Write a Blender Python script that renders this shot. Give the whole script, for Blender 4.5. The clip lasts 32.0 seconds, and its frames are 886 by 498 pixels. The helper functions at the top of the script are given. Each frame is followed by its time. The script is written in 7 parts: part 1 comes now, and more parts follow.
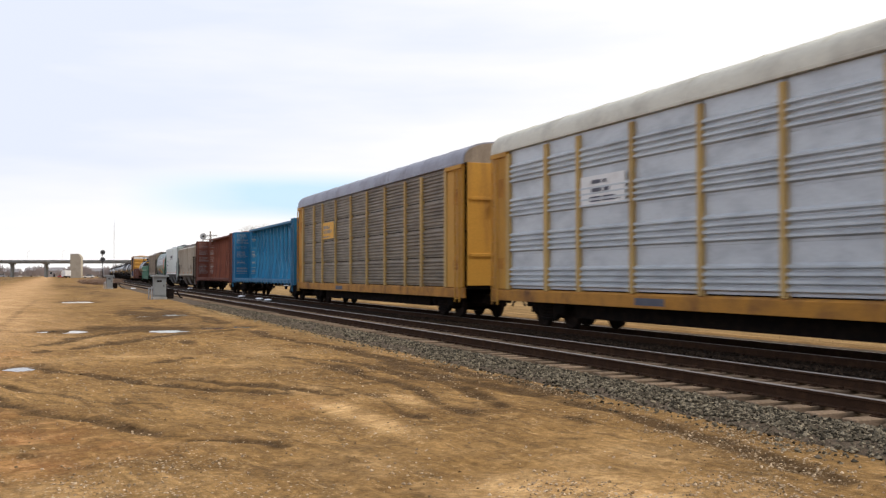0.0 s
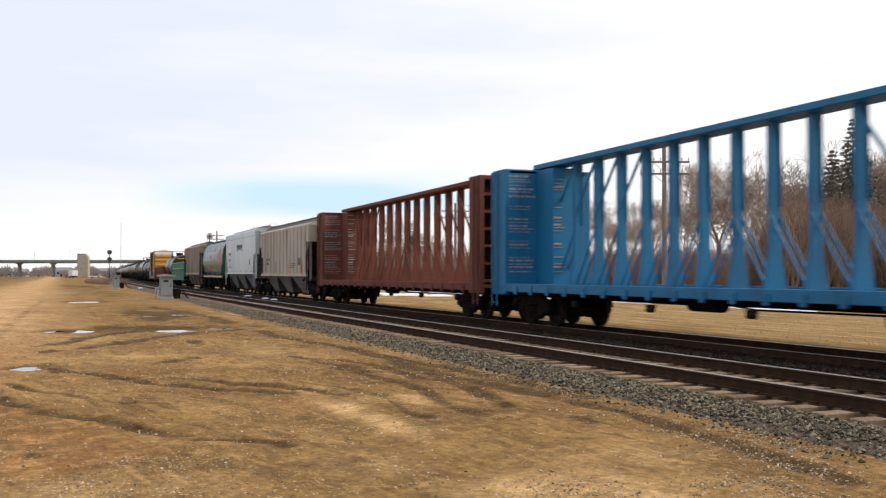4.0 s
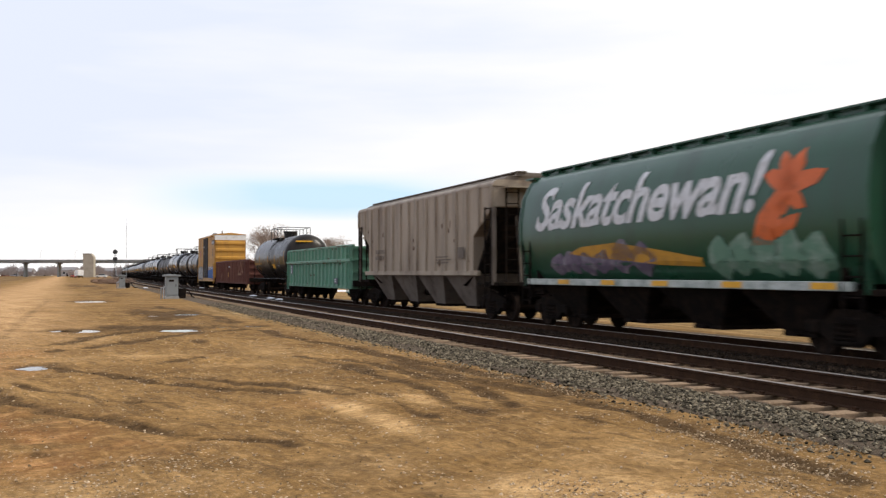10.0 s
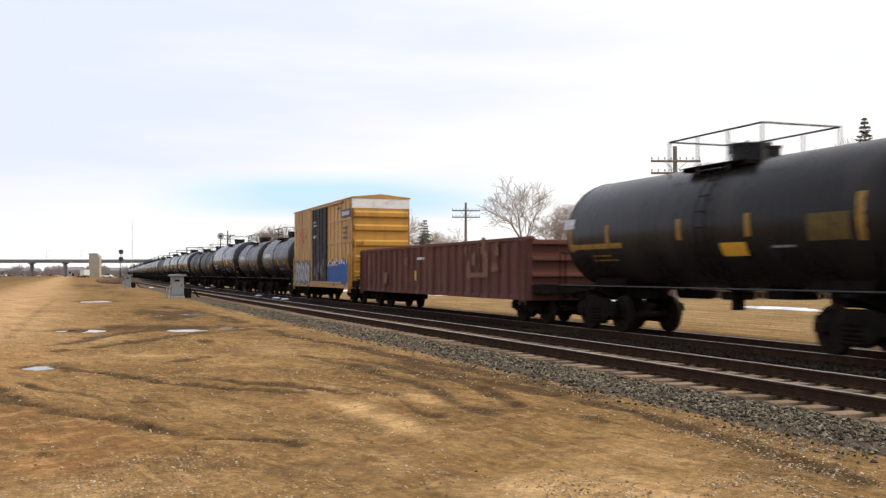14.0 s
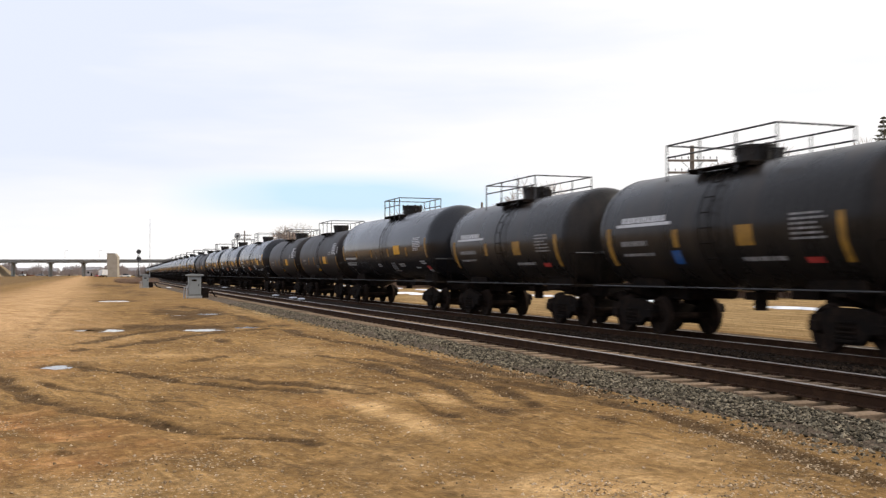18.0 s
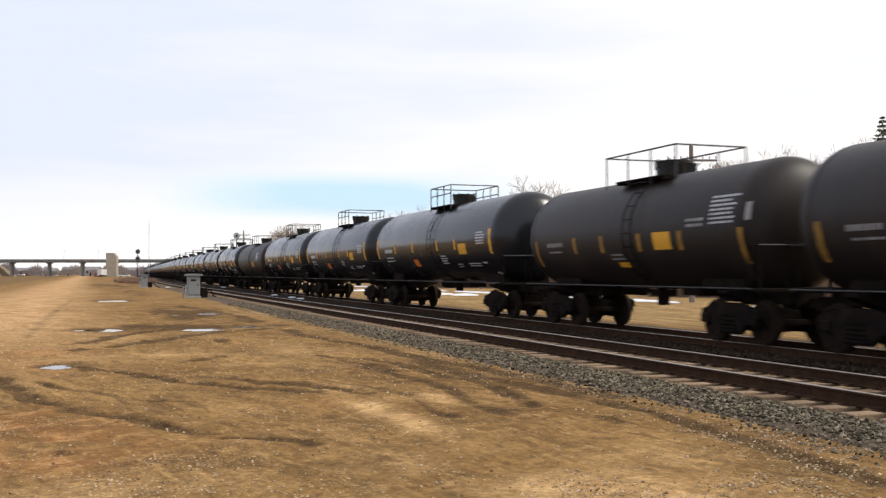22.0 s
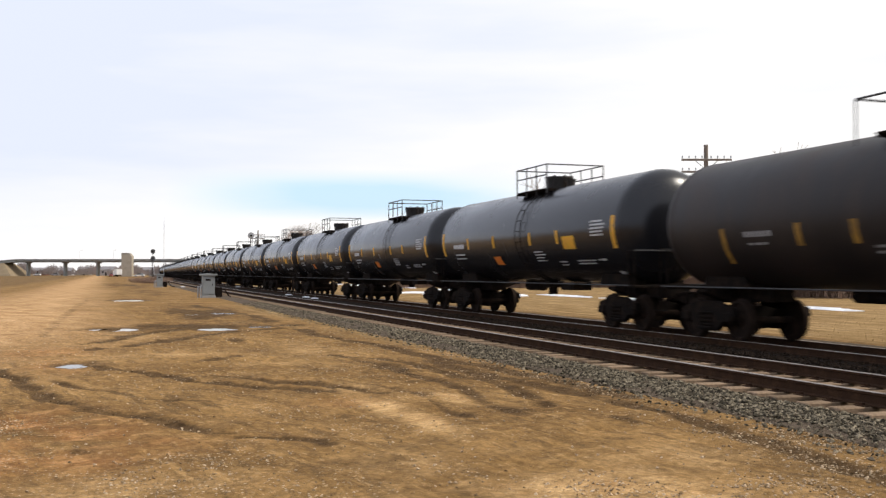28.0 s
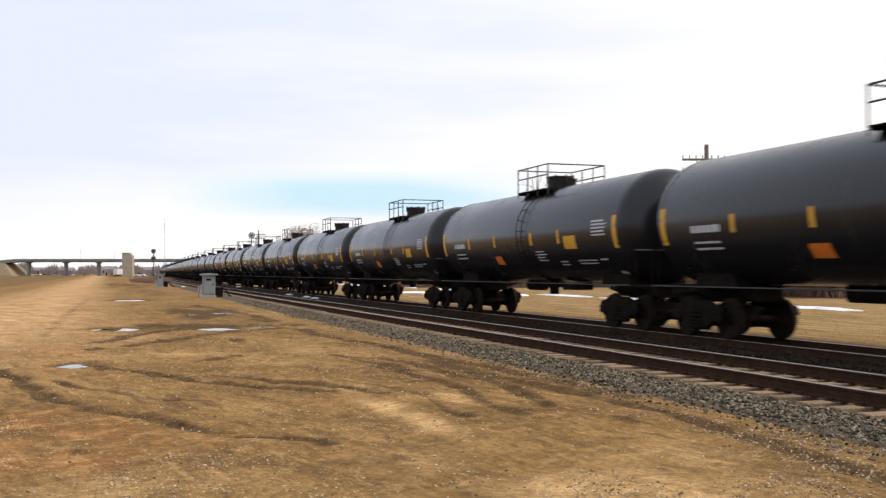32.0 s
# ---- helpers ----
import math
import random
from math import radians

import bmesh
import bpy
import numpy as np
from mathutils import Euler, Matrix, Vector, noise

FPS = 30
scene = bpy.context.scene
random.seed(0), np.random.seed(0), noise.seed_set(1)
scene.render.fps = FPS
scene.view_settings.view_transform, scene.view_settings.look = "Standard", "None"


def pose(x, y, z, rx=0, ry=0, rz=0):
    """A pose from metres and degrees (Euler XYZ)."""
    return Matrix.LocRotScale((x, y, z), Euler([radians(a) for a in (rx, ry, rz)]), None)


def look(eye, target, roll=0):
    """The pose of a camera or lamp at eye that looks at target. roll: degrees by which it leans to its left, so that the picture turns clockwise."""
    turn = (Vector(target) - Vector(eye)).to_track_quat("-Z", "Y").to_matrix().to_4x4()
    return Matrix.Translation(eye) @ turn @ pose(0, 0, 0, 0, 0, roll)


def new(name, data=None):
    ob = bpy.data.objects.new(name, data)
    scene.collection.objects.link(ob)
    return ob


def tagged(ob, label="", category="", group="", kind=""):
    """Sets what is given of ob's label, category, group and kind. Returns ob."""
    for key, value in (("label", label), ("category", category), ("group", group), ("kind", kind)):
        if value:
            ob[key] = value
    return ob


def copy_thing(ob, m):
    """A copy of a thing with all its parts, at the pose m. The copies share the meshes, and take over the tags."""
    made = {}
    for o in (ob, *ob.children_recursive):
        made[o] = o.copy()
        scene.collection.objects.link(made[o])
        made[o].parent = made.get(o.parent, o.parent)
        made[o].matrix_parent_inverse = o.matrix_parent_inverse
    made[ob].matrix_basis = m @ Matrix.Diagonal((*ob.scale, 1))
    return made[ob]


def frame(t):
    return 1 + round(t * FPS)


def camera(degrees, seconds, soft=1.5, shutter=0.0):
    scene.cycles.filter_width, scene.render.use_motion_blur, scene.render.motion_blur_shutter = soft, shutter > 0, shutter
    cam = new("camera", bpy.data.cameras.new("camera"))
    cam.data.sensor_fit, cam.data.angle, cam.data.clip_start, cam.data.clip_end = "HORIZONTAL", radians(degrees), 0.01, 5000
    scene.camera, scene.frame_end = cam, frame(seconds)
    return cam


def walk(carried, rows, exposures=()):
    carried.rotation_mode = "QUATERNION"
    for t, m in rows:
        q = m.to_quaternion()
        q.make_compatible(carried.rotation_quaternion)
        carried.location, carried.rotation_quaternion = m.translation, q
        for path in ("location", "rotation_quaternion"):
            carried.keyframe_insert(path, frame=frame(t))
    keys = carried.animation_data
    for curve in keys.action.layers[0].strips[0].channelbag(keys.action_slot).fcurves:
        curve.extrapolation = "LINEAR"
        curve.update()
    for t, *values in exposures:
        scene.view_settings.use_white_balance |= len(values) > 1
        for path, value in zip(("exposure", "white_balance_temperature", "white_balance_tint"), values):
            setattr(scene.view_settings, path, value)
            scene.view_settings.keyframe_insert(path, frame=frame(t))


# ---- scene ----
# ---------------------------------------------------------------- camera
RAIL = 0.30                       # rail top above the ground
EYE = (0.0, 0.0, 1.388 + RAIL)
cam = camera(47.45, 32.0, soft=1.3, shutter=0.45)
# seconds, degrees by which the view has swung to the left
SWING = [(0, 0), (0.5, .05), (1, .10), (1.5, .12), (2, .16), (2.5, .21), (3, .28), (3.5, .31), (4.5, .40), (5.5, .50), (6, .56),
         (6.5, .59), (7, .61), (8, .61), (9, .64), (10, .64), (11, .675), (12, .74), (12.5, .76), (13, .80), (13.5, .85),
         (14, .94), (14.5, 1.03), (15.5, 1.30), (16.5, 1.59), (17, 1.72), (17.5, 1.80), (18, 1.86), (18.5, 1.88), (19, 1.87),
         (19.5, 1.83), (20, 1.81), (21, 1.81), (22, 1.81), (23, 1.81), (23.5, 1.83), (24, 1.86), (24.5, 1.88), (25, 1.97),
         (25.5, 2.13), (26.5, 2.40), (27.5, 2.57), (28, 2.60), (28.5, 2.615), (29.5, 2.61), (30.5, 2.615), (32, 2.63)]
walk(cam, [(t, pose(*EYE, 90 + 1.43 - 0.08 * t / 32, 0, -21.31 + a)) for t, a in SWING])

# ---------------------------------------------------------------- light
SUN_EL, SUN_AZ = 46.0, 112.0      # degrees; azimuth clockwise from +y
world = bpy.data.worlds.new("sky")
scene.world = world
world.use_nodes = True


def build_sky():
    nt = world.node_tree
    nt.nodes.clear()
    N = nt.nodes.new
    L = nt.links.new
    out, bg = N("ShaderNodeOutputWorld"), N("ShaderNodeBackground")
    sky = N("ShaderNodeTexSky")
    sky.sky_type, sky.sun_disc = "NISHITA", False
    sky.sun_elevation, sky.sun_rotation = radians(SUN_EL), radians(SUN_AZ)
    sky.air_density, sky.dust_density = 1.0, 1.5
    dim = N("ShaderNodeVectorMath")
    dim.operation = "SCALE"
    dim.inputs["Scale"].default_value = 0.05
    L(sky.outputs[0], dim.inputs[0])
    co = N("ShaderNodeTexCoord")
    sep = N("ShaderNodeSeparateXYZ")
    L(co.outputs["Generated"], sep.inputs[0])
    # thin cloud: long streaks near the horizon, veil above
    mp = N("ShaderNodeMapping")
    mp.inputs["Scale"].default_value = (1.6, 1.6, 11.0)
    mp.inputs["Location"].default_value = (0.35, 0.1, 0.2)
    L(co.outputs["Generated"], mp.inputs[0])
    noi = N("ShaderNodeTexNoise")
    noi.inputs["Scale"].default_value, noi.inputs["Detail"].default_value = 2.0, 6.0
    L(mp.outputs[0], noi.inputs[0])
    # gap in the cloud low over the tracks
    def m(op, a, b=None, clamp=False):
        n = N("ShaderNodeMath")
        n.operation, n.use_clamp = op, clamp
        for i, v in enumerate((a, b)):
            if v is None:
                continue
            if isinstance(v, (int, float)):
                n.inputs[i].default_value = v
            else:
                L(v, n.inputs[i])
        return n.outputs[0]
    e = m("DIVIDE", m("SUBTRACT", sep.outputs[2], 0.076), 0.026)
    band = m("SUBTRACT", 1.0, m("MULTIPLY", e, e), True)
    az = m("DIVIDE", m("SUBTRACT", sep.outputs[0], 0.245), 0.19)
    side = m("SUBTRACT", 1.0, m("MULTIPLY", az, az), True)
    gap = m("MULTIPLY", m("MULTIPLY", band, side), m("ADD", m("MULTIPLY", noi.outputs[0], 2.4), -0.25), True)
    ramp = N("ShaderNodeValToRGB")
    ramp.color_ramp.elements[0].position, ramp.color_ramp.elements[0].color = 0.30, (0.82, 0.875, 1.03, 1)
    ramp.color_ramp.elements[1].position, ramp.color_ramp.elements[1].color = 0.62, (1.06, 1.045, 1.035, 1)
    tone = m("ADD", m("MULTIPLY", noi.outputs[0], 0.55), m("ADD", m("MULTIPLY", sep.outputs[0], 0.55), -0.02))
    low = m("SUBTRACT", 1.0, m("MULTIPLY", sep.outputs[2], 6.0), True)
    L(m("ADD", tone, m("MULTIPLY", low, 0.42)), ramp.inputs[0])
    mix = N("ShaderNodeMix")
    mix.data_type = "RGBA"
    L(m("MULTIPLY", gap, 1.0), mix.inputs["Factor"])
    L(ramp.outputs[0], mix.inputs["A"])
    blue = N("ShaderNodeVectorMath")
    blue.operation = "ADD"
    blue.inputs[1].default_value = (0.48, 0.66, 0.84)
    L(dim.outputs[0], blue.inputs[0])
    L(blue.outputs[0], mix.inputs["B"])
    L(mix.outputs["Result"], bg.inputs[0])
    bg.inputs[1].default_value = 1.0
    L(bg.outputs[0], out.inputs[0])


build_sky()
sun = new("sun", bpy.data.lights.new("sun", "SUN"))
sun.data.energy, sun.data.angle, sun.data.color = 3.0, radians(13.0), (1.0, 0.93, 0.82)
_a, _e = radians(SUN_AZ), radians(SUN_EL)
sun.matrix_world = look((60 * math.sin(_a), 60 * math.cos(_a), 60 * math.tan(_e)), (0, 0, 0))
scene.view_settings.exposure = 0.0


# ---------------------------------------------------------------- materials
def shade(name, base, rough=0.7, metal=0.0, dirt=None, amount=0.4, scale=1.5, grain=30.0, vary=0.15, bump=0.15, stretch=(1, 1, 1),
          vertical=0.0, spec=0.5, coat=0.0, rand=0.0):
    """A paint or stone with stains at a large scale, grain at a small one and fine relief."""
    mt = bpy.data.materials.new(name)
    mt.use_nodes = True
    nt = mt.node_tree
    N, L = nt.nodes.new, nt.links.new
    b = nt.nodes["Principled BSDF"]
    co = N("ShaderNodeTexCoord")
    mp = N("ShaderNodeMapping")
    mp.inputs["Scale"].default_value = stretch
    L(co.outputs["Object"], mp.inputs[0])
    n1, n2 = N("ShaderNodeTexNoise"), N("ShaderNodeTexNoise")
    n1.inputs["Scale"].default_value, n1.inputs["Detail"].default_value, n1.inputs["Roughness"].default_value = scale, 7.0, 0.62
    n2.inputs["Scale"].default_value, n2.inputs["Detail"].default_value = grain, 3.0
    L(mp.outputs[0], n1.inputs[0])
    L(co.outputs["Object"], n2.inputs[0])
    r1 = N("ShaderNodeValToRGB")
    r1.color_ramp.elements[0].position, r1.color_ramp.elements[1].position = 0.62 - 0.3 * amount, 0.80 - 0.15 * amount
    L(n1.outputs[0], r1.inputs[0])
    mix = N("ShaderNodeMix")
    mix.data_type = "RGBA"
    L(r1.outputs[0], mix.inputs["Factor"])
    mix.inputs["A"].default_value = (*base, 1)
    mix.inputs["B"].default_value = (*(dirt or [c * 0.5 for c in base]), 1)
    hsv = N("ShaderNodeHueSaturation")
    L(mix.outputs["Result"], hsv.inputs["Color"])
    mr = N("ShaderNodeMapRange")
    mr.inputs["From Min"].default_value, mr.inputs["From Max"].default_value = 0.25, 0.75
    mr.inputs["To Min"].default_value, mr.inputs["To Max"].default_value = 1 - vary, 1 + vary
    L(n2.outputs[0], mr.inputs["Value"])
    val = mr.outputs[0]
    if rand:
        oi = N("ShaderNodeObjectInfo")
        rr = N("ShaderNodeMapRange")
        rr.inputs["To Min"].default_value, rr.inputs["To Max"].default_value = 1 - rand, 1 + rand
        L(oi.outputs["Random"], rr.inputs["Value"])
        mu = N("ShaderNodeMath")
        mu.operation = "MULTIPLY"
        L(val, mu.inputs[0])
        L(rr.outputs[0], mu.inputs[1])
        val = mu.outputs[0]
    L(val, hsv.inputs["Value"])
    L(hsv.outputs[0], b.inputs["Base Color"])
    rm = N("ShaderNodeMapRange")
    rm.inputs["To Min"].default_value, rm.inputs["To Max"].default_value = max(0.02, rough - 0.1), min(1, rough + 0.18)
    L(n1.outputs[0], rm.inputs["Value"])
    L(rm.outputs[0], b.inputs["Roughness"])
    b.inputs["Metallic"].default_value = metal
    b.inputs["Specular IOR Level"].default_value = spec if spec != 0.5 else (0.04 if rough >= 0.85 else 0.22 if rough >= 0.58 else 0.4)
    b.inputs["Coat Weight"].default_value = coat
    if bump:
        bp = N("ShaderNodeBump")
        bp.inputs["Strength"].default_value, bp.inputs["Distance"].default_value = bump, 0.02
        L(n2.outputs[0], bp.inputs["Height"])
        L(bp.outputs[0], b.inputs["Normal"])
    return mt


UP = (1, 1, 0.18)                 # stains that run downwards
M = {}
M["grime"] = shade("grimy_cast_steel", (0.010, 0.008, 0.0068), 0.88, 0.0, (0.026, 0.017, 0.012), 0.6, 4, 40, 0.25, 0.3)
# rust brown, darkened further for the rail's shaded yard side
M["rail_side"] = shade("rusty_shade_dark_rail", (0.042, 0.023, 0.014), 0.88, 0.0, (0.070, 0.038, 0.021), 0.5, 4, 50, 0.2, 0.3)
M["rail_head"] = shade("worn_rail_head", (0.36, 0.31, 0.27), 0.42, 0.6, (0.18, 0.13, 0.10), 0.4, 5, 60, 0.1, 0.05)
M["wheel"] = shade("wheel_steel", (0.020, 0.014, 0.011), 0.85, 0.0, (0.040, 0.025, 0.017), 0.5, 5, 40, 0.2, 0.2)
M["tie"] = shade("weathered_sleeper", (0.235, 0.165, 0.108), 0.92, 0, (0.10, 0.068, 0.042), 0.6, 3, 18, 0.25, 0.6, (1, 6, 6), rand=0.25)
M["yellow_rack"] = shade("aged_yellow_paint", (0.50, 0.255, 0.04), 0.6, 0, (0.27, 0.13, 0.035), 0.5, 1.2, 22, 0.12, 0.1, UP)
M["yellow_post"] = shade("faded_yellow_post_paint", (0.50, 0.33, 0.12), 0.6, 0, (0.30, 0.20, 0.09), 0.5, 1.2, 22, 0.12, 0.1, UP)
M["sill_rack"] = shade("scuffed_orange_sill_paint", (0.42, 0.19, 0.03), 0.65, 0, (0.15, 0.07, 0.03), 0.55, 1.4, 22, 0.15, 0.1)
M["silver_panel"] = shade("galvanised_panel", (0.50, 0.525, 0.535), 0.36, 0.20, (0.36, 0.38, 0.395), 0.55, 0.7, 16, 0.10, 0.08, (1, 1, 2.5))
M["grey_panel"] = shade("sooty_galvanised_panel", (0.178, 0.134, 0.083), 0.38, 0.05, (0.105, 0.078, 0.050), 0.6, 0.8, 16, 0.12, 0.1, (1, 1, 2.5))
M["roof_cream"] = shade("cream_roof", (0.60, 0.57, 0.47), 0.6, 0.1, (0.38, 0.35, 0.29), 0.5, 0.7, 12, 0.08, 0.05)
M["roof_grey"] = shade("grey_roof", (0.30, 0.30, 0.34), 0.55, 0.2, (0.20, 0.19, 0.20), 0.5, 0.7, 12, 0.08, 0.05)
M["blue"] = shade("blue_paint", (0.006, 0.135, 0.265), 0.55, 0, (0.015, 0.085, 0.16), 0.45, 1.5, 20, 0.15, 0.1, UP)
M["oxide"] = shade("red_oxide_paint", (0.150, 0.052, 0.034), 0.8, 0, (0.085, 0.034, 0.026), 0.5, 1.3, 20, 0.18, 0.12, UP)
M["oxide_faded"] = shade("faded_red_oxide_paint", (0.13, 0.050, 0.036), 0.75, 0, (0.20, 0.10, 0.065), 0.45, 1.6, 24, 0.18, 0.15, UP)
M["tan"] = shade("weathered_tan_paint", (0.43, 0.37, 0.285), 0.52, 0, (0.29, 0.24, 0.175), 0.6, 1.0, 20, 0.10, 0.1, UP)
M["tan_dark"] = shade("sooty_tan_paint", (0.31, 0.245, 0.175), 0.5, 0, (0.14, 0.10, 0.068), 0.6, 1.2, 20, 0.14, 0.12, UP)
M["under_tan"] = shade("dusty_brown_underside", (0.16, 0.13, 0.105), 0.8, 0, (0.08, 0.062, 0.048), 0.55, 1.2, 20, 0.14, 0.1)
M["pale_grey"] = shade("pale_grey_paint", (0.42, 0.475, 0.445), 0.30, 0, (0.35, 0.39, 0.365), 0.5, 0.9, 18, 0.05, 0.04, UP)
M["under_grey"] = shade("dusty_grey_underside", (0.125, 0.122, 0.117), 0.7, 0, (0.065, 0.06, 0.053), 0.5, 1.2, 20, 0.12, 0.1)
M["green"] = shade("dark_green_paint", (0.017, 0.070, 0.036), 0.27, 0, (0.022, 0.05, 0.030), 0.45, 1.0, 18, 0.1, 0.05, UP)
M["gon_green"] = shade("faded_green_paint", (0.10, 0.255, 0.165), 0.48, 0, (0.09, 0.16, 0.105), 0.65, 1.3, 20, 0.12, 0.12, UP)
M["rust"] = shade("rust", (0.105, 0.068, 0.042), 0.9, 0, (0.09, 0.045, 0.03), 0.6, 4, 30, 0.25, 0.3)
M["box_yellow"] = shade("boxcar_yellow_paint", (0.49, 0.245, 0.036), 0.42, 0, (0.27, 0.13, 0.032), 0.45, 1.1, 20, 0.09, 0.08, UP)
M["white"] = shade("white_paint", (0.74, 0.73, 0.70), 0.6, 0, (0.55, 0.52, 0.48), 0.4, 2, 25, 0.08, 0.05)
M["door"] = shade("dark_brown_door", (0.034, 0.029, 0.028), 0.6, 0, (0.065, 0.05, 0.042), 0.4, 1.5, 20, 0.15, 0.1, UP)
M["tank_black"] = shade("glossy_black_paint", (0.012, 0.012, 0.014), 0.20, 0, (0.022, 0.020, 0.018), 0.35, 1.0, 14, 0.12, 0.012, UP, spec=0.40)
M["tank_matte"] = shade("dull_black_paint", (0.017, 0.0145, 0.0125), 0.25, 0, (0.044, 0.033, 0.025), 0.5, 1.0, 16, 0.15, 0.05, UP, spec=0.16)
M["tank_brown"] = shade("rust_tinged_black_paint", (0.016, 0.012, 0.0105), 0.45, 0, (0.036, 0.024, 0.018), 0.55, 1.0, 16, 0.15, 0.08, UP, spec=0.25)
M["mark_yellow"] = shade("yellow_marking", (0.72, 0.36, 0.02), 0.5, 0, (0.5, 0.26, 0.03), 0.4, 4, 30, 0.1, 0)
M["mark_dim"] = shade("faded_yellow_marking", (0.33, 0.17, 0.02), 0.55, 0, (0.14, 0.08, 0.02), 0.6, 4, 30, 0.15, 0)
M["mark_panel"] = shade("sooty_yellow_panel", (0.13, 0.085, 0.02), 0.6, 0, (0.05, 0.035, 0.015), 0.6, 4, 30, 0.2, 0)
M["mark_grey"] = shade("dusty_grey_lettering", (0.30, 0.29, 0.28), 0.6, 0, (0.15, 0.14, 0.13), 0.5, 5, 40, 0.1, 0)
M["rust_pale"] = shade("pale_rust_scuff", (0.24, 0.13, 0.085), 0.9, 0, (0.15, 0.08, 0.05), 0.6, 4, 30, 0.25, 0.2)
M["mark_orange"] = shade("orange_marking", (0.75, 0.20, 0.02), 0.5, 0, (0.5, 0.16, 0.03), 0.4, 4, 30, 0.1, 0)
M["emblem_orange"] = shade("orange_red_emblem_paint", (0.60, 0.115, 0.018), 0.45, 0, (0.40, 0.09, 0.02), 0.4, 3, 30, 0.1, 0)
M["mark_white"] = shade("white_lettering", (0.62, 0.62, 0.62), 0.6, 0, (0.40, 0.39, 0.38), 0.5, 5, 40, 0.1, 0)
M["mark_dark"] = shade("dark_lettering", (0.09, 0.09, 0.11), 0.6, 0, (0.15, 0.15, 0.16), 0.4, 5, 40, 0.1, 0)
M["mark_red"] = shade("red_marking", (0.5, 0.05, 0.04), 0.5, 0, None, 0.3, 5, 40, 0.1, 0)
M["spray_blue"] = shade("blue_spray_paint", (0.018, 0.085, 0.27), 0.6, 0, (0.10, 0.15, 0.28), 0.35, 3, 30, 0.15, 0)
M["spray_grey"] = shade("grey_spray_paint", (0.30, 0.29, 0.27), 0.6, 0, (0.50, 0.48, 0.45), 0.5, 3, 30, 0.15, 0)
M["spray_purple"] = shade("purple_spray_paint", (0.13, 0.10, 0.14), 0.6, 0, (0.30, 0.27, 0.28), 0.5, 2.5, 30, 0.2, 0)
M["spray_amber"] = shade("amber_spray_paint", (0.48, 0.24, 0.03), 0.6, 0, (0.30, 0.16, 0.04), 0.5, 2.5, 30, 0.2, 0)
M["worn_white"] = shade("worn_white_stripe", (0.46, 0.48, 0.44), 0.7, 0, (0.16, 0.20, 0.17), 0.6, 2.5, 25, 0.15, 0)
M["spray_door"] = shade("faint_grey_spray_paint", (0.10, 0.095, 0.09), 0.6, 0, (0.20, 0.19, 0.18), 0.5, 3, 30, 0.2, 0)
M["spray_green"] = shade("pale_green_spray_paint", (0.12, 0.22, 0.15), 0.6, 0, (0.28, 0.34, 0.28), 0.5, 2.5, 30, 0.2, 0)
M["ballast"] = shade("crushed_stone", (0.115, 0.085, 0.058), 0.95, 0, (0.050, 0.037, 0.026), 0.6, 14, 55, 0.45, 1.0, spec=0.1)
# plain ballast darkened in colour to stand for the train's shadow
M["ballast_dark"] = shade("shade_darkened_crushed_stone", (0.028, 0.019, 0.013), 0.95, 0, (0.012, 0.009, 0.006), 0.6, 14, 55, 0.45, 1.0, spec=0.05)
M["cabinet"] = shade("aluminium_cabinet", (0.235, 0.25, 0.25), 0.55, 0.2, (0.18, 0.19, 0.19), 0.4, 2, 30, 0.08, 0.05)
M["galv"] = shade("galvanised_steel", (0.38, 0.39, 0.40), 0.5, 0.5, None, 0.4, 3, 30, 0.1, 0.05)
M["rail_grey"] = shade("dull_grey_handrail", (0.07, 0.07, 0.072), 0.6, 0.2, (0.09, 0.085, 0.08), 0.5, 3, 30, 0.15, 0)
# bridge concrete greyed down in colour for its shaded side
M["far_concrete"] = shade("shade_toned_bridge_concrete", (0.28, 0.285, 0.27), 0.9, 0, (0.22, 0.222, 0.21), 0.5, 0.4, 6, 0.08, 0.1)
# distance haze is mixed into this twig colour
M["far_twig"] = shade("haze_tinted_far_twigs", (0.36, 0.305, 0.275), 0.95, 0, (0.29, 0.245, 0.225), 0.5, 0.2, 3, 0.15, 0)
M["dry_bank"] = shade("dull_grassy_bank", (0.26, 0.20, 0.13), 0.95, 0, (0.18, 0.14, 0.09), 0.5, 0.15, 3, 0.2, 0.2)
M["concrete"] = shade("weathered_concrete", (0.36, 0.345, 0.32), 0.9, 0, (0.22, 0.21, 0.19), 0.5, 0.6, 8, 0.1, 0.2)
# silo concrete, its colour lifted for distance haze
M["tan_concrete"] = shade("tan_concrete", (0.38, 0.335, 0.27), 0.9, 0, (0.31, 0.27, 0.215), 0.5, 0.5, 8, 0.1, 0.2)
M["wood_pole"] = shade("weathered_pole_wood", (0.23, 0.195, 0.165), 0.9, 0, (0.14, 0.115, 0.095), 0.5, 3, 20, 0.2, 0.4, (6, 6, 0.6))
M["bark"] = shade("bare_bark", (0.22, 0.175, 0.14), 0.95, 0, (0.14, 0.11, 0.09), 0.5, 3, 20, 0.2, 0.4)
# twig, brush and spruce colours are lightened towards haze
M["twig"] = shade("thin_twigs", (0.34, 0.265, 0.215), 0.95, 0, (0.26, 0.20, 0.16), 0.5, 0.5, 5, 0.25, 0)
M["brush"] = shade("reddish_brush", (0.255, 0.175, 0.128), 0.95, 0, (0.19, 0.132, 0.098), 0.5, 0.4, 5, 0.3, 0)
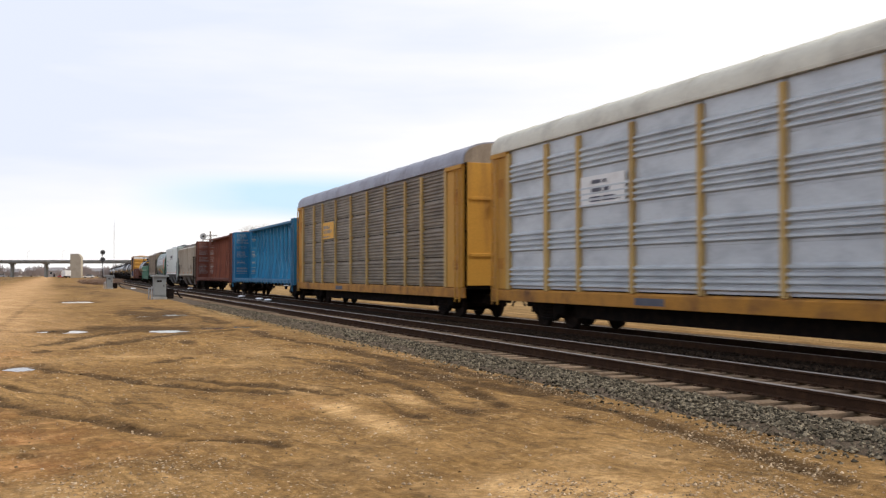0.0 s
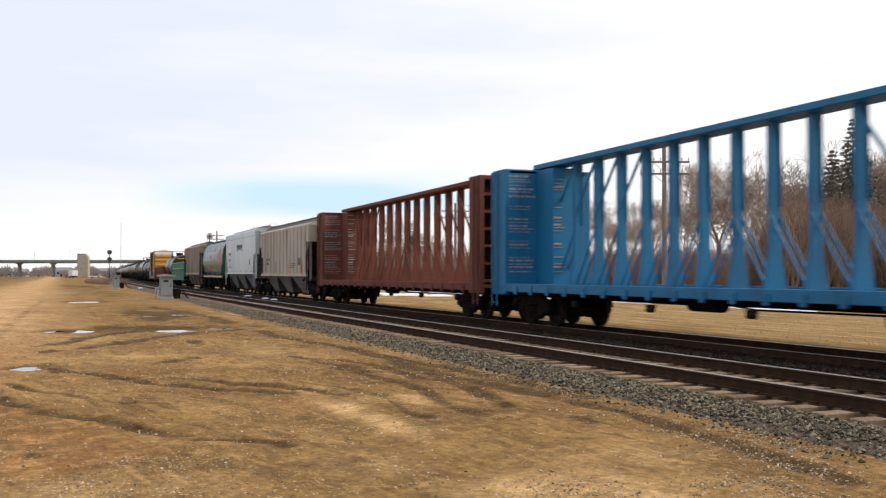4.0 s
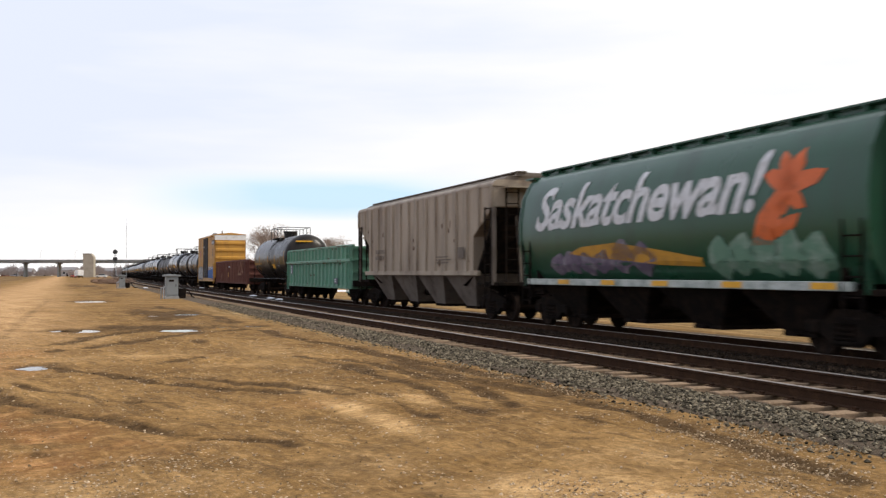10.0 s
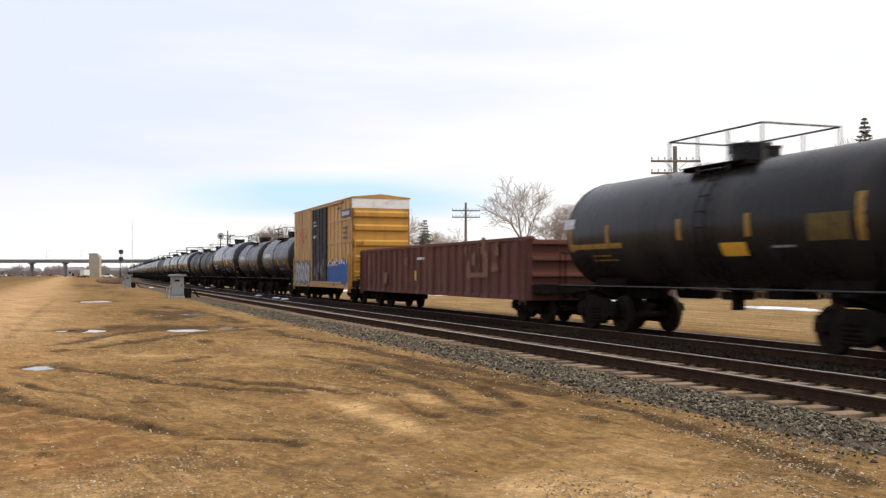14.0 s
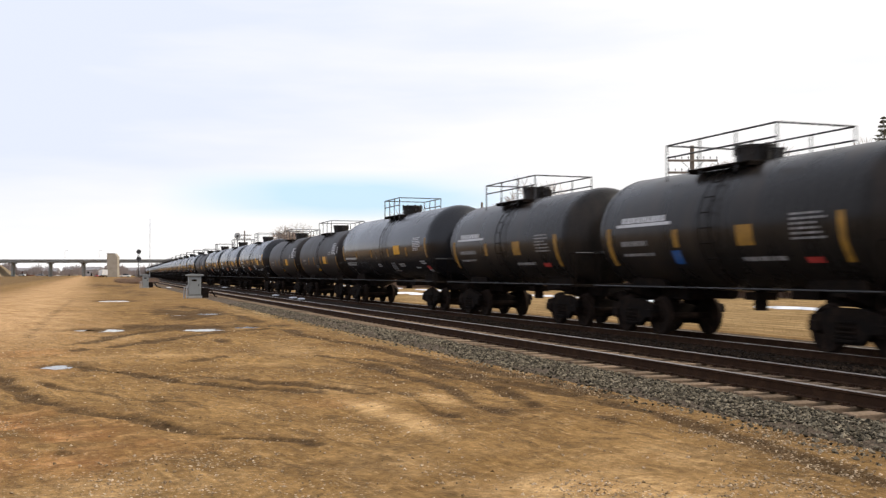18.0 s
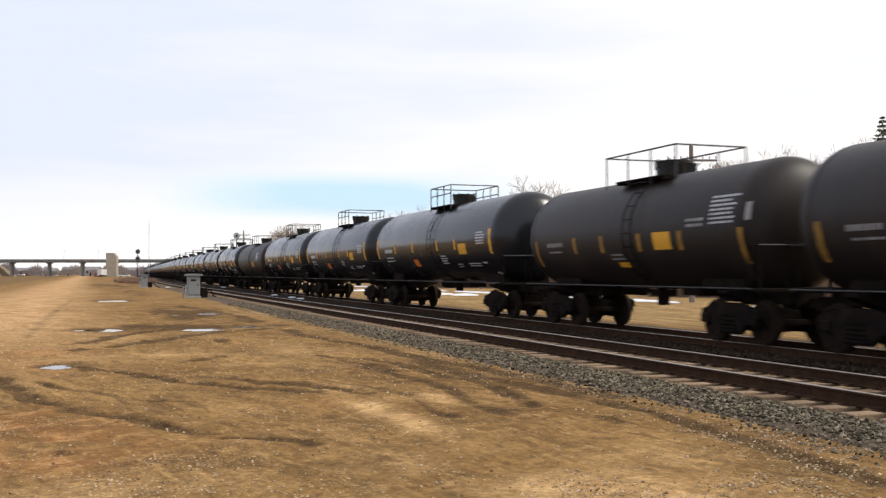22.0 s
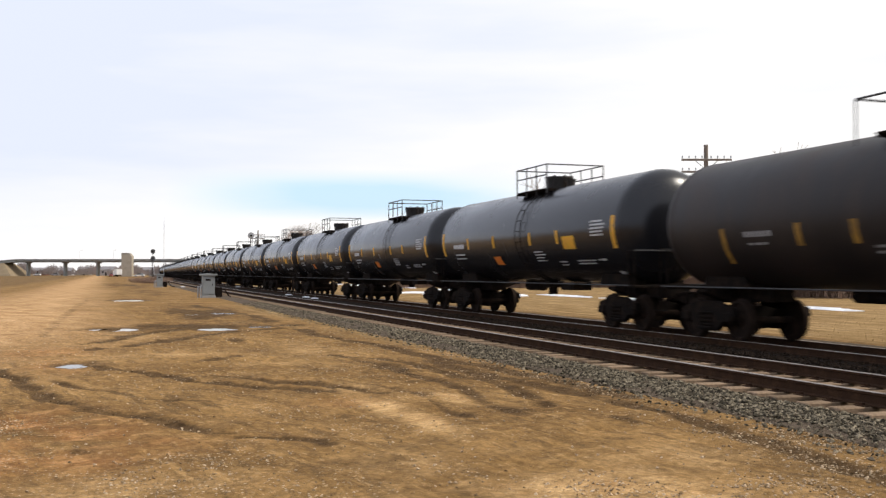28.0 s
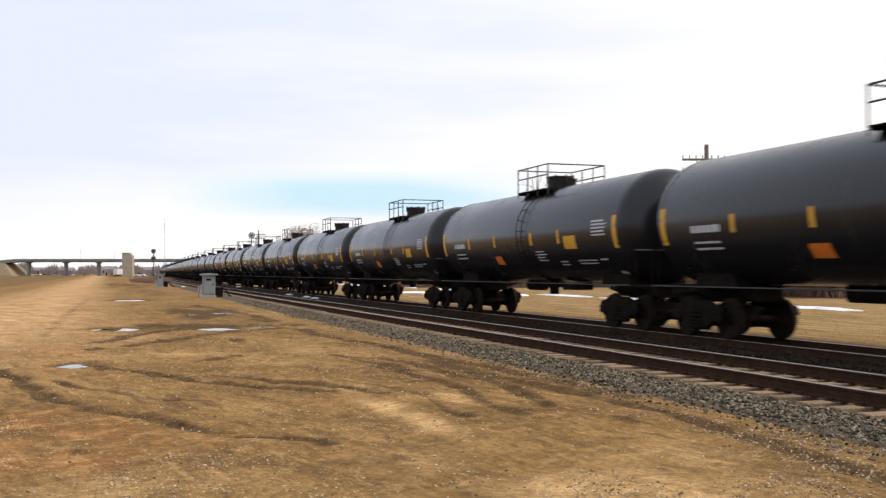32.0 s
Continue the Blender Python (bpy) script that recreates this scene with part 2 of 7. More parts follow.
M["spruce"] = shade("spruce_needles", (0.150, 0.145, 0.105), 0.9, 0, (0.15, 0.125, 0.09), 0.5, 0.8, 6, 0.35, 0)
M["straw"] = shade("dry_grass_blades", (0.30, 0.205, 0.095), 0.95, 0, (0.22, 0.145, 0.065), 0.5, 0.7, 9, 0.3, 0)
M["snow"] = shade("old_snow", (0.78, 0.79, 0.82), 0.7, 0, (0.60, 0.60, 0.61), 0.5, 2, 20, 0.06, 0.3)
# shed roofs paled in colour for the haze over the distance
M["roofing"] = shade("haze_paled_roofing", (0.26, 0.245, 0.245), 0.9, 0, None, 0.5, 1, 8, 0.15, 0.1)
M["siding"] = shade("pale_siding", (0.42, 0.40, 0.385), 0.8, 0, (0.33, 0.31, 0.30), 0.4, 1, 8, 0.08, 0.05)
M["red_truck"] = shade("red_paint", (0.40, 0.05, 0.035), 0.4, 0, None, 0.3, 2, 20, 0.08, 0)
M["glass"] = shade("dark_window_glass", (0.03, 0.035, 0.04), 0.1, 0, None, 0.2, 2, 20, 0.05, 0)
M["lens"] = shade("dark_lens", (0.07, 0.07, 0.072), 0.2, 0, None, 0.2, 2, 20, 0.05, 0)


# ---------------------------------------------------------------- mesh helpers
class Geo:
    """Vertices and faces of one part."""

    def __init__(self):
        self.v, self.f = [], []

    def add(self, vs, fs):
        k = len(self.v)
        self.v += [tuple(p) for p in vs]
        self.f += [tuple(i + k for i in q) for q in fs]
        return self

    def box(self, x0, x1, y0, y1, z0, z1):
        return self.add([(x, y, z) for z in (z0, z1) for y in (y0, y1) for x in (x0, x1)],
                        [(0, 2, 3, 1), (4, 5, 7, 6), (0, 1, 5, 4), (2, 6, 7, 3), (0, 4, 6, 2), (1, 3, 7, 5)])

    def prism(self, outline, a0, a1, axis="y"):
        """An outline (pairs) pulled along an axis: pairs are (x, z) along y, (y, z) along x and (x, y) along z."""
        n = len(outline)
        put = {"y": lambda p, a: (p[0], a, p[1]), "x": lambda p, a: (a, p[0], p[1]), "z": lambda p, a: (p[0], p[1], a)}[axis]
        vs = [put(p, a) for a in (a0, a1) for p in outline]
        fs = [(i, (i + 1) % n, n + (i + 1) % n, n + i) for i in range(n)] + [tuple(range(n - 1, -1, -1)), tuple(range(n, 2 * n))]
        return self.add(vs, fs)

    def cyl(self, p0, p1, r0, r1=None, n=10, caps=True):
        p0, p1 = Vector(p0), Vector(p1)
        r1 = r0 if r1 is None else r1
        w = (p1 - p0).normalized()
        u = w.orthogonal().normalized()
        v = w.cross(u)
        ring = [(math.cos(2 * math.pi * i / n), math.sin(2 * math.pi * i / n)) for i in range(n)]
        vs = [p0 + (u * c + v * s) * r0 for c, s in ring] + [p1 + (u * c + v * s) * r1 for c, s in ring]
        fs = [(i, (i + 1) % n, n + (i + 1) % n, n + i) for i in range(n)]
        if caps:
            fs += [tuple(range(n - 1, -1, -1)), tuple(range(n, 2 * n))]
        return self.add(vs, fs)

    def tube(self, pts, r, n=6):
        for a, b in zip(pts, pts[1:]):
            self.cyl(a, b, r, r, n)
        return self

    def pipe(self, pts, r, n=5):
        """A bent tube in one piece, in a plane of constant y."""
        pts = [Vector(p) for p in pts]
        vs = []
        for i, p in enumerate(pts):
            w = (pts[min(i + 1, len(pts) - 1)] - pts[max(i - 1, 0)]).normalized()
            v = w.cross(Vector((0, 1, 0)))
            vs += [p + (Vector((0, 1, 0)) * math.cos(6.2832 * k / n) + v * math.sin(6.2832 * k / n)) * r for k in range(n)]
        fs = [(i * n + k, i * n + (k + 1) % n, (i + 1) * n + (k + 1) % n, (i + 1) * n + k) for i in range(len(pts) - 1) for k in range(n)]
        return self.add(vs, fs + [tuple(range(n - 1, -1, -1)), tuple(range(len(vs) - n, len(vs)))])

    def lathe(self, prof, n=32, axis="y", at=(0, 0, 0)):
        """prof: pairs (along, radius)."""
        vs, fs, m = [], [], len(prof)
        for a, r in prof:
            for i in range(n):
                c, s = r * math.cos(2 * math.pi * i / n), r * math.sin(2 * math.pi * i / n)
                p = {"y": (c, a, s), "x": (a, c, s), "z": (c, s, a)}[axis]
                vs.append((p[0] + at[0], p[1] + at[1], p[2] + at[2]))
        for k in range(m - 1):
            for i in range(n):
                j = (i + 1) % n
                fs.append((k * n + i, (k + 1) * n + i, (k + 1) * n + j, k * n + j))
        fs.append(tuple(range(n)))
        fs.append(tuple((m - 1) * n + i for i in range(n - 1, -1, -1)))
        return self.add(vs, fs)

    def mesh(self, name, material, smooth=False, bevel=0.0):
        me = bpy.data.meshes.new(name)
        me.from_pydata(self.v, [], self.f)
        bm = bmesh.new()
        bm.from_mesh(me)
        if bevel:
            bmesh.ops.bevel(bm, geom=bm.edges[:], offset=bevel, segments=1, affect="EDGES", clamp_overlap=True)
        bmesh.ops.recalc_face_normals(bm, faces=bm.faces)
        bm.to_mesh(me)
        bm.free()
        me.materials.append(material)
        if smooth:
            me.polygons.foreach_set("use_smooth", [True] * len(me.polygons))
            me.set_sharp_from_angle(angle=radians(35))
        me.update()
        return me


def part(name, geo, material, parent=None, label="", smooth=False, bevel=0.0, at=None):
    """One mesh object under a thing or a part. geo: a Geo or a mesh that is shared."""
    me = geo if isinstance(geo, bpy.types.Mesh) else geo.mesh(name, M[material], smooth, bevel)
    ob = new(name, me)
    ob.parent = parent
    if at is not None:
        ob.location = at
    if label:
        tagged(ob, label)
    return ob


def thing(name, label, category, group="", at=(0, 0, 0)):
    ob = new(name)
    ob.empty_display_size = 0.3
    ob.location = at
    return tagged(ob, label, category, group)


# ---------------------------------------------------------------- the plan
K, BEND = 0.72e-4, 280.0          # the line curves gently to the east, then runs straight again
TRAIN_X, NEAR_X = 15.05, 9.30     # centre lines of the two tracks at y = 0
MAIN_RAIL = 0.075                 # the main track lies a little lower than the yard track
CAR_Z, DROP = 0.30, 0.225         # height of the car bodies, and of the trucks below them


def off(y):
    if y <= 0:
        return 0.0
    return K * y * y if y < BEND else K * BEND * BEND + 2 * K * BEND * (y - BEND)


def slope(y):
    return 0.0 if y <= 0 else 2 * K * min(y, BEND)


ARC_Y = np.concatenate([[-700.0], np.arange(0, 1400.1, 1.0)])
ARC_S = np.concatenate([[-700.0, 0.0], np.cumsum(np.sqrt(1 + np.array([slope(y + 0.5) for y in np.arange(0, 1400, 1.0)]) ** 2))])


def track_pose(s, x0=TRAIN_X):
    """The pose of a car whose middle is s metres up the line."""
    y = float(np.interp(s, ARC_S, ARC_Y))
    return pose(x0 + off(y), y, CAR_Z, 0, 0, -math.degrees(math.atan(slope(y))))


def at_view(u, depth, z=0.0):
    """A far place, by its bearing."""
    a = radians(21.31) + math.atan((u - 784) / 1784)
    r = depth / math.cos(math.atan((u - 784) / 1784))
    return (r * math.sin(a), r * math.cos(a), z)

# tyre ruts, puddles and snow in the yard, in metres
RUT_A = [(-2.2, 20.5), (-1.5, 18.0), (-0.87, 16.04), (-0.49, 14.14), (-0.08, 12.98), (0.29, 12.54), (0.65, 11.74), (0.95, 11.25), (1.25, 10.81)]
RUT_B = [(1.39, 10.45), (1.63, 10.29), (1.93, 10.03), (2.08, 9.77)]
RUT_C = [(-0.2, 19.23), (0.49, 18.21), (1.08, 17.0), (1.37, 16.34), (1.97, 15.61), (2.37, 14.97), (3.08, 14.26)]
RUT_D = [(1.8, 17.11), (2.38, 16.14), (2.94, 15.33), (3.37, 14.52), (3.77, 13.71)]
RUT_E = [(-0.23, 26.0), (0.76, 28.39), (1.64, 30.25), (2.5, 30.84)]
RUT_F = [(-0.25, 23.39), (0.21, 23.91), (0.92, 25.16), (1.91, 26.97), (2.62, 27.95), (3.72, 29.77), (5.2, 30.8), (5.71, 29.95), (5.68, 26.29)]
RUT_G = [(5.68, 26.29), (5.84, 24.58), (6.2, 22.59), (6.15, 20.66), (6.3, 18.39), (6.61, 17.14), (6.73, 15.45), (6.81, 13.87), (6.73, 12.12)]
RUT_H = [(6.36, 13.4), (6.34, 12.2), (6.39, 11.49), (6.43, 10.64), (6.33, 9.44), (6.26, 8.51), (6.18, 7.86), (6.14, 7.33), (6.07, 6.55)]
RUT_I = [(4.52, 20.48), (4.76, 18.7), (4.95, 16.64), (5.06, 15.6), (4.96, 14.0), (4.74, 12.11), (4.69, 10.93)]
RUT_J = [(6.0, 18.5), (6.05, 16.77), (6.07, 15.51), (6.15, 14.55), (6.25, 13.36), (6.45, 12.7)]
RUT_K = [(5.2, 19.5), (5.55, 17.6), (5.62, 15.9), (5.72, 14.4), (5.6, 13.0), (5.35, 11.6)]
RUT_L = [(-0.63, 16.92), (-0.1, 15.75), (0.57, 14.63), (0.99, 13.82), (1.44, 13.66)]
RUT_M = [(1.91, 19.9), (2.25, 20.32), (2.6, 20.75)]
RUT_N = [(4.5, 53.46), (5.07, 48.9), (5.53, 43.68), (5.71, 38.95), (5.6, 34.76)]
RUT_O = [(-0.8, 71.2), (-1.25, 49.7), (-1.39, 36.97), (-1.48, 28.5)]
RUT_P = [(3.4, 15.3), (3.9, 14.3), (4.2, 13.3), (4.1, 12.2), (4.05, 11.0)]
PUDDLES = [(-0.5, 19.69, 0.30), (0.61, 31.87, 0.5), (-0.05, 32.12, 0.36), (3.33, 31.17, 0.55), (4.8, 32.33, 0.40), (5.84, 32.68, 0.32), (1.59, 65.26, 1.0),
           (3.06, 44.61, 0.36), (3.5, 42.4, 0.34), (4.79, 43.32, 0.55)]
SNOW = [(14.63, 115.41), (17.94, 119.5), (12.89, 72.9), (12.7, 65.27), (8.74, 117.73), (12.58, 62.01)]
RUTS = [(RUT_A, 0.12, 0.045, 1.0), (RUT_B, 0.11, 0.03, 0.95), (RUT_C, 0.13, 0.035, 0.95), (RUT_D, 0.10, 0.03, 0.85), (RUT_E, 0.22, 0.03, 0.85), (RUT_F, 0.17, 0.03, 0.95),
        (RUT_G, 0.16, 0.03, 1.0), (RUT_H, 0.13, 0.03, 0.95), (RUT_I, 0.11, 0.02, 0.85), (RUT_J, 0.17, 0.03, 1.0), (RUT_K, 0.12, 0.02, 0.85), (RUT_L, 0.08, 0.02, 0.7),
        (RUT_M, 0.16, 0.02, 0.8), (RUT_N, 0.22, 0.02, 0.75), (RUT_O, 0.22, 0.01, 0.3), (RUT_P, 0.07, 0.015, 0.6)]


# ---------------------------------------------------------------- ground
def smooth_noise(x, y, size, seed):
    """Value noise on a numpy grid of places."""
    rng = np.random.RandomState(seed)
    t = rng.rand(256, 256)
    fx, fy = x / size + 37.3, y / size + 11.7
    ix, iy = np.floor(fx).astype(int), np.floor(fy).astype(int)
    u, v = fx - ix, fy - iy
    u, v = u * u * (3 - 2 * u), v * v * (3 - 2 * v)
    g = lambda a, b: t[a % 256, b % 256]
    return (g(ix, iy) * (1 - u) + g(ix + 1, iy) * u) * (1 - v) + (g(ix, iy + 1) * (1 - u) + g(ix + 1, iy + 1) * u) * v - 0.5


def near_path(x, y, pts):
    """Distance to a polyline."""
    d = np.full(x.shape, 1e9)
    for (ax, ay), (bx, by) in zip(pts, pts[1:]):
        ex, ey = bx - ax, by - ay
        t = np.clip(((x - ax) * ex + (y - ay) * ey) / (ex * ex + ey * ey), 0, 1)
        d = np.minimum(d, np.hypot(x - ax - t * ex, y - ay - t * ey))
    return d


def spots(x, y, rows):
    """Soft spots: each x, y, half width, half length, strength."""
    a = np.zeros_like(x)
    for cx, cy, rx, ry, k in rows:
        a = np.maximum(a, k * np.exp(-((x - cx) / rx) ** 2 - ((y - cy) / ry) ** 2))
    return a


PALE = [(3.35, 12.3, 0.22, 0.9, 1.0), (3.5, 10.9, 0.22, 0.9, 1.0), (4.46, 12.84, 0.16, 0.6, 0.9), (3.6, 7.4, 0.95, 1.0, 1.0), (2.8, 8.4, 0.6, 0.7, 0.7), (4.35, 6.7, 0.7, 0.6, 0.9), (1.41, 21.8, 0.4, 0.9, 0.8), (2.44, 22.1, 0.7, 0.9, 0.6),
        (0.9, 27.6, 0.6, 1.2, 0.5), (3.44, 14.4, 0.35, 0.5, 0.6), (4.3, 22.3, 0.6, 1.6, 0.7), (0.3, 8.3, 0.8, 0.5, 0.5), (5.2, 8.2, 0.5, 0.7, 0.5), (0.2, 21.5, 0.5, 0.8, 0.6), (3.1, 19.0, 0.7, 0.5, 0.5)]
RED = [(-1.2, 10.4, 0.7, 1.4, 0.9), (-0.5, 11.9, 0.6, 1.1, 0.9), (-0.1, 10.6, 0.55, 1.2, 1.0), (0.6, 10.3, 0.7, 0.5, 0.5), (-0.8, 19.0, 0.4, 1.2, 0.7), (2.9, 12.9, 0.5, 0.5, 0.4), (-1.0, 22.5, 0.8, 1.5, 0.5)]
DAMP = [(4.9, 17.4, 0.35, 0.8, 1.0), (5.66, 10.28, 0.12, 0.4, 0.7), (5.2, 9.5, 0.13, 0.28, 1.0), (-0.22, 10.05, 0.12, 0.3, 0.6), (3.2, 26.0, 0.25, 1.0, 0.7), (2.8, 32.8, 2.8, 3.0, 0.9), (4.2, 44.0, 1.8, 8.0, 0.95), (6.3, 15.2, 0.45, 3.0, 0.5),
        (3.4, 17.0, 0.7, 0.5, 0.6), (2.2, 16.6, 1.2, 0.6, 0.3), (1.7, 12.6, 1.4, 1.8, 0.22), (5.0, 12.2, 0.8, 1.6, 0.3), (5.4, 36.5, 0.5, 3.0, 0.7), (2.3, 8.9, 1.0, 0.5, 0.35), (0.0, 31.0, 1.3, 1.2, 0.6), (3.5, 150.0, 4.0, 45.0, 0.6), (4.0, 95.0, 2.2, 20.0, 0.5)]
GRAVEL = [(-1.25, 11.6, 0.5, 0.8, 1.0), (-0.9, 9.6, 0.5, 0.7, 0.8), (0.66, 9.5, 0.5, 0.25, 1.0), (1.15, 9.1, 0.5, 0.3, 1.0), (-0.1, 8.75, 0.5, 0.3, 1.0), (0.2, 8.3, 0.6, 0.4, 0.7), (1.85, 8.2, 0.5, 0.5, 0.7), (5.1, 6.85, 0.45, 0.3, 1.0), (4.9, 6.3, 0.7, 0.3, 0.8), (6.2, 7.6, 0.35, 1.6, 0.7),
          (6.75, 10.5, 0.25, 3.0, 0.9), (6.85, 17.0, 0.22, 6.0, 0.8), (3.6, 17.3, 0.6, 0.5, 0.6), (4.7, 17.5, 0.5, 0.6, 0.6), (3.6, 7.6, 0.9, 1.0, 0.35), (5.75, 19.0, 0.3, 0.6, 0.7)]
VERGE = [(8.6, 84.0), (8.0, 66.0), (7.26, 43.0), (7.15, 35.0), (7.04, 27.9), (7.02, 22.5)]


def ground_layers(x, y):
    """Height, dampness, straw, road, pale dust, red clay and gravel at places of the ground."""
    near = np.clip((90 - np.hypot(x, y)) / 50, 0, 1)
    wob = smooth_noise(x, y, 0.9, 5) * 0.28 + smooth_noise(x, y, 0.3, 6) * 0.10
    z = near * (0.06 * smooth_noise(x, y, 3.1, 1) + 0.05 * smooth_noise(x, y, 0.8, 2) + 0.035 * smooth_noise(x, y, 0.33, 3) + 0.024 * smooth_noise(x, y, 0.15, 4))
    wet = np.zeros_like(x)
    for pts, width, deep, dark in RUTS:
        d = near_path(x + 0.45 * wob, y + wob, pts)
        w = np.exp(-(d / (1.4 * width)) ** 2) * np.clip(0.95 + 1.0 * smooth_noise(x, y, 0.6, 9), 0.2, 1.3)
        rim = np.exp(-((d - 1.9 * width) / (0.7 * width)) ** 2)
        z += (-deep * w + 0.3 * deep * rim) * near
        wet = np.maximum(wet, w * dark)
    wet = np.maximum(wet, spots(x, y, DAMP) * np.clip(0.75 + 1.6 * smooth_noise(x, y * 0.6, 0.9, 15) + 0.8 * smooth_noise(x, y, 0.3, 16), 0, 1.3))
    lumps = spots(x, y, [(4.9, 17.3, 1.0, 1.3, 1.0), (6.3, 12.5, 0.35, 5.0, 0.4)])
    z += lumps * (0.04 * np.abs(smooth_noise(x, y, 0.35, 17)) + 0.03 * np.abs(smooth_noise(x, y, 0.16, 18)))
    for px, py, r in PUDDLES:
        d = np.hypot((x - px), (y - py) * 0.6) / r
        m = np.exp(-(d / 1.7) ** 6)
        z = z * (1 - m) + m * (-0.062 * np.exp(-d ** 2 * 0.8) + 0.030 * smooth_noise(x, y, 0.42, 3) + 0.022 * smooth_noise(x, y, 0.2, 4))
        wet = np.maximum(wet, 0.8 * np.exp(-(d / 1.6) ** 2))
    road_mid = -3.3 + 0.002 * y
    road = np.clip(1.25 - np.abs(x - road_mid + 1.2 * smooth_noise(x, y, 7, 13)) / 3.7, 0, 1) * np.clip((y - 15) / 16, 0, 1)
    straw = np.clip((x - TRAIN_X - 2.4) / 0.6, 0, 1)
    patch = np.clip(2.6 * (smooth_noise(x, y * 0.35, 2.3, 21) + 0.6 * smooth_noise(x, y * 0.5, 0.8, 22)) - 0.25, 0, 1)
    verge = np.exp(-(near_path(x, y, VERGE) / (0.30 + 0.007 * y)) ** 2)
    straw = np.maximum(straw, np.clip(verge * (0.55 + 1.3 * patch) + patch * 0.30 * np.clip((y - 14) / 10, 0, 1), 0, 1) * (1 - road))
    straw = np.maximum(straw, np.clip((-9 - x) / 4, 0, 1) * 0.6)
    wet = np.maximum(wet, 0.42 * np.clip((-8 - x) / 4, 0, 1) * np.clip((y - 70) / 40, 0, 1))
    br = np.clip(0.75 + 1.5 * smooth_noise(x, y * 0.7, 0.7, 25) + 0.7 * smooth_noise(x, y, 0.22, 26), 0, 1.3)
    pale, red, gravel = spots(x, y, PALE) * br, spots(x, y, RED) * br, spots(x, y, GRAVEL) * br
    track = np.clip((x - 7.0 - K * np.clip(y, 0, None) ** 2) / 0.5, 0, 1)
    z = z * np.clip((7.0 - x) / 1.4, 0.12, 1)
    z = z * (1 - track) - 0.20 * np.clip((x - 7.4 - K * y * y) / 0.8, 0, 1) * np.clip((TRAIN_X + 2.3 + K * y * y - x) / 0.6, 0, 1)
    return z, np.clip(wet, 0, 1), straw, road, np.clip(pale, 0, 1), np.clip(red, 0, 1), np.clip(gravel, 0, 1)


def ground_material():
    mt = bpy.data.materials.new("dirt_yard")
    mt.use_nodes = True
    nt = mt.node_tree
    N, L = nt.nodes.new, nt.links.new
    b = nt.nodes["Principled BSDF"]
    co = N("ShaderNodeTexCoord")

    def noise_tex(scale, stretch, detail=6.0, rough=0.6, way=-30):
        turn = N("ShaderNodeMapping")
        turn.inputs["Rotation"].default_value = (0, 0, radians(way))
        L(co.outputs["Object"], turn.inputs[0])
        mp = N("ShaderNodeMapping")
        mp.inputs["Scale"].default_value = stretch
        L(turn.outputs[0], mp.inputs[0])
        n = N("ShaderNodeTexNoise")
        n.inputs["Scale"].default_value, n.inputs["Detail"].default_value, n.inputs["Roughness"].default_value = scale, detail, rough
        L(mp.outputs[0], n.inputs[0])
        return n.outputs[0]

    def ramp(fac, stops):
        r = N("ShaderNodeValToRGB")
        el = r.color_ramp.elements
        while len(el) < len(stops):
            el.new(0.5)
        for e, (p, c) in zip(el, stops):
            e.position, e.color = p, (*c, 1)
        L(fac, r.inputs[0])
        return r.outputs[0]

    def mix(fac, a, c2):
        m = N("ShaderNodeMix")
        m.data_type = "RGBA"
        L(fac, m.inputs["Factor"])
        for key, v in (("A", a), ("B", c2)):
            if isinstance(v, tuple):
                m.inputs[key].default_value = (*v, 1)
            else:
                L(v, m.inputs[key])
        return m.outputs["Result"]

    def attr(name):
        a = N("ShaderNodeAttribute")
        a.attribute_name = name
        return a.outputs["Fac"]

    def math_(op, a, c2):
        m = N("ShaderNodeMath")
        m.operation, m.use_clamp = op, True
        for i, v in enumerate((a, c2)):
            if isinstance(v, float):
                m.inputs[i].default_value = v
            else:
                L(v, m.inputs[i])
        return m.outputs[0]

    big = noise_tex(0.45, (1, 0.7, 1))
    mid = noise_tex(2.4, (0.8, 1.3, 1), 7, 0.65)
    fine = noise_tex(11, (1, 1, 1), 8, 0.78)
    streak = noise_tex(2.6, (1.5, 0.13, 1), 7, 0.68, -13)
    dirt = ramp(big, [(0.34, (0.130, 0.077, 0.032)), (0.50, (0.188, 0.114, 0.047)), (0.66, (0.262, 0.162, 0.068))])
    dirt = mix(ramp(mid, [(0.50, (0, 0, 0)), (0.66, (0.6, 0.6, 0.6))]), dirt, (0.310, 0.192, 0.082))
    dirt = mix(ramp(streak, [(0.54, (0, 0, 0)), (0.66, (0.7, 0.7, 0.7))]), dirt, (0.085, 0.052, 0.024))
    dirt = mix(ramp(noise_tex(3.3, (1.5, 0.16, 1), 7, 0.68, -15), [(0.57, (0, 0, 0)), (0.68, (0.6, 0.6, 0.6))]), dirt, (0.400, 0.255, 0.110))
    dirt = mix(ramp(noise_tex(4.6, (1.1, 0.30, 1), 8, 0.75, -16), [(0.50, (0, 0, 0)), (0.60, (0.62, 0.62, 0.62))]), dirt, (0.098, 0.064, 0.033))
    dirt = mix(ramp(noise_tex(7.5, (1.1, 0.45, 1), 7, 0.75, -10), [(0.57, (0, 0, 0)), (0.66, (0.65, 0.65, 0.65))]), dirt, (0.400, 0.275, 0.145))
    straw_c = ramp(noise_tex(1.7, (1.6, 0.10, 1), 8, 0.7, 0), [(0.38, (0.135, 0.088, 0.041)), (0.50, (0.225, 0.150, 0.071)), (0.62, (0.36, 0.255, 0.130))])
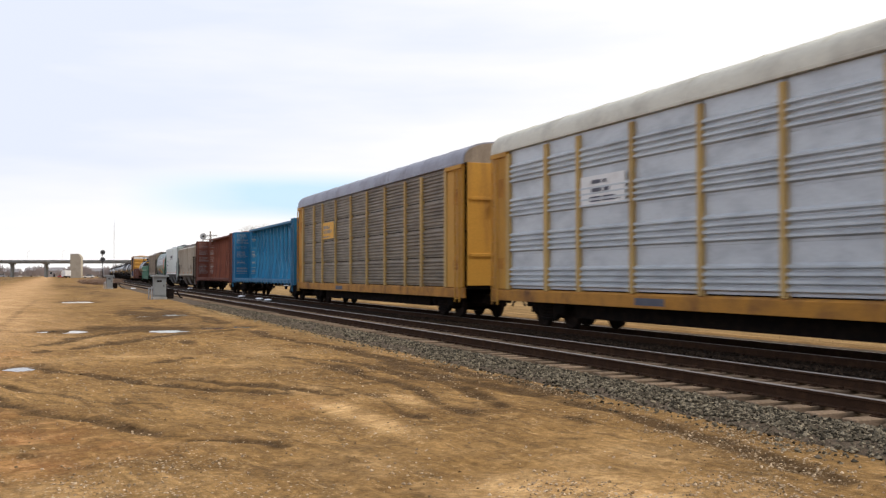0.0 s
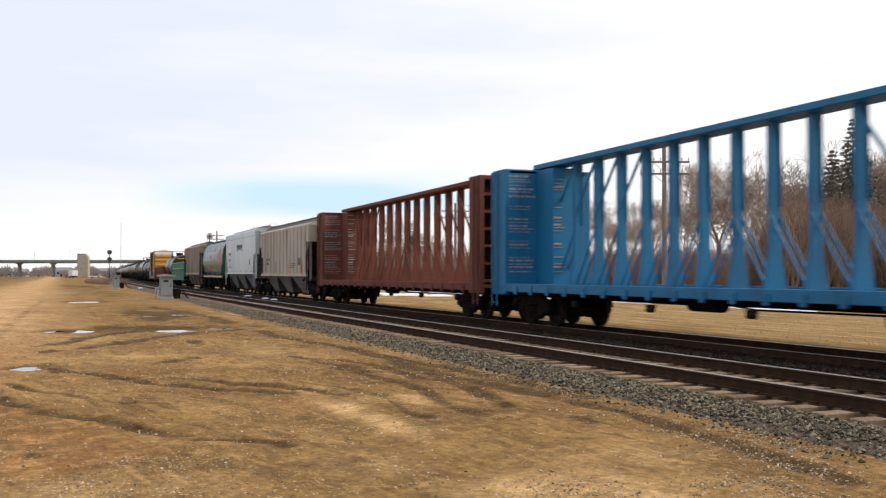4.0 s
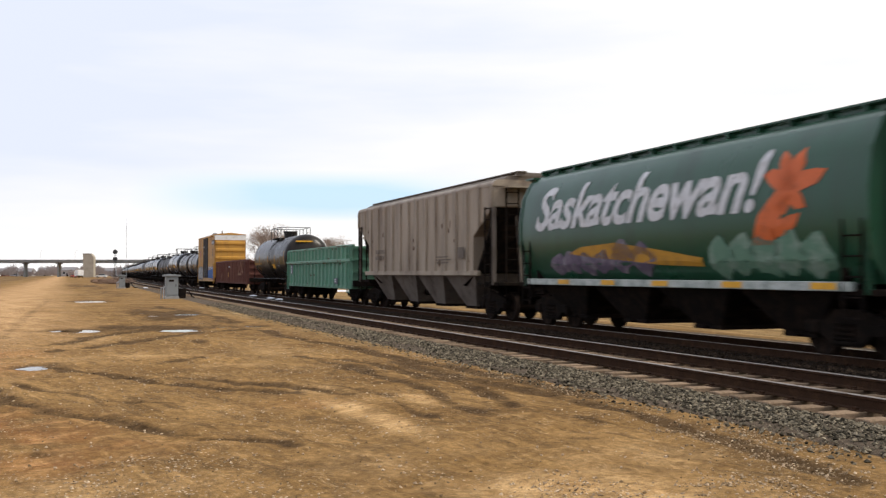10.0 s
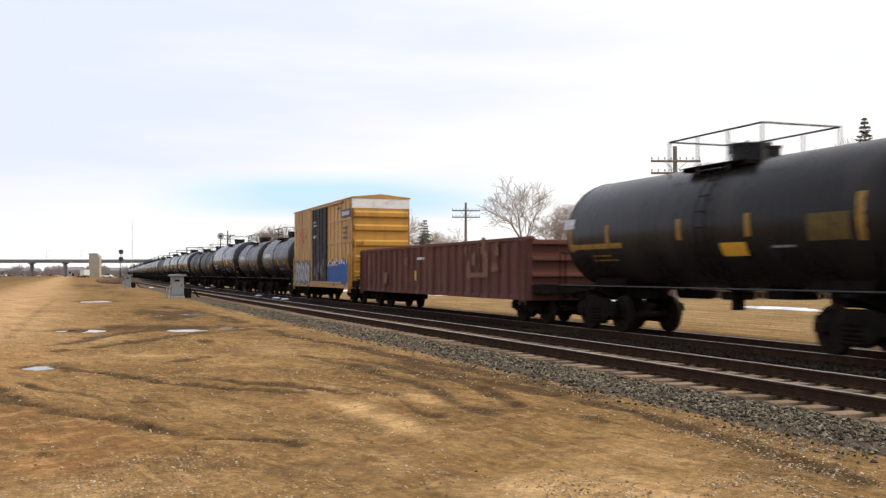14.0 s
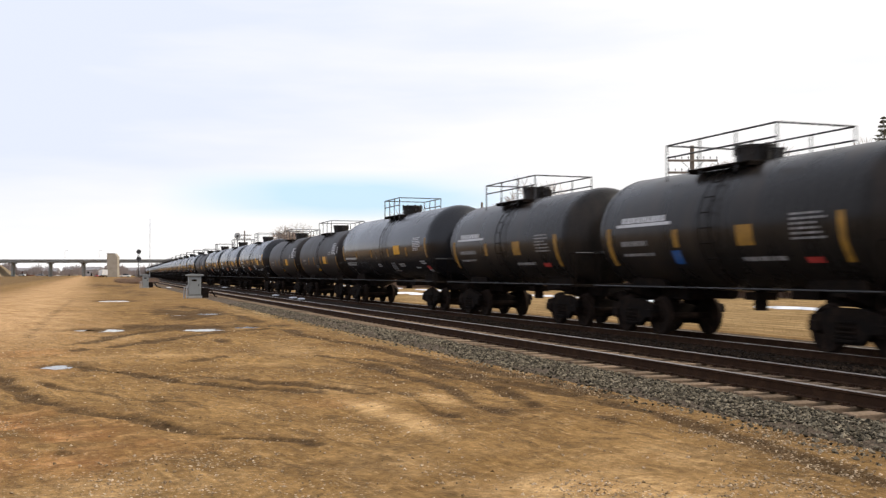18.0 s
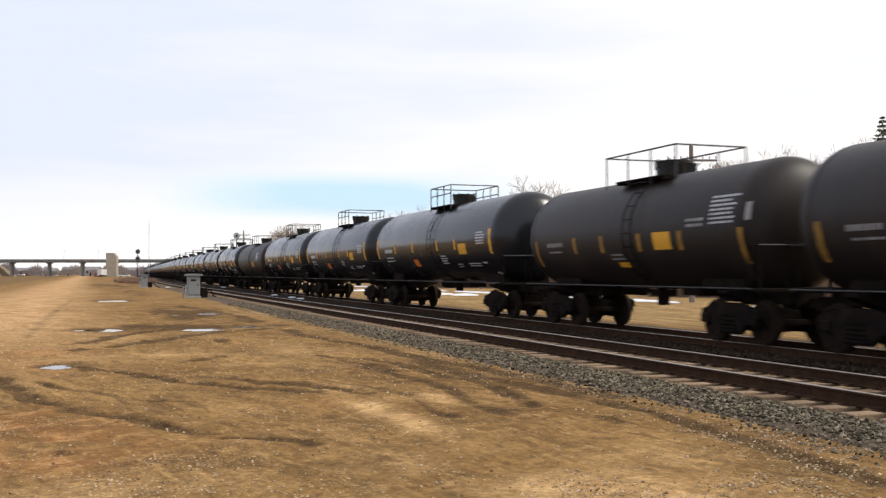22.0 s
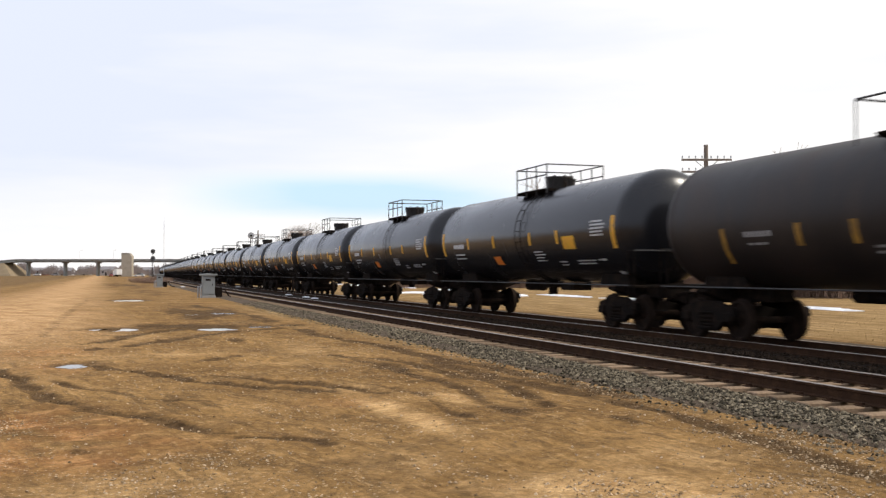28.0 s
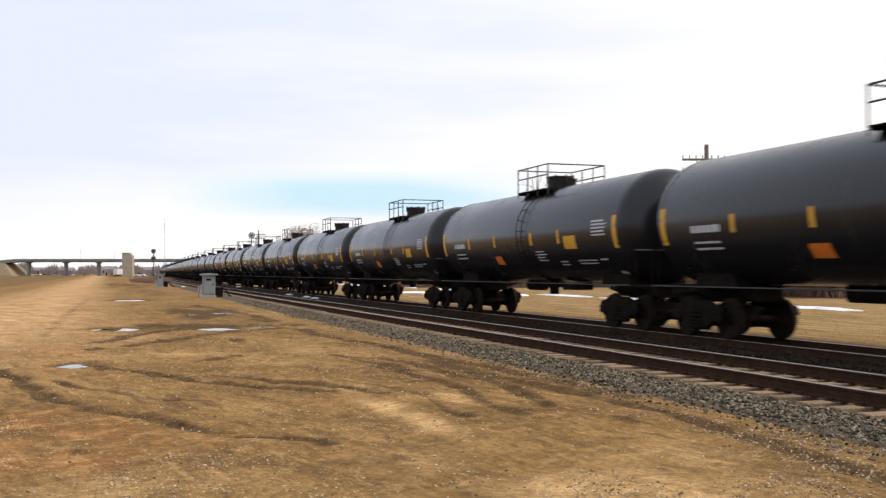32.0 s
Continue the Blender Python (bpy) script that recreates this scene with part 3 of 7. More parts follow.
    col = mix(attr("straw"), dirt, straw_c)
    col = mix(math_("MULTIPLY", attr("road"), 0.85), col, ramp(noise_tex(0.9, (1.4, 0.4, 1), 7, 0.65), [(0.36, (0.28, 0.172, 0.085)), (0.50, (0.40, 0.258, 0.135)), (0.66, (0.52, 0.35, 0.195))]))
    col = mix(math_("MULTIPLY", attr("red"), 0.95), col, ramp(mid, [(0.35, (0.205, 0.088, 0.032)), (0.50, (0.30, 0.145, 0.058)), (0.65, (0.50, 0.275, 0.125))]))
    col = mix(math_("MULTIPLY", attr("pale"), 0.9), col, ramp(mid, [(0.35, (0.30, 0.185, 0.082)), (0.65, (0.55, 0.375, 0.190))]))
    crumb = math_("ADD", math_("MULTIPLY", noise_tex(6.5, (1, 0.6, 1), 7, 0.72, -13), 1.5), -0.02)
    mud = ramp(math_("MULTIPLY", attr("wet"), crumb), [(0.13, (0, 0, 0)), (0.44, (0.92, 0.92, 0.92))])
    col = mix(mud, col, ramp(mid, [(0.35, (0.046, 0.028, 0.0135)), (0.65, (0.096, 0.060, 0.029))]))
    vor = N("ShaderNodeTexVoronoi")
    vor.inputs["Scale"].default_value = 21
    L(co.outputs["Object"], vor.inputs[0])
    speck = math_("MULTIPLY", ramp(vor.outputs["Distance"], [(0.20, (1, 1, 1)), (0.34, (0, 0, 0))]),
                  math_("ADD", attr("gravel"), ramp(noise_tex(0.7, (1, 1, 1), 4), [(0.50, (0, 0, 0)), (0.68, (0.8, 0.8, 0.8))])))
    pick = N("ShaderNodeSeparateColor")
    L(vor.outputs["Color"], pick.inputs[0])
    col = mix(math_("MULTIPLY", speck, 0.9), col, ramp(pick.outputs[0], [(0.2, (0.10, 0.07, 0.045)), (0.5, (0.27, 0.205, 0.135)), (0.85, (0.66, 0.56, 0.43))]))
    hs = N("ShaderNodeHueSaturation")
    L(col, hs.inputs["Color"])
    mr = N("ShaderNodeMapRange")
    mr.inputs["From Min"].default_value, mr.inputs["From Max"].default_value = 0.25, 0.75
    mr.inputs["To Min"].default_value, mr.inputs["To Max"].default_value = 0.40, 1.60
    L(fine, mr.inputs["Value"])
    L(mr.outputs[0], hs.inputs["Value"])
    tint = N("ShaderNodeVectorMath")
    tint.operation = "MULTIPLY"
    tint.inputs[1].default_value = (1.14, 1.085, 1.01)
    L(hs.outputs[0], tint.inputs[0])
    L(tint.outputs[0], b.inputs["Base Color"])
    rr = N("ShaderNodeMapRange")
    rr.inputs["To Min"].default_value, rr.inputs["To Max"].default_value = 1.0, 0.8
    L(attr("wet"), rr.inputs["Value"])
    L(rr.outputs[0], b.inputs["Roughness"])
    b.inputs["Specular IOR Level"].default_value = 0.03
    bp = N("ShaderNodeBump")
    bp.inputs["Strength"].default_value, bp.inputs["Distance"].default_value = 0.55, 0.05
    bp2 = N("ShaderNodeBump")
    bp2.inputs["Strength"].default_value, bp2.inputs["Distance"].default_value = 0.6, 0.03
    L(fine, bp.inputs["Height"])
    L(speck, bp2.inputs["Height"])
    L(bp.outputs[0], bp2.inputs["Normal"])
    L(bp2.outputs[0], b.inputs["Normal"])
    return mt


def lines(*spans):
    out = []
    for a, b, step in spans:
        out += list(np.arange(a, b - 1e-6, step))
    return out


def build_ground():
    xs = np.array([-3500, -1500, -700, -350, -180, -100] + lines((-70, -14, 3), (-14, -4, 0.6), (-4, 7.6, 0.06), (7.6, 18, 0.4), (18, 80, 4))
                  + [80, 110, 160, 260, 450, 900, 1800, 3500])
    ys = np.array([-1500, -700, -300, -120, -60, -30, -15, -6] + lines((-2, 4, 1.0), (4, 11, 0.05), (11, 26, 0.08), (26, 50, 0.12), (50, 80, 0.5), (80, 150, 2), (150, 700, 18))
                  + [700, 900, 1300, 2200, 4500])
    X, Y = np.meshgrid(xs, ys)
    z, wet, straw, road, pale, red, gravel = ground_layers(X, Y)
    me = bpy.data.meshes.new("ground")
    nx, ny = len(xs), len(ys)
    i = np.arange((ny - 1) * nx).reshape(ny - 1, nx)[:, :-1].ravel()
    faces = np.stack([i, i + 1, i + nx + 1, i + nx], 1)
    me.from_pydata(np.stack([X.ravel(), Y.ravel(), z.ravel()], 1).tolist(), [], faces.tolist())
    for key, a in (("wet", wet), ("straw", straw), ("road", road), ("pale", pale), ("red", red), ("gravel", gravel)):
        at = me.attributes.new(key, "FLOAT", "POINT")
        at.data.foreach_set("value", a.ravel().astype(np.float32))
    me.polygons.foreach_set("use_smooth", [True] * len(me.polygons))
    me.materials.append(ground_material())
    tagged(new("ground", me), "brown dirt yard with tyre ruts and dry grass", "ground", kind="structure")


def sweep(outline, x0, ys):
    """An outline (x, z) carried along the line of the track; open at the ends."""
    g = Geo()
    n = len(outline)
    vs = [(x0 + off(y) + a, y, c) for y in ys for a, c in outline]
    fs = [(k * n + i, k * n + (i + 1) % n, (k + 1) * n + (i + 1) % n, (k + 1) * n + i) for k in range(len(ys) - 1) for i in range(n)]
    return g.add(vs, fs)


LINE_Y = [-480, -200, -60, 0] + [float(v) for v in range(5, 281, 5)] + [400, 700, 1250]


def build_tracks():
    bed = [(-2.42, -0.06), (-2.15, 0.02), (-1.68, 0.085), (-1.42, 0.09), (-1.22, 0.03), (1.2, 0.03), (1.45, 0.07), (2.2, 0.06), (2.2, -0.2), (-2.42, -0.2)]
    tagged(part("ballast_shoulder", sweep(bed, NEAR_X, LINE_Y), "ballast"), "grey crushed stone ballast under the near track", "ballast", kind="structure")
    d = TRAIN_X - NEAR_X
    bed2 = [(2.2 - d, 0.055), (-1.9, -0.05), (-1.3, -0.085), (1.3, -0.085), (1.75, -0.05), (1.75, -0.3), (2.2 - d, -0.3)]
    tagged(part("ballast_bed", sweep(bed2, TRAIN_X, LINE_Y), "ballast_dark"), "crushed stone ballast under the main track, darkened as train shade", "ballast", kind="structure")
    bed3 = [(1.75, -0.05), (2.05, -0.02), (2.2, -0.02), (2.5, -0.07), (2.5, -0.3), (1.75, -0.3)]
    tagged(part("ballast_edge", sweep(bed3, TRAIN_X, LINE_Y), "ballast"), "pale crushed stone along the far side of the main track", "ballast", kind="structure")
    foot = [(-0.07, -0.165), (0.07, -0.165), (0.07, -0.15), (0.012, -0.135), (0.012, -0.045), (0.034, -0.035), (0.034, -0.006),
            (-0.034, -0.006), (-0.034, -0.035), (-0.012, -0.045), (-0.012, -0.135), (-0.07, -0.15)]
    head = [(-0.034, -0.006), (0.034, -0.006), (0.030, 0.0), (-0.030, 0.0)]
    tie_geo = Geo().box(-1.3, 1.3, -0.11, 0.11, -0.14, 0.0).mesh("tie", M["tie"], bevel=0.012)
    plate_geo = Geo().box(-0.17, 0.17, -0.09, 0.09, 0.0, 0.012).box(-0.15, -0.10, -0.03, 0.03, 0.012, 0.04).box(0.10, 0.15, -0.03, 0.03, 0.012, 0.04).mesh("tie_plate", M["rail_side"])
    rng = random.Random(4)
    for x0, top, label, y0, y1 in ((NEAR_X, RAIL, "near railway track of rusty rails on worn wooden sleepers", 3.0, 84.0), (TRAIN_X, MAIN_RAIL, "main railway track of rusty rails on dark wooden sleepers", 9.0, 55.0)):
        tr = tagged(thing("railway_track", label, "railway track"), kind="structure")
        for side in (-0.7535, 0.7535):
            r = part("rail", sweep([(a + side, c + top) for a, c in foot], x0, LINE_Y), "rail_side", tr)
            part("rail_head", sweep([(a + side, c + top + 0.001) for a, c in head], x0, LINE_Y), "rail_head", r, "shiny worn running surface")
        rest = Geo()
        y = -30.0
        while y < 300:
            z = top - 0.167 + rng.uniform(-0.012, 0.006)
            tilt, dx = rng.uniform(-1.6, 1.6), rng.uniform(-0.06, 0.06)
            if y0 < y < y1:
                t = part("tie", tie_geo, "tie", tr)
                t.matrix_basis = pose(x0 + off(y) + dx, y, z, 0, 0, tilt - math.degrees(slope(y)))
                if y < 40:
                    for side in (-0.7535, 0.7535):
                        pl = part("tie_plate", plate_geo, "rail_side", t, at=(side - dx, 0, 0))
            else:
                rest.box(x0 + off(y) - 1.3 + dx, x0 + off(y) + 1.3 + dx, y - 0.11, y + 0.11, z - 0.14, z)
            y += 0.53 + rng.uniform(-0.03, 0.03)
        tagged(part("ties", rest, "tie", tr), kind="stuff")


def pebbles(name, label, category, material, places, sizes, seed):
    """Loose angular stones, joined into one mesh."""
    rng = np.random.RandomState(seed)
    n = len(places)
    base = np.array([(1, 0, 0), (-1, 0, 0), (0, 1, 0), (0, -1, 0), (0, 0, 1), (0, 0, -1.0)])
    tri = np.array([(0, 2, 4), (2, 1, 4), (1, 3, 4), (3, 0, 4), (2, 0, 5), (1, 2, 5), (3, 1, 5), (0, 3, 5)])
    ang = rng.rand(n) * 6.283
    v = np.repeat(base[None], n, 0) * (0.6 + 0.8 * rng.rand(n, 6, 1)) * np.array([1.0, 0.75, 0.6])
    tl = rng.uniform(-0.6, 0.6, n)
    vz = v[:, :, 2] * np.cos(tl)[:, None] + v[:, :, 0] * np.sin(tl)[:, None]
    vx0 = v[:, :, 0] * np.cos(tl)[:, None] - v[:, :, 2] * np.sin(tl)[:, None]
    c, s = np.cos(ang)[:, None], np.sin(ang)[:, None]
    vx, vy = vx0 * c - v[:, :, 1] * s, vx0 * s + v[:, :, 1] * c
    V = np.stack([vx, vy, vz], 2) * sizes[:, None, None] + places[:, None, :]
    F = (tri[None] + 6 * np.arange(n)[:, None, None]).reshape(-1, 3)
    me = bpy.data.meshes.new(name)
    me.from_pydata(V.reshape(-1, 3).tolist(), [], F.tolist())
    me.materials.append(material)
    return tagged(new(name, me), label, category, kind="stuff")


def stone_material(name, dark, light):
    mt = bpy.data.materials.new(name)
    mt.use_nodes = True
    nt = mt.node_tree
    N, L = nt.nodes.new, nt.links.new
    b = nt.nodes["Principled BSDF"]
    g = N("ShaderNodeNewGeometry")
    r = N("ShaderNodeValToRGB")
    r.color_ramp.elements[0].color, r.color_ramp.elements[1].color = (*dark, 1), (*light, 1)
    e = r.color_ramp.elements.new(0.6)
    e.color = (*[0.55 * a + 0.45 * c for a, c in zip(dark, light)], 1)
    L(g.outputs["Random Per Island"], r.inputs[0])
    n = N("ShaderNodeTexNoise")
    n.inputs["Scale"].default_value = 60
    co = N("ShaderNodeTexCoord")
    L(co.outputs["Object"], n.inputs[0])
    h = N("ShaderNodeHueSaturation")
    mr = N("ShaderNodeMapRange")
    mr.inputs["To Min"].default_value, mr.inputs["To Max"].default_value = 0.6, 1.4
    L(n.outputs[0], mr.inputs["Value"])
    L(r.outputs[0], h.inputs["Color"])
    L(mr.outputs[0], h.inputs["Value"])
    L(h.outputs[0], b.inputs["Base Color"])
    b.inputs["Roughness"].default_value = 0.9
    b.inputs["Specular IOR Level"].default_value = 0.05
    return mt


def build_stones():
    rng = np.random.RandomState(11)
    n = 64000
    y = 3.5 + 52 * rng.rand(n) ** 1.7
    a = -2.36 + 1.52 * rng.rand(n) ** 0.95
    x = NEAR_X + K * y * y + a + 0.05 * rng.randn(n)
    ragged = -2.05 + 0.55 * smooth_noise(x, y, 1.7, 51) + 0.5 * smooth_noise(x, y, 0.5, 52) + 0.012 * np.clip(y - 12, 0, 40)
    strew = rng.rand(n) < 0.20
    keep = (a > ragged) | strew
    a, x, y = a[keep], x[keep], y[keep]
    x = np.where((a < ragged[keep]) & (rng.rand(len(a)) < 0.5), x - 0.55 * rng.rand(len(a)) ** 1.6, x)
    z = np.interp(x - NEAR_X - K * y * y, [-2.9, -2.36, -2.15, -1.68, -1.4, -1.2, -0.85], [0.0, 0.01, 0.03, 0.09, 0.105, 0.05, 0.045]) + 0.008 * rng.randn(len(a))
    pebbles("ballast_stones", "grey angular ballast stones beside the rails", "ballast", stone_material("ballast_stone", (0.022, 0.019, 0.0135), (0.29, 0.24, 0.165)),
            np.stack([x, y, z], 1), 0.014 + 0.028 * rng.rand(len(a)) ** 1.7, 1)
    n = 9000
    y = 4 + 40 * rng.rand(n) ** 1.6
    a = -0.68 + 1.9 * rng.rand(n)
    pebbles("crib_stones", "dark brown ballast stones between the sleepers", "ballast", stone_material("crib_stone", (0.020, 0.014, 0.010), (0.085, 0.060, 0.040)),
            np.stack([NEAR_X + K * y * y + a, y, 0.042 + 0 * y], 1), 0.016 + 0.018 * rng.rand(n), 2)
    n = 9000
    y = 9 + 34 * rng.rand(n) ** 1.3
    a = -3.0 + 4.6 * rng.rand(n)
    # these stones carry the same painted train shadow in their colour
    pebbles("main_track_stones", "ballast stones along the main track, darkened as train shade", "ballast", stone_material("shade_darkened_stone", (0.014, 0.0095, 0.0065), (0.060, 0.041, 0.027)),
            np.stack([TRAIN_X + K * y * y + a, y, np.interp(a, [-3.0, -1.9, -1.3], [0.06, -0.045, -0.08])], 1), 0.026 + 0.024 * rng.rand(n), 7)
    n = 110000
    y = 4.5 + 26 * rng.rand(n) ** 1.5
    x = -4 + 11.2 * rng.rand(n)
    lay = ground_layers(x, y)
    clump = np.clip(0.15 + 2.2 * smooth_noise(x, y * 0.5, 0.8, 41) + smooth_noise(x, y, 0.25, 42), 0, 1)
    keep = rng.rand(n) < (0.05 + 0.10 * clump) * (1 - 0.6 * lay[3]) + 3.6 * lay[6] * clump
    x, y, z = x[keep], y[keep], lay[0][keep]
    pebbles("loose_stones", "small pale stones scattered over the dirt", "stones", stone_material("yard_stone", (0.16, 0.105, 0.055), (0.58, 0.44, 0.29)),
            np.stack([x, y, z + 0.004], 1), 0.003 + 0.021 * rng.rand(len(x)) ** 2.6, 3)
    # crumbled clods along the ruts and over the mud
    n = 90000
    y = 4.5 + 30 * rng.rand(n) ** 1.4
    x = -4 + 11.0 * rng.rand(n)
    lay = ground_layers(x, y)
    keep = rng.rand(n) < 0.45 * np.clip(lay[1] - 0.25, 0, 1)
    x, y, z, w = x[keep], y[keep], lay[0][keep], lay[1][keep]
    pebbles("dirt_clods", "dark crumbled clods of mud along the ruts", "mud", stone_material("mud_clod", (0.055, 0.034, 0.016), (0.16, 0.10, 0.045)),
            np.stack([x, y, z + 0.002], 1), (0.004 + 0.014 * rng.rand(len(x)) ** 2.0) * (0.6 + 0.7 * w), 5)


def build_puddles():
    mt = bpy.data.materials.new("standing_water")
    mt.use_nodes = True
    b = mt.node_tree.nodes["Principled BSDF"]
    b.inputs["Base Color"].default_value = (0.10, 0.085, 0.065, 1)
    b.inputs["Roughness"].default_value = 0.06
    b.inputs["IOR"].default_value = 1.33
    for px, py, r in PUDDLES:
        g = Geo()
        n = 26
        vs = [(px + 1.35 * r * math.cos(6.283 * i / n), py + 2.2 * r * math.sin(6.283 * i / n), 0.0) for i in range(n)]
        z = -0.031
        g.add([(a, c, z) for a, c, _ in vs] + [(a, c, z - 0.05) for a, c, _ in vs],
              [tuple(range(n))] + [(i, n + i, n + (i + 1) % n, (i + 1) % n) for i in range(n)])
        me = g.mesh("puddle", mt)
        tagged(new("puddle", me), "shallow puddle of meltwater reflecting the sky", "puddle", "puddles in the yard")
    for sx, sy in SNOW:
        g = Geo()
        prof = [(0.0, 0.17), (0.04, 0.15), (0.07, 0.09), (0.08, 0.02)]
        g.lathe(prof, 12, "z", (0, 0, 0))
        g.v = [(a * (1.4 + 0.5 * math.sin(7 * b_ + sx)), b_ * (2.0 + 0.6 * math.sin(5 * a + sy)), c) for a, b_, c in g.v]
        ob = part("snow_patch", g, "snow", smooth=True, at=(sx, sy, 0.085))
        tagged(ob, "small lump of old snow beside the rails", "snow", "snow beside the track")


build_ground()
build_tracks()
build_stones()
build_puddles()


# ---------------------------------------------------------------- rolling stock, shared parts
# a car's own space: x across (the camera's side is -x), y up the line, z = 0 on the rail
def wheelset_mesh():
    g = Geo()
    g.cyl((-1.0, 0, 0), (1.0, 0, 0), 0.085, n=10)
    for sx in (-1, 1):
        prof = [(0.685, 0.10), (0.685, 0.525), (0.712, 0.525), (0.724, 0.495), (0.822, 0.485), (0.822, 0.415), (0.775, 0.39), (0.765, 0.17), (0.835, 0.14), (0.835, 0.09)]
        g.lathe([(sx * a, r) for a, r in prof], 24, "x")
        g.cyl((sx * 0.95, 0, 0), (sx * 1.08, 0, 0), 0.11, n=10)
        for k in range(3):
            a = 2.094 * k
            g.cyl((sx * 1.08, 0.065 * math.cos(a), 0.065 * math.sin(a)), (sx * 1.10, 0.065 * math.cos(a), 0.065 * math.sin(a)), 0.02, n=6)
    return g.mesh("wheelset", M["wheel"], True)


def side_frame_mesh():
    g = Geo()
    top = [(-1.12, 0.50), (-1.05, 0.66), (-0.75, 0.70), (-0.42, 0.78), (0.42, 0.78), (0.75, 0.70), (1.05, 0.66), (1.12, 0.50),
           (1.02, 0.50), (0.98, 0.56), (0.80, 0.56), (0.76, 0.44), (0.38, 0.22), (-0.38, 0.22), (-0.76, 0.44), (-0.80, 0.56), (-0.98, 0.56), (-1.02, 0.50)]
    g.prism(top, -0.08, 0.08, "x")
    for y in (-0.20, -0.07, 0.07, 0.20):
        for k in range(4):
            g.cyl((-0.10, y, 0.31 + 0.075 * k), (-0.10, y, 0.35 + 0.075 * k), 0.058, n=8)
    g.box(-0.16, 0.06, -0.30, 0.30, 0.25, 0.30)
    for y in (-0.89, 0.89):
        g.box(-0.13, 0.05, y - 0.16, y + 0.16, 0.40, 0.57)
    g.v = [(x, y, 0.22 + (z - 0.22) * 1.28) for x, y, z in g.v]
    return g.mesh("side_frame", M["grime"], bevel=0.014)


def bolster_mesh():
    g = Geo()
    g.prism([(-1.12, 0.50), (-1.12, 0.66), (-0.4, 0.80), (0.4, 0.80), (1.12, 0.66), (1.12, 0.50), (0.4, 0.42), (-0.4, 0.42)], -0.2, 0.2, "y")
    g.cyl((0, 0, 0.78), (0, 0, 0.92), 0.2, n=14)
    for sy in (-1, 1):
        g.prism([(-0.78, 0.40), (0.78, 0.40), (0.78, 0.30), (0.0, 0.24), (-0.78, 0.30)], sy * 0.33, sy * 0.42, "y")
    return g.mesh("truck", M["grime"], bevel=0.01)


def coupler_mesh():
    g = Geo()
    g.box(-0.11, 0.11, -0.75, 0.10, 0.74, 0.96)
    g.prism([(-0.19, 0.10), (0.16, 0.10), (0.20, 0.30), (0.06, 0.38), (0.02, 0.24), (-0.12, 0.22), (-0.20, 0.34), (-0.26, 0.26)], 0.68, 1.00, "z")
    g.tube([(-0.25, -0.3, 0.75), (-0.34, 0.1, 0.55), (-0.28, 0.34, 0.42)], 0.035, 6)
    g.tube([(-0.10, -0.1, 0.98), (-0.6, -0.25, 0.98), (-1.25, -0.25, 0.80)], 0.018, 5)
    return g.mesh("coupler", M["grime"], bevel=0.008)


WHEELS, SIDE_FRAME, BOLSTER, COUPLER = wheelset_mesh(), side_frame_mesh(), bolster_mesh(), coupler_mesh()
BODY_BOLSTER = Geo().prism([(-1.25, 0.92), (-1.25, 1.0), (1.25, 1.0), (1.25, 0.92), (0.5, 0.66), (-0.5, 0.66)], -0.22, 0.22).mesh("body_bolster", M["grime"], bevel=0.012)


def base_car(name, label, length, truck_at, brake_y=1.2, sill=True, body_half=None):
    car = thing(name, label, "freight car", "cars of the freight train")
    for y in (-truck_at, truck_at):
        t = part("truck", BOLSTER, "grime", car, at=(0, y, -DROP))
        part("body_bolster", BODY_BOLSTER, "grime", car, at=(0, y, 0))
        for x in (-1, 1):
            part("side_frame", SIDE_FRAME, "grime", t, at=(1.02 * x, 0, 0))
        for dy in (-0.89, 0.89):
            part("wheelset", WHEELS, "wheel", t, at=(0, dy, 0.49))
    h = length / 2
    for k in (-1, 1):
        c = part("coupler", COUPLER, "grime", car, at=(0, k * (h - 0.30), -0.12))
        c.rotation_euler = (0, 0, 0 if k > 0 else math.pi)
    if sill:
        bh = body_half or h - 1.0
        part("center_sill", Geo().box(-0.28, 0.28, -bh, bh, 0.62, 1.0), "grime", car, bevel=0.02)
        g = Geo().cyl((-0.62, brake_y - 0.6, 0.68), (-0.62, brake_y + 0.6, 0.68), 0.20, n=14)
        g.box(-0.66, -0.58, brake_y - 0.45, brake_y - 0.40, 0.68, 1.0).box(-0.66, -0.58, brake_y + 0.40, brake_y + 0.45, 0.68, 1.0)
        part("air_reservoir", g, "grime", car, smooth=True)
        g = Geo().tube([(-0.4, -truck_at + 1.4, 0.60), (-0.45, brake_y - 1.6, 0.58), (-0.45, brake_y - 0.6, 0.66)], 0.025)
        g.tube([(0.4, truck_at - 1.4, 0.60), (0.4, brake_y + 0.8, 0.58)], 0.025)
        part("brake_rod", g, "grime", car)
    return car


RUNGS = {}


def ladder(parent, x, y, z0, z1, wide=0.42, along="y", material="grime", step=0.38):
    """Rungs between two rails, standing off a wall; along: the way in which a rung runs."""
    g = Geo()
    d = (0, wide / 2, 0) if along == "y" else (wide / 2, 0, 0)
    for k in (-1, 1):
        g.box(x + k * d[0] - 0.022, x + k * d[0] + 0.022, y + k * d[1] - 0.022, y + k * d[1] + 0.022, z0, z1)
    ob = part("ladder", g, material, parent)
    key = (d, material)
    if key not in RUNGS:
        RUNGS[key] = Geo().cyl((-d[0], -d[1], 0), d, 0.016, n=6).mesh("rung", M[material])
    z = z0 + 0.12
    while z < z1:
        part("rung", RUNGS[key], material, ob, at=(x, y, z))
        z += step
    return ob


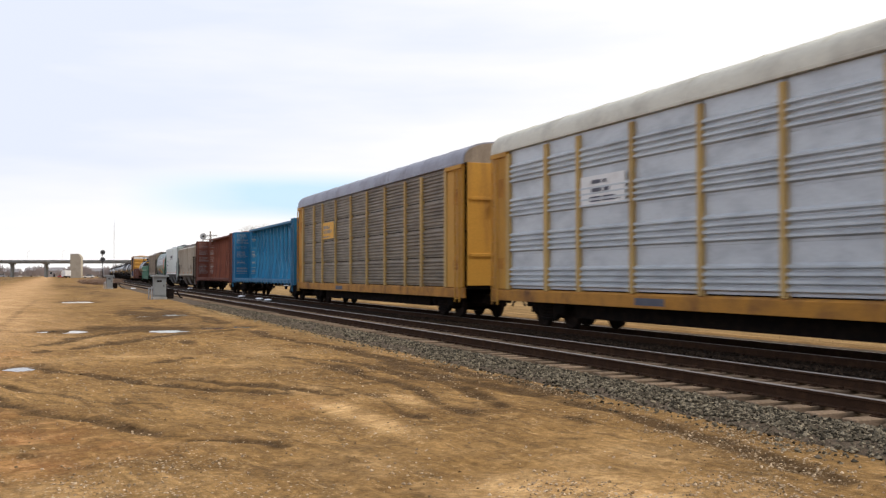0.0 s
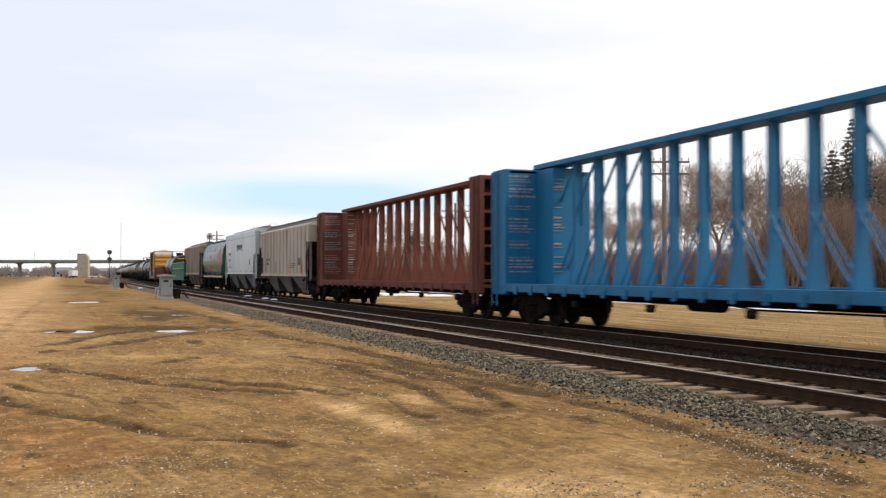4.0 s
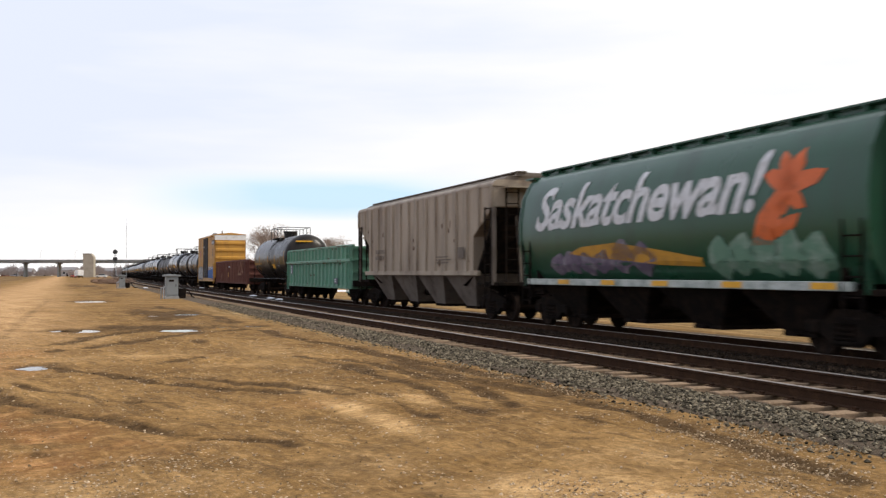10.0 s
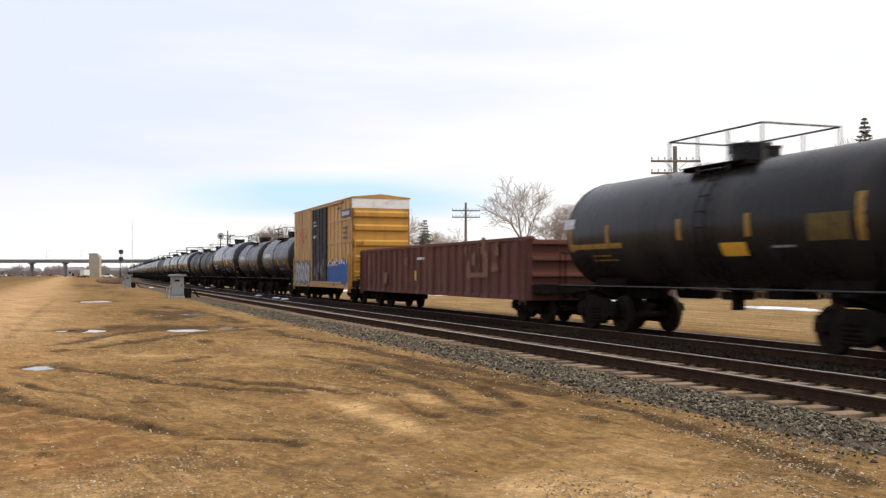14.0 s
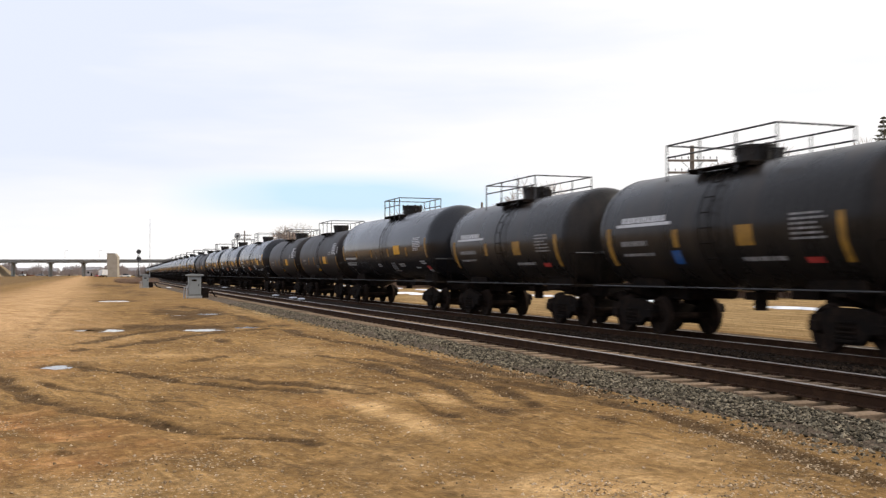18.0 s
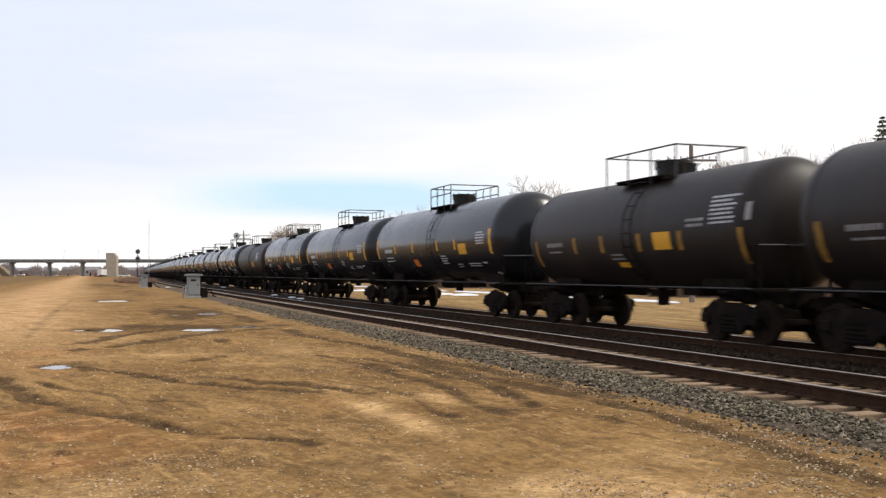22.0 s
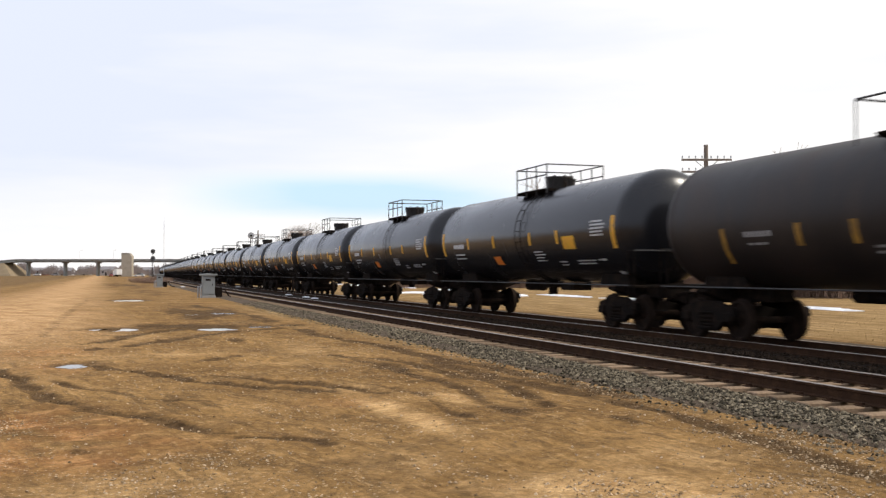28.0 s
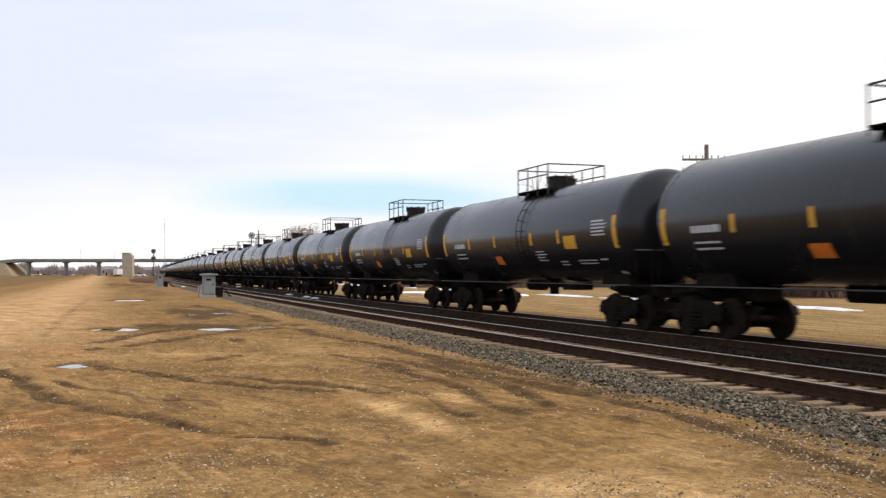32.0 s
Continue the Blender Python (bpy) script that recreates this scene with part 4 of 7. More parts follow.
def decal(parent, name, material, x, y0, y1, z0, z1, label="", rng=None):
    """A flat mark on a wall that faces the yard."""
    g = Geo().box(x - 0.006, x, min(y0, y1), max(y0, y1), z0, z1)
    return part(name, g, material, parent, label)


def bars(parent, material, x, y0, z0, width, rows, height=0.10, gap=0.07, seed=1, name="lettering", label="", words=(0.25, 0.7)):
    """Writing that cannot be read: rows of short plain bars. y0 is the end from which the words run towards -y."""
    rng = random.Random(seed)
    g = Geo()
    for r in range(rows):
        y, z = y0, z0 - r * (height + gap)
        stop = y0 - width * rng.uniform(0.55, 1.0)
        while y > stop:
            w = min(rng.uniform(*words), y - stop + 0.05)
            g.box(x - 0.006, x, y - w, y, z, z + height)
            y -= w + 0.10
    return part(name, g, material, parent, label)


def blob(parent, name, material, x, yc, zc, ry, rz, seed, label="", n=22, wob=0.3):
    """An irregular flat patch of paint on a wall."""
    rng = random.Random(seed)
    ph = [rng.uniform(0, 6.28) for _ in range(4)]
    pts = []
    for i in range(n):
        a = 6.28318 * i / n
        q = abs(math.cos(a)) ** 4 + abs(math.sin(a)) ** 4
        r = q ** -0.25 * (1 + wob * (0.45 * math.sin(3 * a + ph[0]) + 0.35 * math.sin(5 * a + ph[1]) + 0.3 * math.sin(9 * a + ph[2])))
        pts.append((yc + ry * r * math.cos(a), zc + rz * r * math.sin(a)))
    g = Geo().prism(pts, x - 0.004, x, "x")
    return part(name, g, material, parent, label)


# ---------------------------------------------------------------- tank cars
def shell_patch(zc, R, y0, y1, z0, z1, lift=0.008, n=5):
    g = Geo()
    zs = [z0 + (z1 - z0) * i / n for i in range(n + 1)]
    xs = [-math.sqrt(max(0.0, R * R - (z - zc) ** 2)) - lift for z in zs]
    vs = [(x, y, z) for x, z in zip(xs, zs) for y in (y0, y1)] + [(x + lift, y, z) for x, z in zip(xs, zs) for y in (y0, y1)]
    m = 2 * (n + 1)
    fs = []
    for i in range(n):
        a = 2 * i
        fs += [(a, a + 1, a + 3, a + 2), (m + a + 2, m + a + 3, m + a + 1, m + a), (a, a + 2, m + a + 2, m + a), (a + 1, m + a + 1, m + a + 3, a + 3)]
    fs += [(0, m, m + 1, 1), (m - 2, m - 1, 2 * m - 1, 2 * m - 2)]
    return g.add(vs, fs)


def tank_car(length, paint, R=1.60, zc=2.68, label="", style="rail", detail=True, seed=1, belly=0.0):
    rng = random.Random(seed)
    half = length / 2 - 0.50                     # end of the tank
    car = base_car("tank_car", label, length, length / 2 - 2.15, brake_y=rng.choice((-2.2, 2.4)), sill=False)
    # shell with dished heads
    prof = []
    for i in range(13):
        a = math.pi / 2 * i / 12
        prof.append((-half + 0.80 * (1 - math.sin(a)), max(0.02, R * math.cos(a) ** 0.86) if i < 12 else 0.02))
    left = sorted(prof)
    right = [(-a, r) for a, r in reversed(left)]
    part("tank_shell", Geo().lathe(left + right, 56 if detail else 32, "y", (0, 0, zc)), paint, car, smooth=True)
    for y in (-half + 0.86, half - 0.86):
        part("head_seam", Geo().lathe([(y - 0.03, R - 0.01), (y - 0.02, R + 0.008), (y + 0.02, R + 0.008), (y + 0.03, R - 0.01)], 40 if detail else 24, "y", (0, 0, zc)), paint, car, smooth=True)
    # manway, platform and rail on top
    top = zc + R
    g = Geo().cyl((0, 0, top - 0.10), (0, 0, top + 0.34), 0.46, n=20)
    g.cyl((0, 0, top + 0.34), (0, 0, top + 0.40), 0.50, n=20)
    for k in range(8):
        a = 0.785 * k
        g.cyl((0.47 * math.cos(a), 0.47 * math.sin(a), top + 0.18), (0.47 * math.cos(a), 0.47 * math.sin(a), top + 0.44), 0.035, n=6)
    mid = {5: 0.2, 6: 0.2}.get(seed, -0.5)          # the manway stands a little off the middle
    g.v = [(a, b_ + mid, c_) for a, b_, c_ in g.v]
    man = part("manway", g, "tank_matte", car, smooth=True)
    part("valve", Geo().cyl((0.1, mid - 0.75, top - 0.05), (0.1, mid - 0.75, top + 0.22), 0.14, n=10).cyl((0.1, mid - 0.75, top + 0.22), (0.1, mid - 0.75, top + 0.27), 0.18, n=10), "tank_matte", car, smooth=True)
    # platform: grating strips
    for sx in (-1, 1):
        part("platform", Geo().box(*sorted((sx * 0.64, sx * 1.08)), mid - 1.25, mid + 1.25, top - 0.14, top - 0.10), "grime", car, bevel=0.008)
    for y in (mid - 1.2, mid + 1.2):
        part("platform_beam", Geo().box(-1.05, 1.05, y - 0.04, y + 0.04, top - 0.20, top - 0.14), "grime", car)
    high = 0.70 if style == "rail" else 0.62
    x, y = 1.05, 1.28 if style == "rail" else (2.2 if seed in (5, 6) else 1.8)
    g = Geo()
    for px in (-x, x):
        for py in (-y, -y * 0.33, y * 0.33, y):
            g.cyl((px, mid + py, top - 0.30), (px, mid + py, top + high), 0.022, n=6)
        for h in ((high, high * 0.5) if style == "rail" or seed in (5, 6) else (high,)):
            g.cyl((px, mid - y, top + h), (px, mid + y, top + h), 0.022, n=6)
    for py in (-y, y):
        g.cyl((-x, mid + py, top + high), (x, mid + py, top + high), 0.022, n=6)
    part("safety_rail", g, "rail_grey", car)
    # side ladder and straps at the middle
    g = Geo()
    for k in (-1, 1):
        pts = [(-math.sqrt(max(0, R * R - (z - zc) ** 2)) - 0.10, mid - 0.3 + k * 0.22, z) for z in [0.85 + 0.28 * i for i in range(13)] if z < top - 0.1 and abs(z - zc) < R]
        g.pipe(pts, 0.014)
    rungs = []
    for i in range(10):
        z = 1.0 + 0.36 * i
        if abs(z - zc) < R - 0.02:
            rungs.append((-math.sqrt(R * R - (z - zc) ** 2) - 0.10, mid - 0.3, z))
    if detail:
        lad = part("ladder", g, "grime", car)
        rung = Geo().cyl((0, -0.22, 0), (0, 0.22, 0), 0.014, n=5).mesh("rung", M["grime"])
        for p in rungs:
            part("rung", rung, "grime", lad, at=p)
    else:
        for x_, y_, z in rungs:
            g.cyl((x_, y_ - 0.22, z), (x_, y_ + 0.22, z), 0.014, n=5)
        tagged(part("ladder", g, "grime", car), kind="stuff")
    # stub sills, end platforms and side rail
    for k in (-1, 1):
        e = length / 2 - 0.55
        g = Geo().box(-0.32, 0.32, min(k * (e - 3.1), k * e), max(k * (e - 3.1), k * e), 0.70, 1.08)
        g.box(-1.45, 1.45, min(k * (e - 0.35), k * e), max(k * (e - 0.35), k * e), 0.98, 1.06)
        g.prism([(k * (e - 3.0), 1.05), (k * (e - 1.2), 1.05), (k * (e - 1.4), 1.75), (k * (e - 2.8), 1.45)], -0.9, 0.9, "x")
        part("stub_sill", g, "grime", car, bevel=0.012 if detail else 0)
        part("end_rail", Geo().cyl((-1.42, k * e, 2.0), (1.42, k * e, 2.0), 0.02, n=6), "rail_grey", car, "thin grey rail across the end platform")
        for px in (-1.42, 1.42):
            part("grab_iron", Geo().tube([(px, k * e, 1.04), (px, k * e, 2.0), (px, k * (e - 0.35), 2.0), (px, k * (e - 0.35), 1.04)], 0.018, 5), "grime", car)
            part("sill_step", Geo().tube([(px, k * e, 1.0), (px, k * e, 0.42), (px, k * (e - 0.35), 0.42), (px, k * (e - 0.35), 1.0)], 0.018, 5), "grime", car)
    g = Geo()
    e = length / 2 - 0.75
    for px in (-1.50, 1.50):
        g.cyl((px, -e, 1.05), (px, e, 1.05), 0.017, n=6)
    part("side_rail", g, "rail_grey", car, "thin grey handrail along the side")
    for px in (-1.50, 1.50):
        for i in range(5):
            yy = -e + 0.4 + 2 * (e - 0.4) * i / 4
            part("rail_bracket", Geo().box(*sorted((px * 0.86, px)), yy - 0.02, yy + 0.02, 1.0, 1.04), "grime", car)
    g = Geo().cyl((0, 0, zc - R - 0.45), (0, 0, zc - R + 0.08), 0.16, n=10).box(-0.28, 0.28, -0.25, 0.25, zc - R - 0.20, zc - R - 0.02)
    part("outlet_valve", g, "grime", car)
    part("brake_cylinder", Geo().cyl((0.35, 1.6, 0.92), (0.35, 2.9, 0.92), 0.19, n=12), "grime", car)
    part("valve_box", Geo().box(-0.5, 0.2, -2.6, -1.7, 0.82, 1.05), "grime", car, bevel=0.02)
    if not detail:
        return car
    # markings on the side towards the yard
    def patch(name, mat, y0, y1, z0, z1, label=""):
        return part(name, shell_patch(zc, R, y0, y1, z0, z1), mat, car, label)
    def words(y0, z0, width, rows, height, gap=0.06, mat="mark_white", chop=(0.10, 0.32)):
        """Rows of small plain bars for writing that cannot be read."""
        for r in range(rows):
            y, z, stop = y0, z0 - r * (height + gap), y0 - width * rng.uniform(0.7, 1.0)
            while y > stop + 0.03:
                w = min(rng.uniform(*chop), y - stop)
                patch("lettering", mat, y - w, y, z, z + height)
                y -= w + 0.06
    e = half - 0.92                               # reflectors by the ends
    if seed == 7:
        for y in (-e, e):
            patch("reflector", "mark_dim", y - 0.09, y + 0.09, 2.08, 2.9)
        for y in (4.6, 1.48, -1.6, -4.6):
            patch("reflector", "mark_dim", y - 0.09, y + 0.09, 2.18, 2.56)
        patch("panel", "mark_yellow", -3.55, -2.62, 2.27, 2.68, "square yellow panel")
        patch("placard", "mark_red", -7.15, -6.75, 1.56, 1.72, "red and white placard")
        patch("placard", "mark_white", -7.15, -6.75, 1.48, 1.56, "red and white placard")
        words(7.1, 2.14, 2.5, 1, 0.10, chop=(0.14, 0.18))
        words(7.0, 1.94, 2.3, 2, 0.04, 0.06)
        words(0.85, 1.82, 0.7, 2, 0.035, 0.05)
        words(-1.5, 1.86, 0.9, 5, 0.03, 0.06)
        words(-2.8, 1.80, 0.9, 2, 0.035, 0.05)
        words(-5.2, 1.62, 0.7, 1, 0.05, 0.05)
        words(-5.7, 2.92, 1.1, 8, 0.035, 0.04)
        words(-6.2, 1.90, 0.8, 2, 0.035, 0.05)
    elif style == "rail":
        for y in (-e, e):
            patch("reflector", "mark_yellow", y - 0.11, y + 0.11, 2.08, 3.0)
        for y in (4.45, 1.75, -1.58, -3.72):
            patch("reflector", "mark_yellow", y - 0.08, y + 0.08, 2.30, 2.72)
        if seed != 13:
            patch("panel", "mark_yellow", -4.92, -4.10, 2.12, 2.52, "square yellow panel")
        patch("placard", "mark_orange", 1.42, 2.06, 1.68, 1.98, "orange hazard placard")
        patch("placard", "mark_red", -7.02, -6.72, 1.26, 1.34, "small red and white placard")
        patch("placard", "mark_white", -7.02, -6.72, 1.34, 1.44, "small red and white placard")
        words(6.15, 2.34, 1.35, 1, 0.17, chop=(0.14, 0.18))
        words(6.1, 2.08, 1.25, 2, 0.05, 0.10)
        words(-1.75, 2.06, 0.85, 4, 0.035, 0.06)
        words(-3.35, 1.72, 0.6, 2, 0.035, 0.06)
        words(-4.65, 1.74, 1.3, 2, 0.035, 0.05)
        words(-6.05, 2.86, 1.0, 5, 0.05, 0.05)
        words(-6.10, 1.75, 0.6, 1, 0.05)
    elif seed == 4:
        patch("band", "mark_dim", 2.9, 5.75, 2.06, 2.20, "faded yellow band")
        for y in (-5.7, 5.7):
            patch("reflector", "mark_dim", y - 0.11, y + 0.11, 2.0, 2.9)
        for y in (3.6, 0.2, -2.4):
            patch("reflector", "mark_dim", y - 0.09, y + 0.09, 2.18, 2.68)
        part("band", Geo().box(-0.85, 0.25, -half + 0.10, -half + 0.30, 3.50, 3.60), "mark_yellow", car, "yellow bar on the tank head")
        patch("placard", "mark_yellow", -2.25, -1.35, 1.77, 2.07, "yellow placard")
        patch("panel", "mark_panel", -5.40, -4.25, 2.03, 2.56, "faded dark yellow panel")
        patch("placard", "mark_white", 5.5, 6.1, 2.66, 2.94, "white placard near the end")
        words(-3.1, 1.92, 0.9, 1, 0.05, 0.08, "mark_grey")
        words(4.6, 1.85, 1.5, 2, 0.04, 0.08, "mark_dim")
    elif seed in (5, 6):
        for y in (-4.5, 4.6):
            patch("reflector", "mark_dim", y - 0.11, y + 0.11, 1.6, 2.6)
        patch("reflector", "mark_dim", 1.18, 1.42, 2.02, 2.46)
        patch("panel", "mark_dim", -1.75, -1.15, 2.0, 2.46, "faded yellow panel")
        patch("logo_bar", "mark_white", 1.5, 4.15, 2.60, 2.68, "white name bar with an underline")
        words(3.9, 2.70, 2.3, 1, 0.15, chop=(0.16, 0.2))
        words(3.95, 2.10, 1.7, 1, 0.13, chop=(0.10, 0.14), mat="mark_grey")
        words(3.95, 1.84, 1.6, 1, 0.07, mat="mark_grey")
        words(-1.2, 1.66, 1.9, 1, 0.09, mat="mark_grey")
        words(-3.0, 2.58, 1.1, 6, 0.045, 0.055, "mark_grey")
        patch("placard", "mark_red", -3.75, -3.25, 1.60, 1.72, "red placard")
        if seed == 5:
            patch("graffiti", "spray_blue", 1.2, 1.6, 1.62, 1.95, "blue sprayed patch")
    else:
        for y in (-5.6, 5.1):
            patch("reflector", "mark_dim", y - 0.08, y + 0.08, 1.6, 2.4)
        for y in (2.45, 0.8, -1.23, -3.17):
            patch("reflector", "mark_dim", y - 0.09, y + 0.09, 1.95, 2.42)
        patch("panel", "mark_yellow", -2.75, -1.95, 1.98, 2.42, "square yellow panel")
        patch("placard", "mark_yellow", -0.4, 0.15, 1.55, 1.68, "faded orange placard")
        words(4.3, 2.18, 1.2, 1, 0.12, mat="mark_grey", chop=(0.12, 0.16))
        words(4.2, 2.0, 1.0, 1, 0.05, mat="mark_grey")
        words(0.4, 1.86, 0.8, 2, 0.05, mat="mark_grey")
        words(-3.5, 2.62, 0.7, 2, 0.07, 0.06, "mark_grey")
        words(-4.45, 3.12, 1.1, 7, 0.05, 0.05, "mark_white", (0.06, 0.14))
        patch("placard", "mark_grey", -6.0, -5.8, 2.55, 2.95, "small grey placard")
    return car


# ---------------------------------------------------------------- autoracks
RACK_POSTS = [-11.3, -8.65, -6.65, -3.9, -1.15, 1.6, 4.45, 7.2, 9.13, 11.75]


def autorack(panel_mat, roof_mat, label, plate):
    L = 28.3
    car = base_car("autorack_car", label, L, 9.9, brake_y=0.5, body_half=13.0)
    W, h = 1.58, 13.05
    # sill and deck
    g = Geo()
    for sx in (-1, 1):
        g.prism([(sx * W, 0.55), (sx * W, 0.87), (sx * (W - 0.10), 0.92), (sx * (W - 0.10), 0.55)], -h, h)
    part("side_sill", g, "sill_rack", car, "scuffed orange-yellow side sill", bevel=0.01)
    part("deck", Geo().box(-W + 0.1, W - 0.1, -h, h, 0.86, 0.94).box(-W + 0.1, W - 0.1, -h, h, 2.95, 3.0), "grime", car)
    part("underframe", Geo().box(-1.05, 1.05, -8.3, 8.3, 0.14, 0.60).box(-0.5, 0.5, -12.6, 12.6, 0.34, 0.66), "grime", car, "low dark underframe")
    # solid dark block standing in for the unlit inside of the car
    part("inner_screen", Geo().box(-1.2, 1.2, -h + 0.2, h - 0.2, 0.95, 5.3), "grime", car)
    # panels in four rows, each pressed into ribs
    rows = [(0.95, 2.00), (2.04, 3.12), (3.16, 4.18), (4.22, 5.28)] if panel_mat == "grey_panel" else [(0.95, 2.02), (2.024, 3.12), (3.124, 4.19), (4.194, 5.28)]
    edges = RACK_POSTS
    for sx in (-1, 1):
        for a, b in zip(edges, edges[1:]):
            for z0, z1 in rows:
                prof = [(z0, 0.0)]
                n, part_high = (7, 1.0) if panel_mat == "grey_panel" else (4, 0.64)
                deep = 0.05 if panel_mat == "grey_panel" else 0.075
                pitch = part_high * (z1 - z0 - 0.10) / n
                for k in range(n):
                    z = z0 + 0.05 + k * pitch
                    prof += [(z + 0.06 * pitch, 0.0), (z + 0.30 * pitch, deep), (z + 0.58 * pitch, deep), (z + 0.92 * pitch, 0.0)]
                prof.append((z1, 0.0))
                g = Geo()
                x = sx * (W - 0.09)
                vs = [(x + sx * d, y, z) for z, d in prof for y in (a + 0.05, b - 0.05)] + [(x - sx * 0.02, y, z) for z in (z0, z1) for y in (a + 0.05, b - 0.05)]
                m = len(prof)
                fs = [(2 * i, 2 * i + 1, 2 * i + 3, 2 * i + 2) for i in range(m - 1)]
                fs += [(0, 2 * m, 2 * m + 1, 1), (2 * m - 2, 2 * m - 1, 2 * m + 3, 2 * m + 2), (2 * m, 2 * m + 2, 2 * m + 3, 2 * m + 1)]
                part("side_panel", g.add(vs, fs), panel_mat, car)
        for y in edges:
            w = 0.11 if abs(y) > 8 else 0.085
            part("post", Geo().box(min(sx * (W - 0.12), sx * (W + 0.02)), max(sx * (W - 0.12), sx * (W + 0.02)), y - w, y + w, 0.90, 5.20), "yellow_post", car, bevel=0.012)
        part("top_rail", Geo().box(min(sx * (W - 0.16), sx * (W + 0.015)), max(sx * (W - 0.16), sx * (W + 0.015)), -h, h, 5.29, 5.38), roof_mat, car, bevel=0.01)
        for y0, y1 in ((-h + 0.12, -11.43), (11.88, h - 0.12)):
            part("end_panel", Geo().box(min(sx * (W - 0.12), sx * (W - 0.02)), max(sx * (W - 0.12), sx * (W - 0.02)), y0, y1, 0.92, 5.29), "yellow_rack", car, "plain yellow end panel", bevel=0.01)
            part("corner_cap", Geo().box(min(sx * (W - 0.10), sx * (W + 0.06)), max(sx * (W - 0.10), sx * (W + 0.06)), y0 - 0.05, y1 + 0.05, 5.14, 5.28), "yellow_rack", car)
    for k in (-1, 1):
        for z0, z1 in ((3.85, 4.45), (1.55, 1.90)):
            decal(car, "patch_plate", "sill_rack", -W + 0.014, k * 12.1, k * 12.5, z0, z1, "darker orange patch plate")
    ladder(car, -W - 0.07, -12.65, 0.4, 5.1, material="yellow_rack")
    ladder(car, -W - 0.07, 12.62, 0.4, 5.1, material="yellow_rack")
    # roof, crowned
    pts = []
    for i in range(15):
        a = math.pi * i / 14
        pts.append((-W * math.copysign(abs(math.cos(a)) ** 0.8, math.cos(a)), 5.38 + 0.74 * math.sin(a) ** 0.75))
    part("roof", Geo().prism(pts, -h, h), roof_mat, car, smooth=True)
    for i in range(1, 12):
        y = -h + 2 * h * i / 12
        q = [(x * 1.006, 5.38 + (z - 5.38) * 1.012 + 0.004) for x, z in pts]
        part("roof_seam", Geo().prism(q, y - 0.035, y + 0.035), roof_mat, car, smooth=True)
    # folding end doors
    for k in (-1, 1):
        for sx in (-1, 1):
            x0, x1 = sorted((sx * 0.02, sx * (W - 0.14)))
            g = Geo().box(x0, x1, *sorted((k * (h + 0.02), k * (h + 0.10))), 0.98, 5.33)
            g.box(x0 + 0.1, x1 - 0.1, *sorted((k * (h + 0.10), k * (h + 0.14))), 2.0, 2.12).box(x0 + 0.1, x1 - 0.1, *sorted((k * (h + 0.10), k * (h + 0.14))), 4.0, 4.12)
            part("end_door", g, "yellow_rack", car, bevel=0.01)
        part("door_lock", Geo().box(-0.5, 0.5, *sorted((k * (h + 0.14), k * (h + 0.22))), 3.72, 3.98), "grime", car, bevel=0.02)
        part("roof_end", Geo().prism([(x * 0.99, 5.33 + (z - 5.38) * 0.99) for x, z in pts], *sorted((k * h, k * (h + 0.08)))), roof_mat if roof_mat == "roof_cream" else "tan_dark", car)
    # reporting plate
    px = -W - 0.005
    if plate == "yellow":
        decal(car, "plate", "mark_yellow", px, 4.7, 7.0, 3.25, 4.12, "yellow reporting plate")
        bars(car, "tan_dark", px - 0.006, 6.8, 3.78, 1.9, 2, 0.17, 0.07, 3)
        bars(car, "tan_dark", px - 0.006, 6.85, 3.32, 2.0, 1, 0.08, 0.10, 8)
    else:
        decal(car, "plate", "white", px + 0.03, 4.75, 7.05, 3.24, 4.02, "white reporting plate")
        bars(car, "mark_dark", px + 0.024, 6.45, 3.80, 1.1, 2, 0.10, 0.12, 3)
        bars(car, "mark_dark", px + 0.024, 6.55, 3.42, 1.5, 2, 0.04, 0.06, 5)
    decal(car, "sill_plate", "mark_dark", -W - 0.003, 3.0, 4.3, 0.62, 0.80)
    return car


